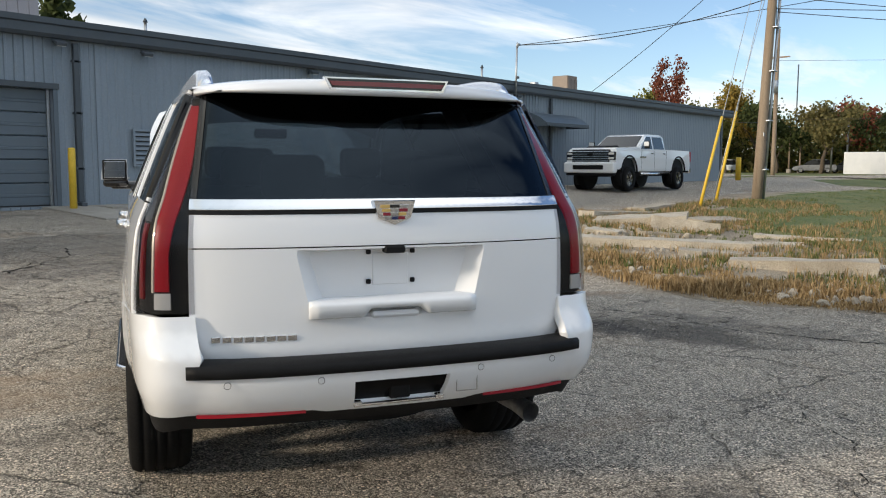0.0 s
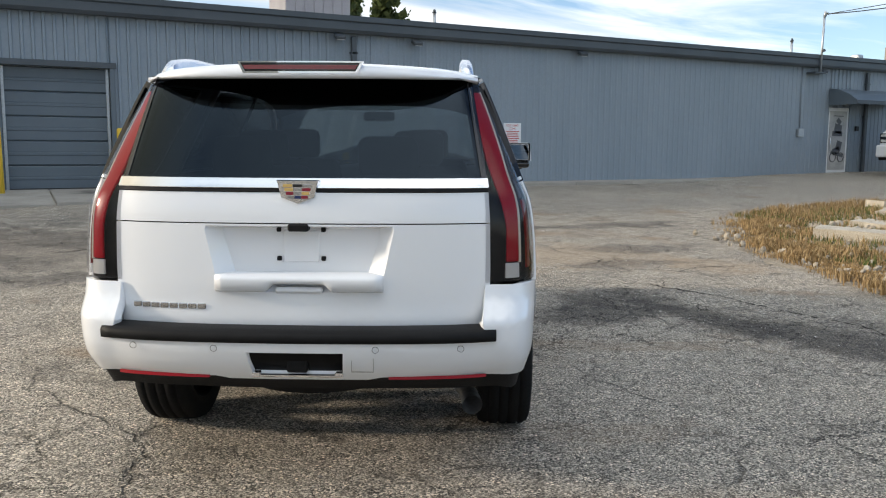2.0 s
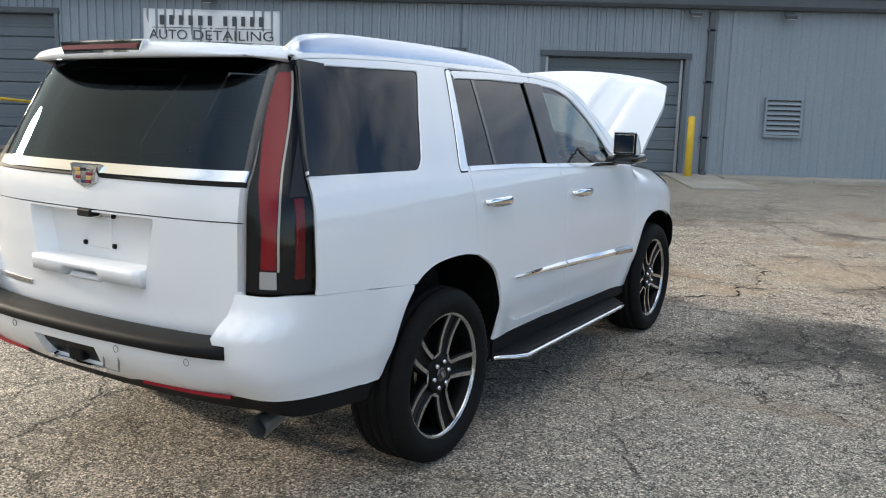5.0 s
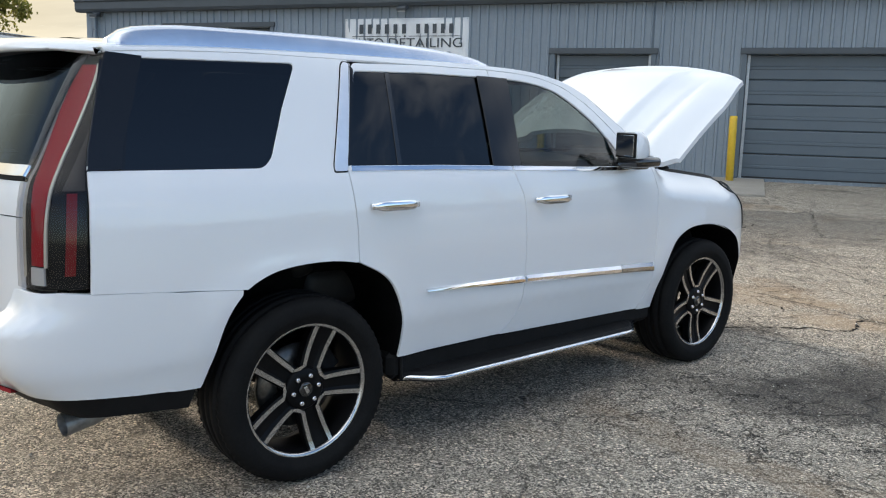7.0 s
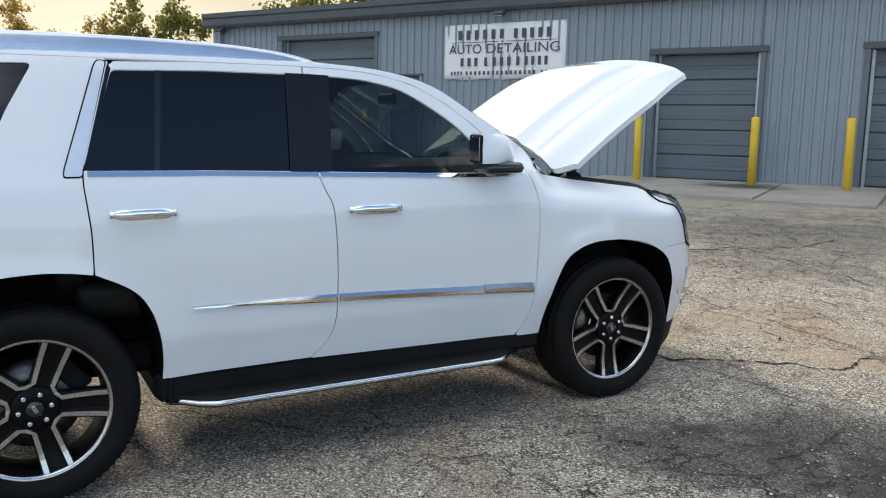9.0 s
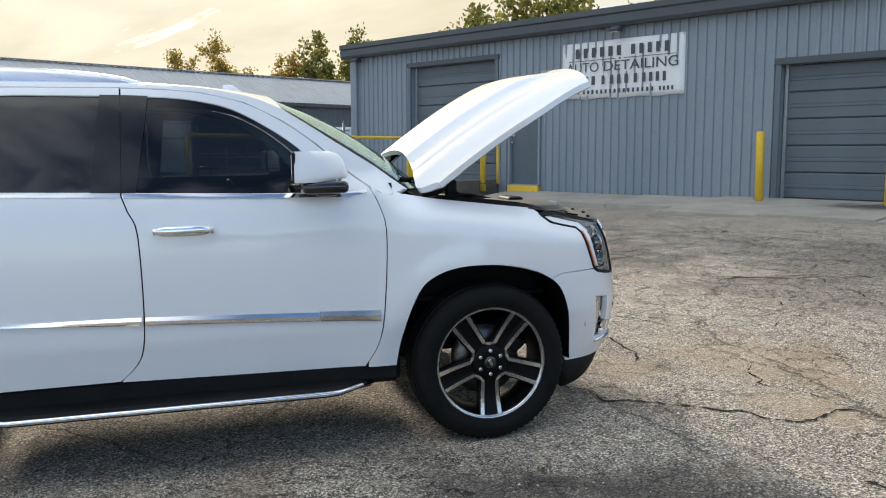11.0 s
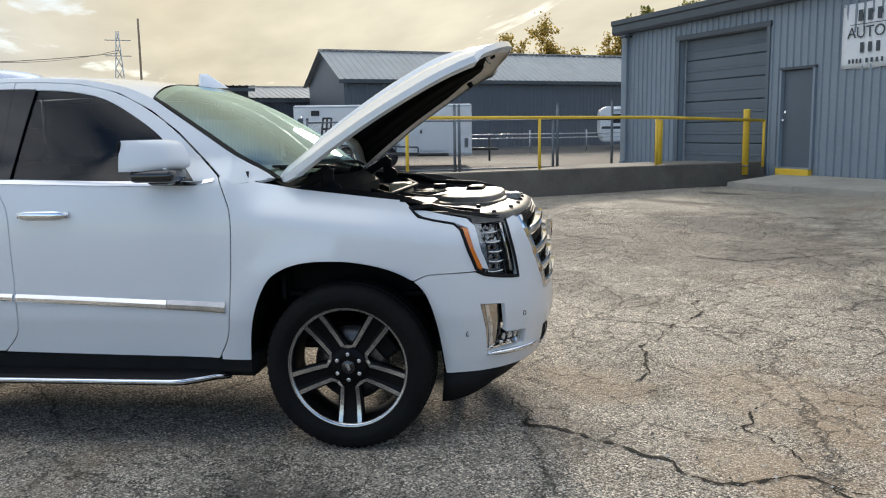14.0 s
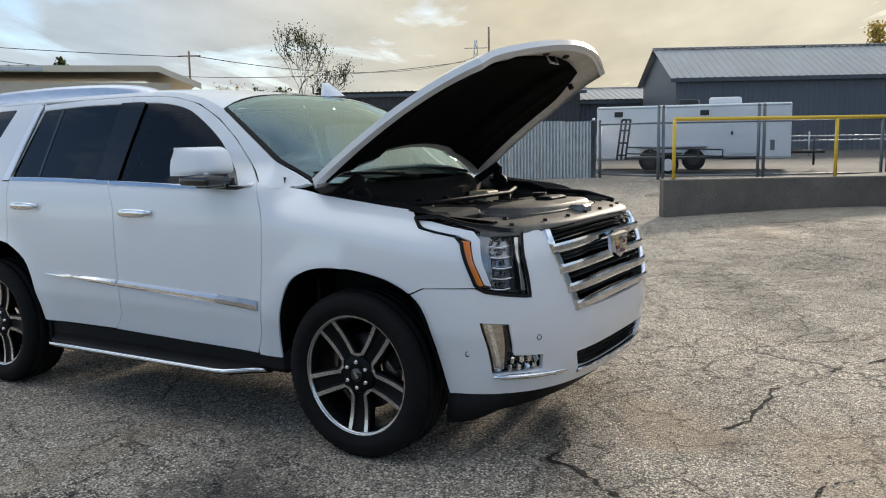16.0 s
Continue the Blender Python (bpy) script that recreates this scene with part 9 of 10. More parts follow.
tree(-9.0, 48.0, .5, 10.6, 5.0, M_LEAF, 86, "olive tree behind the workshop roof", .34, 2600, .24, low=.1)
tree(-57.0, 57.0, .5, 13.4, 3.4, M_LEAF, 87, "olive-green tree beyond the long shed", .34, 2600, .2, low=.08)
tree(-59.4, -7.4, .3, 11.4, 4.2, M_LEAFDARK, 88, "nearly bare spreading tree beyond the sheds", .13, 1500, .34, low=.45, forks=7, twig=.030, rise=.45)
for q, (tx, ty, th, tr) in enumerate(((-58, -5.0, 5.6, 1.9), (-60, -10.5, 5.8, 2.2), (-61, -3.2, 5.2, 1.6), (-62, -13.2, 5.2, 1.3))):
    tree(tx, ty, .3, th, tr, M_LEAFDARK, 90 + q, "dark green bush beyond the sheds", .20, 3600, .12, low=.05, name="bush")
tree(-80.4, -37.9, .3, 11.0, 1.8, M_LEAFDARK, 95, "distant dark conifer over the shed roof", .4, 1500, .2, low=.3)
tree(-66.0, -16.0, .3, 7.0, 2.4, M_LEAFYEL, 96, "far sparse bush with pale twigs", .16, 300, .08, low=.3, name="bush")

# ---- sheds beyond the yard ----
def shed(x0, x1, y0, y1, eave, ridge, wall_mat, roof_mat, label, name="storage_shed", base=.4):
    s = tagged(empty(name), label, "shed")
    xm = (x0 + x1) / 2
    b = bmesh.new()
    # long wall towards +x with ribs along y
    n = int((y1 - y0) / .3)
    prev = None
    for k in range(n + 1):
        y = y0 + (y1 - y0) * k / n
        for o, d in ((0, 0), (.12, 0), (.16, .03), (.24, .03)):
            yy = min(y + o, y1)
            cur = [b.verts.new((x1 + d, yy, base - .6)), b.verts.new((x1 + d, yy, eave))]
            if prev:
                b.faces.new((prev[0], cur[0], cur[1], prev[1]))
            prev = cur
    for y in (y0, y1):
        v = [b.verts.new(c) for c in ((x0, y, base - .6), (x1, y, base - .6), (x1, y, eave), (xm, y, ridge), (x0, y, eave))]
        b.faces.new(v)
    v = [b.verts.new(c) for c in ((x0, y0, base - .6), (x0, y1, base - .6), (x0, y1, eave), (x0, y0, eave))]
    b.faces.new(v)
    part("wall", b, wall_mat, s)
    for sx, xe in ((1, x1 + .35), (-1, x0 - .35)):
        b = bmesh.new()
        drop = (ridge - eave) / (x1 - xm) * .35
        m = int((y1 - y0 + .8) / .45)
        prev = None
        for k in range(m + 1):
            y = y0 - .4 + (y1 - y0 + .8) * k / m
            for o, d in ((0, 0), (.32, 0), (.36, .045), (.41, .045)):
                yy = min(y + o, y1 + .4)
                cur = [b.verts.new((xe, yy, eave - drop + d)), b.verts.new((xm, yy, ridge + .06 + d))]
                if prev:
                    b.faces.new((prev[0], cur[0], cur[1], prev[1]))
                prev = cur
        part("roof", b, roof_mat, s)
    part("eaves_trim", box_bm((.06, y1 - y0 + .8, .22), (x1 + .36, (y0 + y1) / 2, eave - .28), .01), M_TRIM, s)
    part("ridge_cap", box_bm((.5, y1 - y0 + .8, .06), (xm, (y0 + y1) / 2, ridge + .12), .01), roof_mat, s)
    return s


shed(-52.2, -42.4, 18.6, 66, 5.0, 7.0, M_SHED, M_ROOFMETAL, "long slate-grey metal shed with pale ribbed roof")
ds = shed(-66, -48.5, -4.5, 13.6, 4.75, 4.95, M_DARKSHED, M_ROOFMETAL, "low dark brown-grey storage shed with pale roof edge")
for k, yy in enumerate((1.5, 7.5)):
    part("shed_door", box_bm((.06, 3.2, 3.2), (-48.44, yy, 2.0), .01), M_BLACKPAINT, ds, "dark closed sliding door")
shed(-66, -53.5, 13.6, 26, 4.2, 5.2, M_SHED, M_ROOFMETAL, "pale-roofed grey shed between larger sheds")


def cream_house():
    h = tagged(empty("cream_building"), "low cream building with broad gable eaves", "building")
    a, c = Vector((-18.0, -17.8, 0)), Vector((-24.0, -4.55, 0))
    d = (c - a).normalized(); nrm = Vector((-d.y, d.x, 0))
    L = (c - a).length
    M = Matrix(((d.x, nrm.x, 0, a.x), (d.y, nrm.y, 0, a.y), (0, 0, 1, 0), (0, 0, 0, 1)))
    w = part("wall", box_bm((L - 1.2, 8, 4.0), (L / 2 - .4, 4.4, 1.9)), M_CREAM, h)
    w.matrix_basis = M
    b = bmesh.new()
    prof = [(0, 4.35), (L - 1.5, 4.52), (L + .1, 3.86)]
    for y0, y1 in ((-.1, 9.0),):
        lo = [b.verts.new((px, y0, pz)) for px, pz in prof]; hi = [b.verts.new((px, y1, pz)) for px, pz in prof]
        lo2 = [b.verts.new((px, y0, pz - .24)) for px, pz in prof]
        for i in range(2):
            b.faces.new((lo[i], lo[i + 1], hi[i + 1], hi[i])); b.faces.new((lo2[i], lo2[i + 1], lo[i + 1], lo[i]))
    r = part("roof", b, M_CREAM, h, "cream boarded eaves and roof")
    r.matrix_basis = M
    g = part("metal_edge", box_bm((L * .62, .10, .16), (L * .31, -.18, 4.32), .01), M_GALV, h, "galvanised roof edge")
    g.matrix_basis = M
    for k in range(14):
        s = part("roof_clip", box_bm((.05, .06, .05), (.4 + k * L * .60 / 14, -.14, 4.45)), M_DARKSHED, h)
        s.matrix_basis = M
    p = part("post", box_bm((.2, .2, .6), (L * .47, -.1, 4.0)), M_CREAM, h)
    p.matrix_basis = M


cream_house()


# ---- lattice mast, poles ----
def pylon(x, y, z, h):
    p = tagged(empty("lattice_tower", pose(x, y, z)), "distant steel lattice power tower", "power tower")
    b = bmesh.new()
    n = 9
    def w(t):
        return 1.25 * (1 - t) ** 1.1 + .18
    for sx, sy in ((1, 1), (1, -1), (-1, 1), (-1, -1)):
        tube_bm([(sx * w(t), sy * w(t), h * t) for t in np.linspace(0, 1, n + 1)], .10, 4, b)
    for k in range(n):
        t0, t1 = k / n, (k + 1) / n
        for (ax, ay), (bx, by) in (((1, 1), (1, -1)), ((1, -1), (-1, -1)), ((-1, -1), (-1, 1)), ((-1, 1), (1, 1))):
            tube_bm([(ax * w(t0), ay * w(t0), h * t0), (bx * w(t1), by * w(t1), h * t1)], .06, 4, b)
            tube_bm([(bx * w(t0), by * w(t0), h * t0), (ax * w(t1), ay * w(t1), h * t1)], .06, 4, b)
    part("lattice", b, M_GALV, p)
    for t in (.78, .92):
        part("crossarm", tube_bm([(0, -2.0, h * t), (0, 2.0, h * t)], .10, 4), M_GALV, p)


pylon(-140.7, 7.0, .5, 18.0)
op = utility_pole(-80.7, 8.1, .4, 12.6, .13, .10, (0, 0), "tall slim grey pole beyond the sheds")
tp = utility_pole(-66.6, -19.2, .3, 9.4, .12, .09, (-.1, 0), "distant wooden power pole with crossarm")
part("crossarm", box_bm((.1, 2.1, .12), (-.1, 0, 8.95), .01), M_WOODPOLE, tp)
cable("overhead_cable", (-66.7, -19.9, 9.2), (-30, -60, 11.5), .8, .03)
cable("overhead_cable", (-66.7, -18.5, 9.2), (-140.7, 7.0, 15.5), 2.0, .04)
cable("overhead_cable", (-140.7, 7.0, 15.0), (-120, -70, 15.0), 3.0, .05)


# ---- corrugated screen, chain-link fence, gates ----
def corrugated_screen():
    s = tagged(empty("corrugated_fence"), "silver corrugated sheet metal fence, upright ridges", "fence")
    y = 1.2
    k = 0
    while y < 9.45:
        y1 = min(y + .68, 9.5)
        b = bmesh.new()
        prev = None
        n = 32
        top = 1.93 + .05 * noise.noise((k * 1.7, 0, 0))
        for i in range(n + 1):
            yy = y + (y1 - y) * i / n
            x = -12.75 - .022 * (yy - 9.5) * 0 + .014 * math.sin(i * math.pi / 2) + .02 * (k % 2)
            cur = [b.verts.new((x, yy, ground_z(x, yy) - .05)), b.verts.new((x, yy, top + (.02 if i % 4 == 1 else 0)))]
            if prev:
                b.faces.new((prev[0], cur[0], cur[1], prev[1]))
            prev = cur
        part("sheet", b, M_GALV, s)
        y = y1; k += 1
    for z in (.8, 1.6):
        part("rail", tube_bm([(-12.85, 1.2, z), (-12.85, 9.5, z)], .03, 6), M_GALV, s)
    for yy in (1.3, 4.0, 6.8, 9.45):
        part("post", tube_bm([(-12.85, yy, 0), (-12.85, yy, 2.0)], .035, 8), M_GALV, s)


corrugated_screen()


def chain_link(a, b_, z0, z1, posts, label, name="chain_link_fence"):
    f = tagged(empty(name), label, "fence")
    a, b_ = Vector(a), Vector(b_)
    d = b_ - a
    L = d.length
    for t, top in posts:
        p = a + d * t
        part("post", tube_bm([(p.x, p.y, z0 - .4), (p.x, p.y, top)], .038, 10), M_FENCE, f)
        part("post_cap", tube_bm([(p.x, p.y, top), (p.x, p.y, top + .05)], [.045, .015], 10), M_FENCE, f)
    for z in (z0 + .04, z1):
        part("rail", tube_bm([(a.x, a.y, z), (b_.x, b_.y, z)], .022, 8), M_FENCE, f)
    bm = bmesh.new()
    h = z1 - z0
    pitch, r = .085, .0018
    k = -int(h / pitch)
    while k * pitch < L:
        for way in (1, -1):
            s0, s1 = k * pitch, k * pitch + h
            if way < 0:
                s0, s1 = s1, s0
            t0, t1 = 0.0, 1.0
            lo, hi = sorted((s0, s1))
            ca, cb = max(lo, 0), min(hi, L)
            if cb - ca > .02:
                def zz(s):
                    return z0 + h * (s - s0) / (s1 - s0)
                pa, pb = a + d * (ca / L), a + d * (cb / L)
                tube_bm([(pa.x, pa.y, zz(ca)), (pb.x, pb.y, zz(cb))], r, 3, bm, caps=False)
        k += 1
    tagged(part("wire_mesh", bm, M_FENCE, f, "diamond wire mesh"), kind="stuff")
    return f


chain_link((-11.3, 10.8, 0), (-11.15, 18.0, 0), .50, 1.82, ((0, 2.2), (.016, 2.2), (.33, 2.2), (.348, 2.2), (.733, 1.86), (.752, 2.24), (.992, 2.3)), "galvanised chain-link fence with double gate posts")
chain_link((-12.7, 9.6, 0), (-11.3, 10.8, 0), .50, 1.82, ((0, 1.9),), "short galvanised chain-link fence panel")
part("gate_latch", box_bm((.05, .10, .25), (-11.22, 13.5, 1.25), .01), M_FENCE, bpy.data.objects["chain_link_fence"])

# concrete drive between low wall and fence
drive = [(-5.4, 13.2), (-11.0, 12.0), (-11.2, 18.2), (-5.6, 18.2)]
sheet("pavement_ramp", drive, M_LOT, .02, "worn concrete ramp to the overhead door", "concrete ramp", .6, .05)


lot = [(-12.9, 10.0), (-42.0, 8.0), (-42.0, 40.0), (-12.0, 40.0)]
sheet("road_lot", lot, M_LOTDARK, .012, "dark worn asphalt of the back lot", "asphalt lot", 1.5, .1)


# ---- trailers ----
def rotated(x, y, z, yaw):
    return pose(x, y, z, 0, 0, yaw)


def enclosed_trailer(m, L, W, H, label, vents=True):
    """A box trailer, long side along local x."""
    t = tagged(empty("box_trailer", m), label, "trailer")
    part("body", box_bm((L, W, H + .17), (0, 0, .38 + (H + .17) / 2), .06, 2), M_WHITEPAINT, t)
    part("lower_rail", box_bm((L + .02, W + .02, .08), (0, 0, .42), .01), M_GALV, t)
    part("top_rail", box_bm((L - .05, W + .02, .05), (0, 0, .55 + H - .06), .01), M_GALV, t)
    part("side_door", box_bm((.85, .02, 1.36), (L * .27, -W / 2 - .012, 1.22), .004), M_WHITEPAINT, t)
    part("door_handle", box_bm((.06, .03, .12), (L * .21, -W / 2 - .03, 1.15), .004), M_BLACKPAINT, t)
    part("side_vent", box_bm((.26, .03, .16), (L * .07, -W / 2 - .015, .55 + H - .25), .01), M_BLACKPAINT, t)
    part("side_vent", box_bm((.26, .03, .16), (-L * .38, -W / 2 - .015, .55 + H - .25), .01), M_BLACKPAINT, t)
    for x in (-1.18, .10):
        w = part("tyre", tube_bm([(x, -W / 2 - .06, .36), (x, -W / 2 + .16, .36)], .34, 24), M_RUBBER, t)
        part("rim", tube_bm([(x, -W / 2 - .075, .36), (x, -W / 2 - .05, .36)], .17, 16), M_BLACKPAINT, w)
    part("mudguard", box_bm((2.1, .12, .08), (-.54, -W / 2 - .05, .76), .04, 2), M_GALV, t)
    if vents:
        part("roof_vent", box_bm((.6, .6, .20), (-L * .02, 0, .55 + H + .09), .06, 2), M_BLACKPAINT, t)
        part("roof_vent", box_bm((.95, .8, .24), (L * .17, 0, .55 + H + .10), .07, 2), M_WHITEPAINT, t)
    part("drawbar", tube_bm([(L / 2, 0, .55), (L / 2 + 1.0, 0, .55)], .05, 8), M_BLACKPAINT, t)
    part("jack", tube_bm([(L / 2 + .7, 0, .15), (L / 2 + .7, 0, .95)], .035, 8), M_BLACKPAINT, t)
    return t


YAW = math.degrees(math.atan2(15.3 - 10.0, -15.75 + 17.4))
enclosed_trailer(rotated(-17.47, 13.20, .40, YAW), 5.66, 2.1, 1.47, "white enclosed cargo trailer parked behind the fence")


def flat_trailer():
    m = rotated(-15.03, 12.05, .42, YAW)
    t = tagged(empty("utility_trailer", m), "dark steel utility trailer with raised ramp", "trailer")
    part("deck", box_bm((2.6, 1.4, .06), (.05, 0, .46), .01), M_BLACKPAINT, t)
    for z in (.60, .78):
        part("side_rail", tube_bm([(-1.25, -.72, z), (1.35, -.72, z - .10)], .022, 6), M_BLACKPAINT, t)
    for x in np.linspace(-1.25, 1.35, 5):
        part("stake", tube_bm([(x, -.72, .46), (x, -.72, .78 - .10 * (x + 1.25) / 2.6)], .02, 6), M_BLACKPAINT, t)
    for x in (-1.52, -1.40, -1.28):
        part("ramp_bar", tube_bm([(x, -.68, .42), (x + .14, -.68, 1.56)], .032, 6), M_BLACKPAINT, t)
    for z in (.55, .9, 1.25, 1.55):
        part("ramp_bar", tube_bm([(-1.52 + (z - .42) * .12, -.68, z), (-1.28 + (z - .42) * .12, -.68, z)], .028, 6), M_BLACKPAINT, t)
    w = part("tyre", tube_bm([(-.08, -.92, .28), (-.08, -.74, .28)], .28, 24), M_RUBBER, t)
    part("rim", tube_bm([(-.08, -.94, .28), (-.08, -.91, .28)], .17, 16), M_WHITEPAINT, w, "white steel rim")
    part("mudguard", box_bm((.75, .22, .04), (-.08, -.83, .60), .02), M_BLACKPAINT, t)
    part("drawbar", tube_bm([(1.35, 0, .44), (2.3, 0, .44)], .05, 8), M_BLACKPAINT, t)


flat_trailer()


def camper():
    m = rotated(-32.2, 33.3, .38, 62)
    t = tagged(empty("camper_trailer", m), "small white travel trailer with dark stripe", "camper")
    b = bmesh.new()
    prof = [(-2.0, .45), (1.7, .45), (2.2, 1.2), (2.1, 2.2), (1.7, 2.45), (-1.9, 2.45), (-2.2, 2.2), (-2.2, .9)]
    lo = [b.verts.new((x, -1.1, z)) for x, z in prof]; hi = [b.verts.new((x, 1.1, z)) for x, z in prof]
    b.faces.new(lo); b.faces.new(hi[::-1])
    for i in range(8):
        b.faces.new((lo[i], hi[i], hi[(i + 1) % 8], lo[(i + 1) % 8]))
    bmesh.ops.bevel(b, geom=b.edges[:], offset=.06, segments=2, affect="EDGES")
    bmesh.ops.recalc_face_normals(b, faces=b.faces)
    part("body", b, M_WHITEPAINT, t)
    for x in (-1.1, .4):
        part("window", box_bm((.8, .03, .5), (x, -1.11, 1.75), .01), M_DARKGLASS, t)
    part("stripe", box_bm((4.0, .02, .14), (-.1, -1.11, 1.25), .005), M_DARKSHED, t)
    for x in (-.35, .35):
        part("tyre", tube_bm([(x, -1.12, .32), (x, -.9, .32)], .31, 20), M_RUBBER, t)
    part("awning_roll", tube_bm([(-1.6, -1.15, 2.3), (1.2, -1.15, 2.3)], .06, 8), M_WHITEPAINT, t)


camper()
# pipe rails across the back lot
pr = tagged(empty("pipe_rail_fence"), "low galvanised pipe rail fence in the back lot", "fence")
for z in (1.15, 1.35):
    part("rail", tube_bm([(-30, 12, z), (-28, 34, z)], .03, 8), M_GALV, pr)
for k in range(8):
    t = k / 7
    part("post", tube_bm([(-30 + 2 * t, 12 + 22 * t, .3), (-30 + 2 * t, 12 + 22 * t, 1.55)], .04, 8), M_GALV, pr)


# ---- parked vehicles ----
def extrude_profile(prof, hw, taper_z=None, bevel=.04, segs=2):
    """A body from a side outline (y, z), drawn in towards the top by taper_z(z)."""
    b = bmesh.new()
    lo = [b.verts.new((-hw, y, z)) for y, z in prof]; hi = [b.verts.new((hw, y, z)) for y, z in prof]
    n = len(prof)
    b.faces.new(lo); b.faces.new(hi[::-1])
    for i in range(n):
        b.faces.new((lo[i], hi[i], hi[(i + 1) % n], lo[(i + 1) % n]))
    if taper_z:
        for v in b.verts:
            v.co.x *= taper_z(v.co.z)
    if bevel:
        bmesh.ops.bevel(b, geom=b.edges[:], offset=bevel, segments=segs, affect="EDGES")
    bmesh.ops.recalc_face_normals(b, faces=b.faces)
    return b


def simple_wheel(parent, x, y, r, w, rim_mat, side):
    t = bmesh.new()
    revolve(t, [(-w / 2, r * .62), (-w / 2, r * .92), (-w * .36, r), (w * .36, r), (w / 2, r * .92), (w / 2, r * .62), (w * .42, r * .58)], 36)
    wh = part("wheel", t, M_RUBBER, parent, "black off-road tyre on dark rim")
    wh.matrix_basis = Matrix.Translation((x, y, r)) @ (Matrix() if side > 0 else Matrix.Rotation(math.pi, 4, "Z"))
    c = bmesh.new()
    revolve(c, [(w * .30, r * .60), (w * .44, r * .57), (w * .40, r * .50), (w * .30, r * .2), (w * .34, 0)], 24)
    rim = part("rim", c, rim_mat, wh)
    for k in range(6):
        part("spoke", box_bm((.04, .07, r * .36), (w * .36, 0, 0), .01, turn=Matrix.Rotation(k * math.pi / 3, 4, "X") @ Matrix.Translation((0, 0, r * .36))), P_SATIN if k % 2 else rim_mat, rim)
    return wh


def pickup():
    m = pose(28.95, 15.40, ground_z(28.9, 15.4) - .01, 0, 0, 90.6)
    t = tagged(empty("pickup_truck", m), "white lifted crew-cab pickup truck parked by the wall", "truck")
    P = P_PAINT
    # y forward, wheels at +-2.04
    cab_taper = lambda z: 1 - .16 * step(1.25, 2.1, z)
    lower = [(-3.15, .72), (-2.62, .72), (-2.58, 1.0), (-2.35, 1.22), (-1.75, 1.22), (-1.52, 1.0), (-1.48, .70), (1.46, .70), (1.52, 1.0), (1.75, 1.22), (2.35, 1.22), (2.58, 1.0), (2.64, .78), (3.05, .78), (3.06, 1.25), (2.95, 1.46), (1.30, 1.52), (-3.18, 1.50)]
    part("body", extrude_profile(lower, .985, lambda z: 1 - .03 * step(1.3, 1.5, z), .035), P, t)
    part("bonnet", extrude_profile([(1.1, 1.45), (2.98, 1.40), (2.90, 1.53), (1.1, 1.60)], .93, None, .05, 3), P, t)
    part("bonnet_scoop", extrude_profile([(1.7, 1.55), (2.75, 1.53), (2.55, 1.60), (1.75, 1.63)], .38, None, .02), P_BLACK, t)
    cab = part("cab", extrude_profile([(-.98, 1.46), (1.30, 1.46), (1.30, 1.52), (.52, 2.02), (.30, 2.06), (-.78, 2.06), (-.98, 1.98)], .95, cab_taper, .045, 3), P, t)
    # glass
    def side_glass(y0, y1, y2, y3, z0, z1):
        for sx in (-1, 1):
            b = bmesh.new()
            v = [b.verts.new((sx * (.957 * cab_taper(z)), y, z)) for y, z in ((y0, z0), (y1, z0), (y2, z1), (y3, z1))]
            b.faces.new(v)
            part("window", b, M_DARKGLASS, cab)
    side_glass(-.86, .02, .02, -.80, 1.52, 1.97)
    side_glass(.12, 1.06, .48, .12, 1.52, 1.97)
    b = bmesh.new()
    v = [b.verts.new(c) for c in ((-.80, 1.285, 1.545), (.80, 1.285, 1.545), (.72, .585, 1.995), (-.72, .585, 1.995))]
    b.faces.new(v)
    part("windscreen", b, M_DARKGLASS, cab)
    for sx in (-1, 1):
        part("mirror", box_bm((.20, .10, .26), (sx * 1.12, .98, 1.66), .03, 2), P_BLACK, t)
        part("mirror_cap", box_bm((.20, .05, .16), (sx * 1.12, 1.04, 1.69), .02, 2), P, t)
        for y in (-.72, .28):
            part("door_handle", box_bm((.03, .20, .035), (sx * .985, y, 1.36), .008), P_CHROME, t)
        for y in (-.93, .06, 1.12):
            part("door_seam", box_bm((.006, .008, .75), (sx * .985, y, 1.10)), P_BLACK, t)
        part("step_bar", tube_bm([(sx * 1.0, -1.2, .62), (sx * 1.0, 1.25, .62)], .045, 8), P_CHROME, t)
        hl = part("headlamp", box_bm((.30, .10, .30), (sx * .82, 3.03, 1.24), .03, 2), P_GLOSSBLACK, t, "dark stacked headlamp")
        for zz in (1.16, 1.32):
            part("lamp_lens", box_bm((.20, .03, .07), (sx * .82, 3.085, zz), .01), P_LAMPGREY, hl)
        part("tail_lamp", box_bm((.10, .10, .42), (sx * .93, -3.17, 1.26), .02), P_RED, t)
        part("fog_lamp", box_bm((.16, .05, .08), (sx * .62, 3.19, .80), .015), P_LAMPGREY, t)
        part("badge", box_bm((.006, .5, .05), (sx * .988, 1.0, 1.22)), P_SATIN, t)
        for y in (2.05, -2.05):
            part("arch_flare", tube_bm([(sx * .985, y + .60 * math.cos(a), .66 + .60 * math.sin(a)) for a in np.linspace(0, math.pi, 13)], .03, 6), P_BLACK, t)
            part("wheel_well", tube_bm([(sx * .55, y, .62), (sx * .93, y, .62)], .56, 24), P_BLACK, t)
            simple_wheel(t, sx * .88, y, .44, .30, P_GLOSSBLACK, sx)
    part("front_bumper", box_bm((1.98, .30, .38), (0, 3.08, .84), .06, 3), P, t)
    part("bumper_step", box_bm((1.2, .10, .15), (0, 3.21, .85), .02), P_BLACK, t)
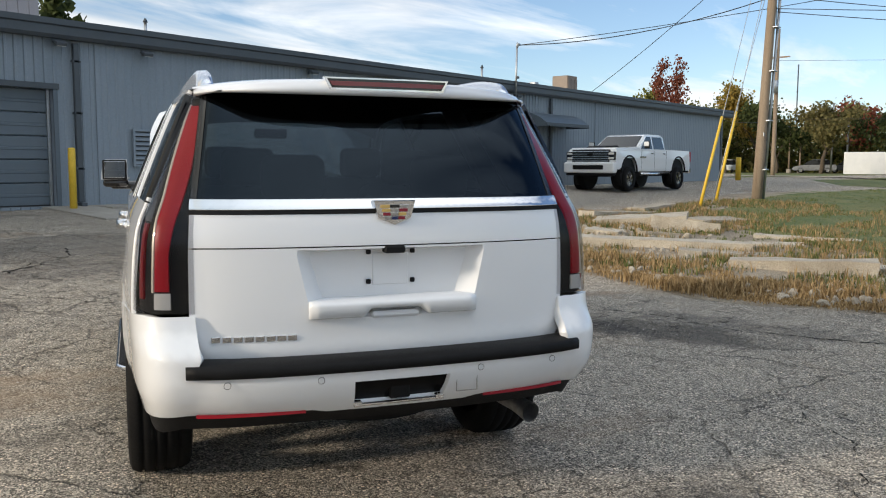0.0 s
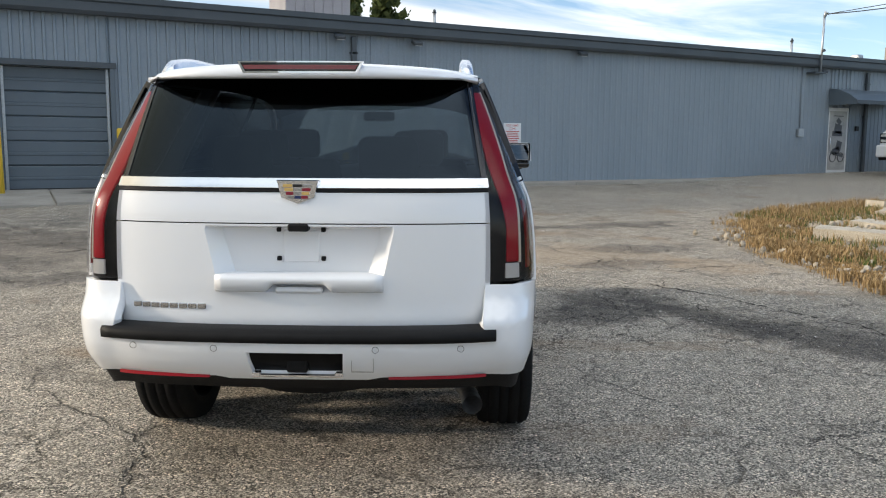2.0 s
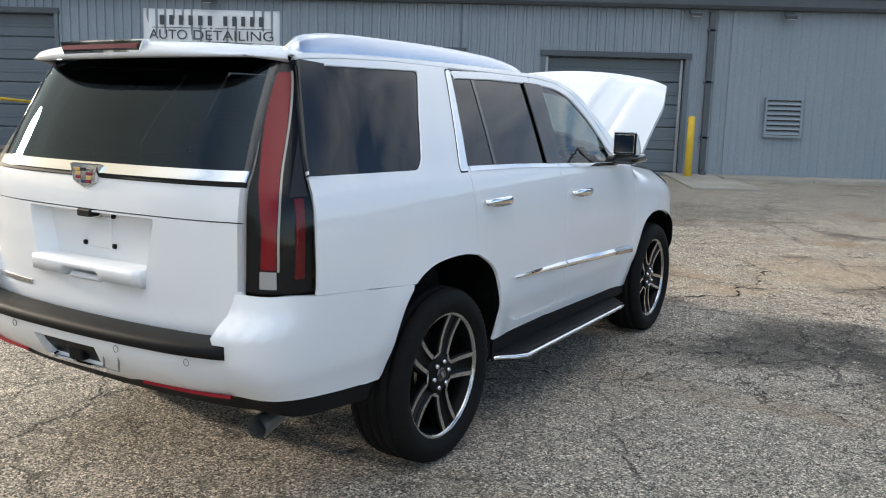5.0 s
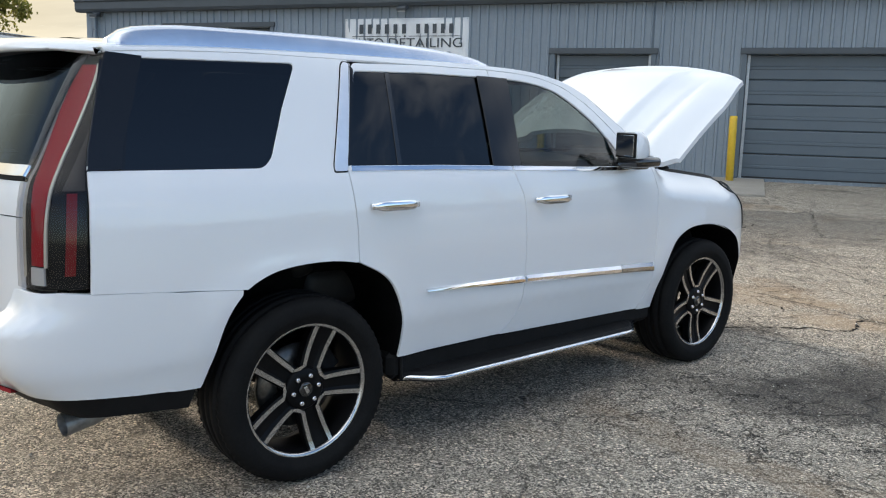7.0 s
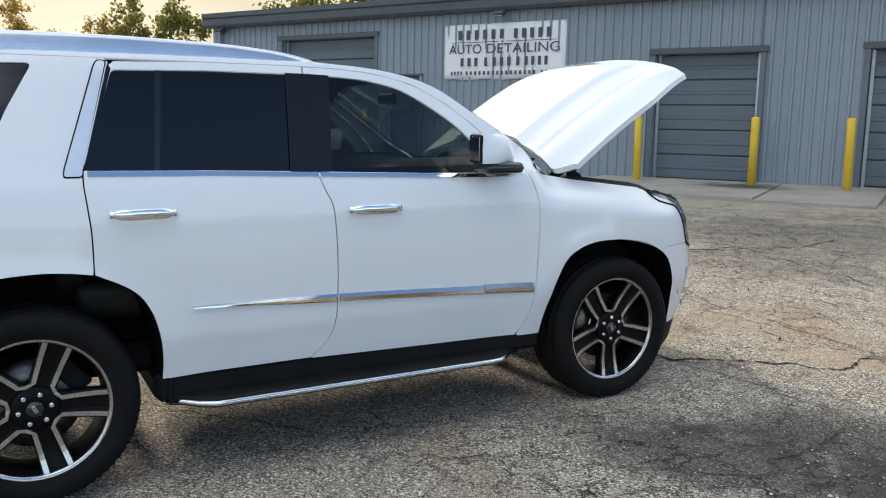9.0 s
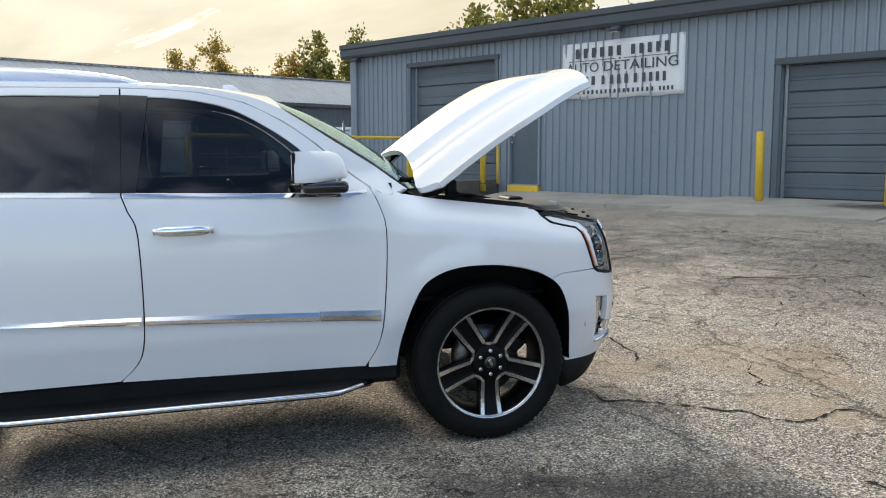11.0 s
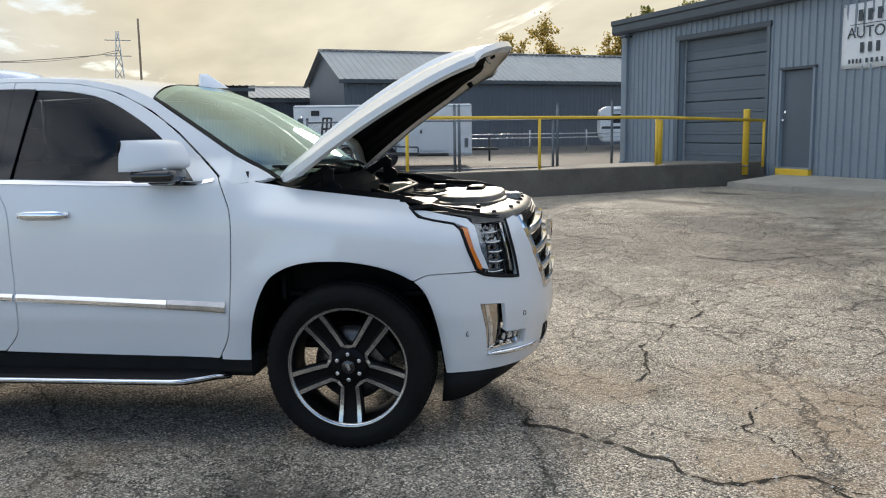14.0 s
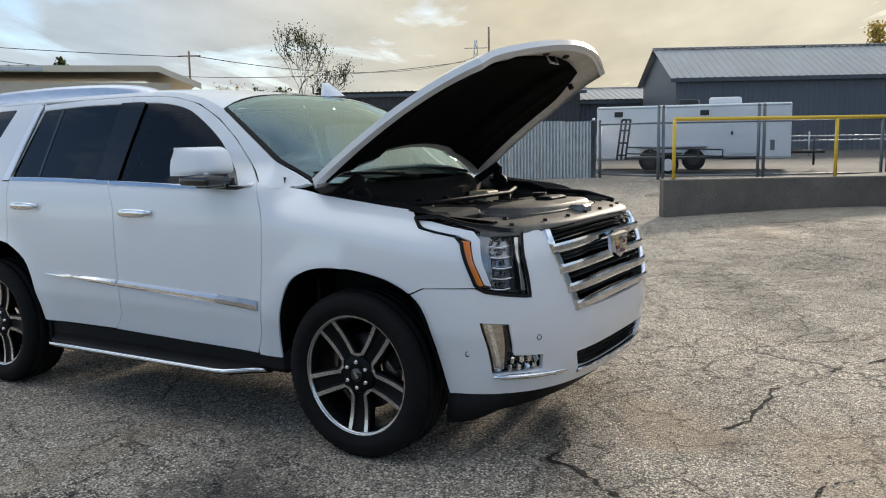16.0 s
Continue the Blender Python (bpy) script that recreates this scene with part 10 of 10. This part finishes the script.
    part("bumper_skirt", box_bm((1.86, .24, .20), (0, 3.04, .66), .04, 2), P_BLACK, t)
    g = part("grille", box_bm((1.50, .10, .46), (0, 3.03, 1.24), .03), P_GLOSSBLACK, t, "black grille with chrome bars")
    for z in (1.07, 1.15, 1.23, 1.31, 1.40):
        part("bar", box_bm((1.46, .05, .020), (0, 3.08, z), .008), P_CHROME, g)
    part("badge", box_bm((.22, .03, .08), (0, 3.09, 1.29), .01), P_BLACK, g)
    part("bed_inside", box_bm((1.6, 1.9, .02), (0, -2.1, 1.505)), P_BLACK, t)
    part("chassis", box_bm((1.2, 5.6, .2), (0, 0, .62), .02), P_BLACK, t)
    part("rear_bumper", box_bm((1.9, .16, .20), (0, -3.24, .72), .03), P_CHROME, t)


pickup()


def far_car(x, y, yaw, paint, label):
    t = tagged(empty("parked_car", pose(x, y, .78, 0, 0, yaw)), label, "car", "cars parked across the road")
    part("body", extrude_profile([(-2.25, .32), (2.25, .32), (2.3, .7), (1.3, .92), (-2.25, .98), (-2.35, .7)], .9, None, .08, 2), paint, t)
    part("cabin", extrude_profile([(-2.1, .95), (1.2, .92), (.45, 1.48), (-1.5, 1.52)], .84, lambda z: 1 - .14 * step(.9, 1.5, z), .06, 2), M_DARKGLASS, t)
    part("roof", box_bm((1.38, 1.7, .05), (0, -.5, 1.52), .02), paint, t)
    for sx in (-1, 1):
        for yy in (-1.4, 1.4):
            simple_wheel(t, sx * .80, yy, .34, .2, P_SATIN, sx)
    return t


SILVER = surface("silver_car_paint", (.30, .31, .33), (.36, .37, .39), 2, .3, metal=.6, coat=.8)
NAVY = surface("dark_grey_car_paint", (.03, .035, .04), (.045, .05, .055), 2, .3, metal=.4, coat=.8)
far_car(100.3, 29.6, 14, SILVER, "silver hatchback parked across the road")
far_car(104.2, 27.0, 15, NAVY, "dark grey estate parked across the road")
far_car(98.0, 38.8, 100, M_WHITEPAINT, "white car parked far across the road")
wb = tagged(empty("white_cargo_container", pose(95.9, 22.0, .75, 0, 0, -75)), "white cargo container far across the road", "container")
part("box", box_bm((6.5, 2.4, 2.3), (0, 0, 1.15), .04), M_WHITEPAINT, wb)


def lot_lamp(x, y, h):
    t = tagged(empty("lot_lamp", pose(x, y, .75)), "slim grey lot lamp post on a concrete foot", "lamp post")
    part("foot", tube_bm([(0, 0, -.2), (0, 0, .5)], [.3, .26], 12), M_CONCRETE, t)
    part("post", tube_bm([(0, 0, .4), (0, 0, h)], [.11, .08], 8), M_WOODPOLE, t)
    part("lamp_head", box_bm((.5, .3, .16), (-.2, 0, h - .05), .03), M_TRIM, t)


lot_lamp(100.2, 32.4, 5.4)
lot_lamp(100.6, 31.3, 4.3)
aerial = tagged(empty("radio_mast", pose(133.6, 42.3, .8)), "thin far radio mast above the woods", "mast")
part("pole", tube_bm([(0, 0, 0), (0, 0, 16.2)], .09, 6), M_TRIM, aerial)
part("guy_ring", tube_bm([(0, 0, 12), (0, 0, 12.3)], .14, 8), M_TRIM, aerial)
for k in range(9):
    part("rib", box_bm((.06, .03, 1.9), (-3 + k * .75, -1.21, 1.25)), M_WHITEPAINT, wb)
ob = tagged(part("road_far", box_bm((3.2, 130, .02), (66, 2, .80)), M_CONCRETE), "pale far roadside kerb strip", "road", kind="structure")
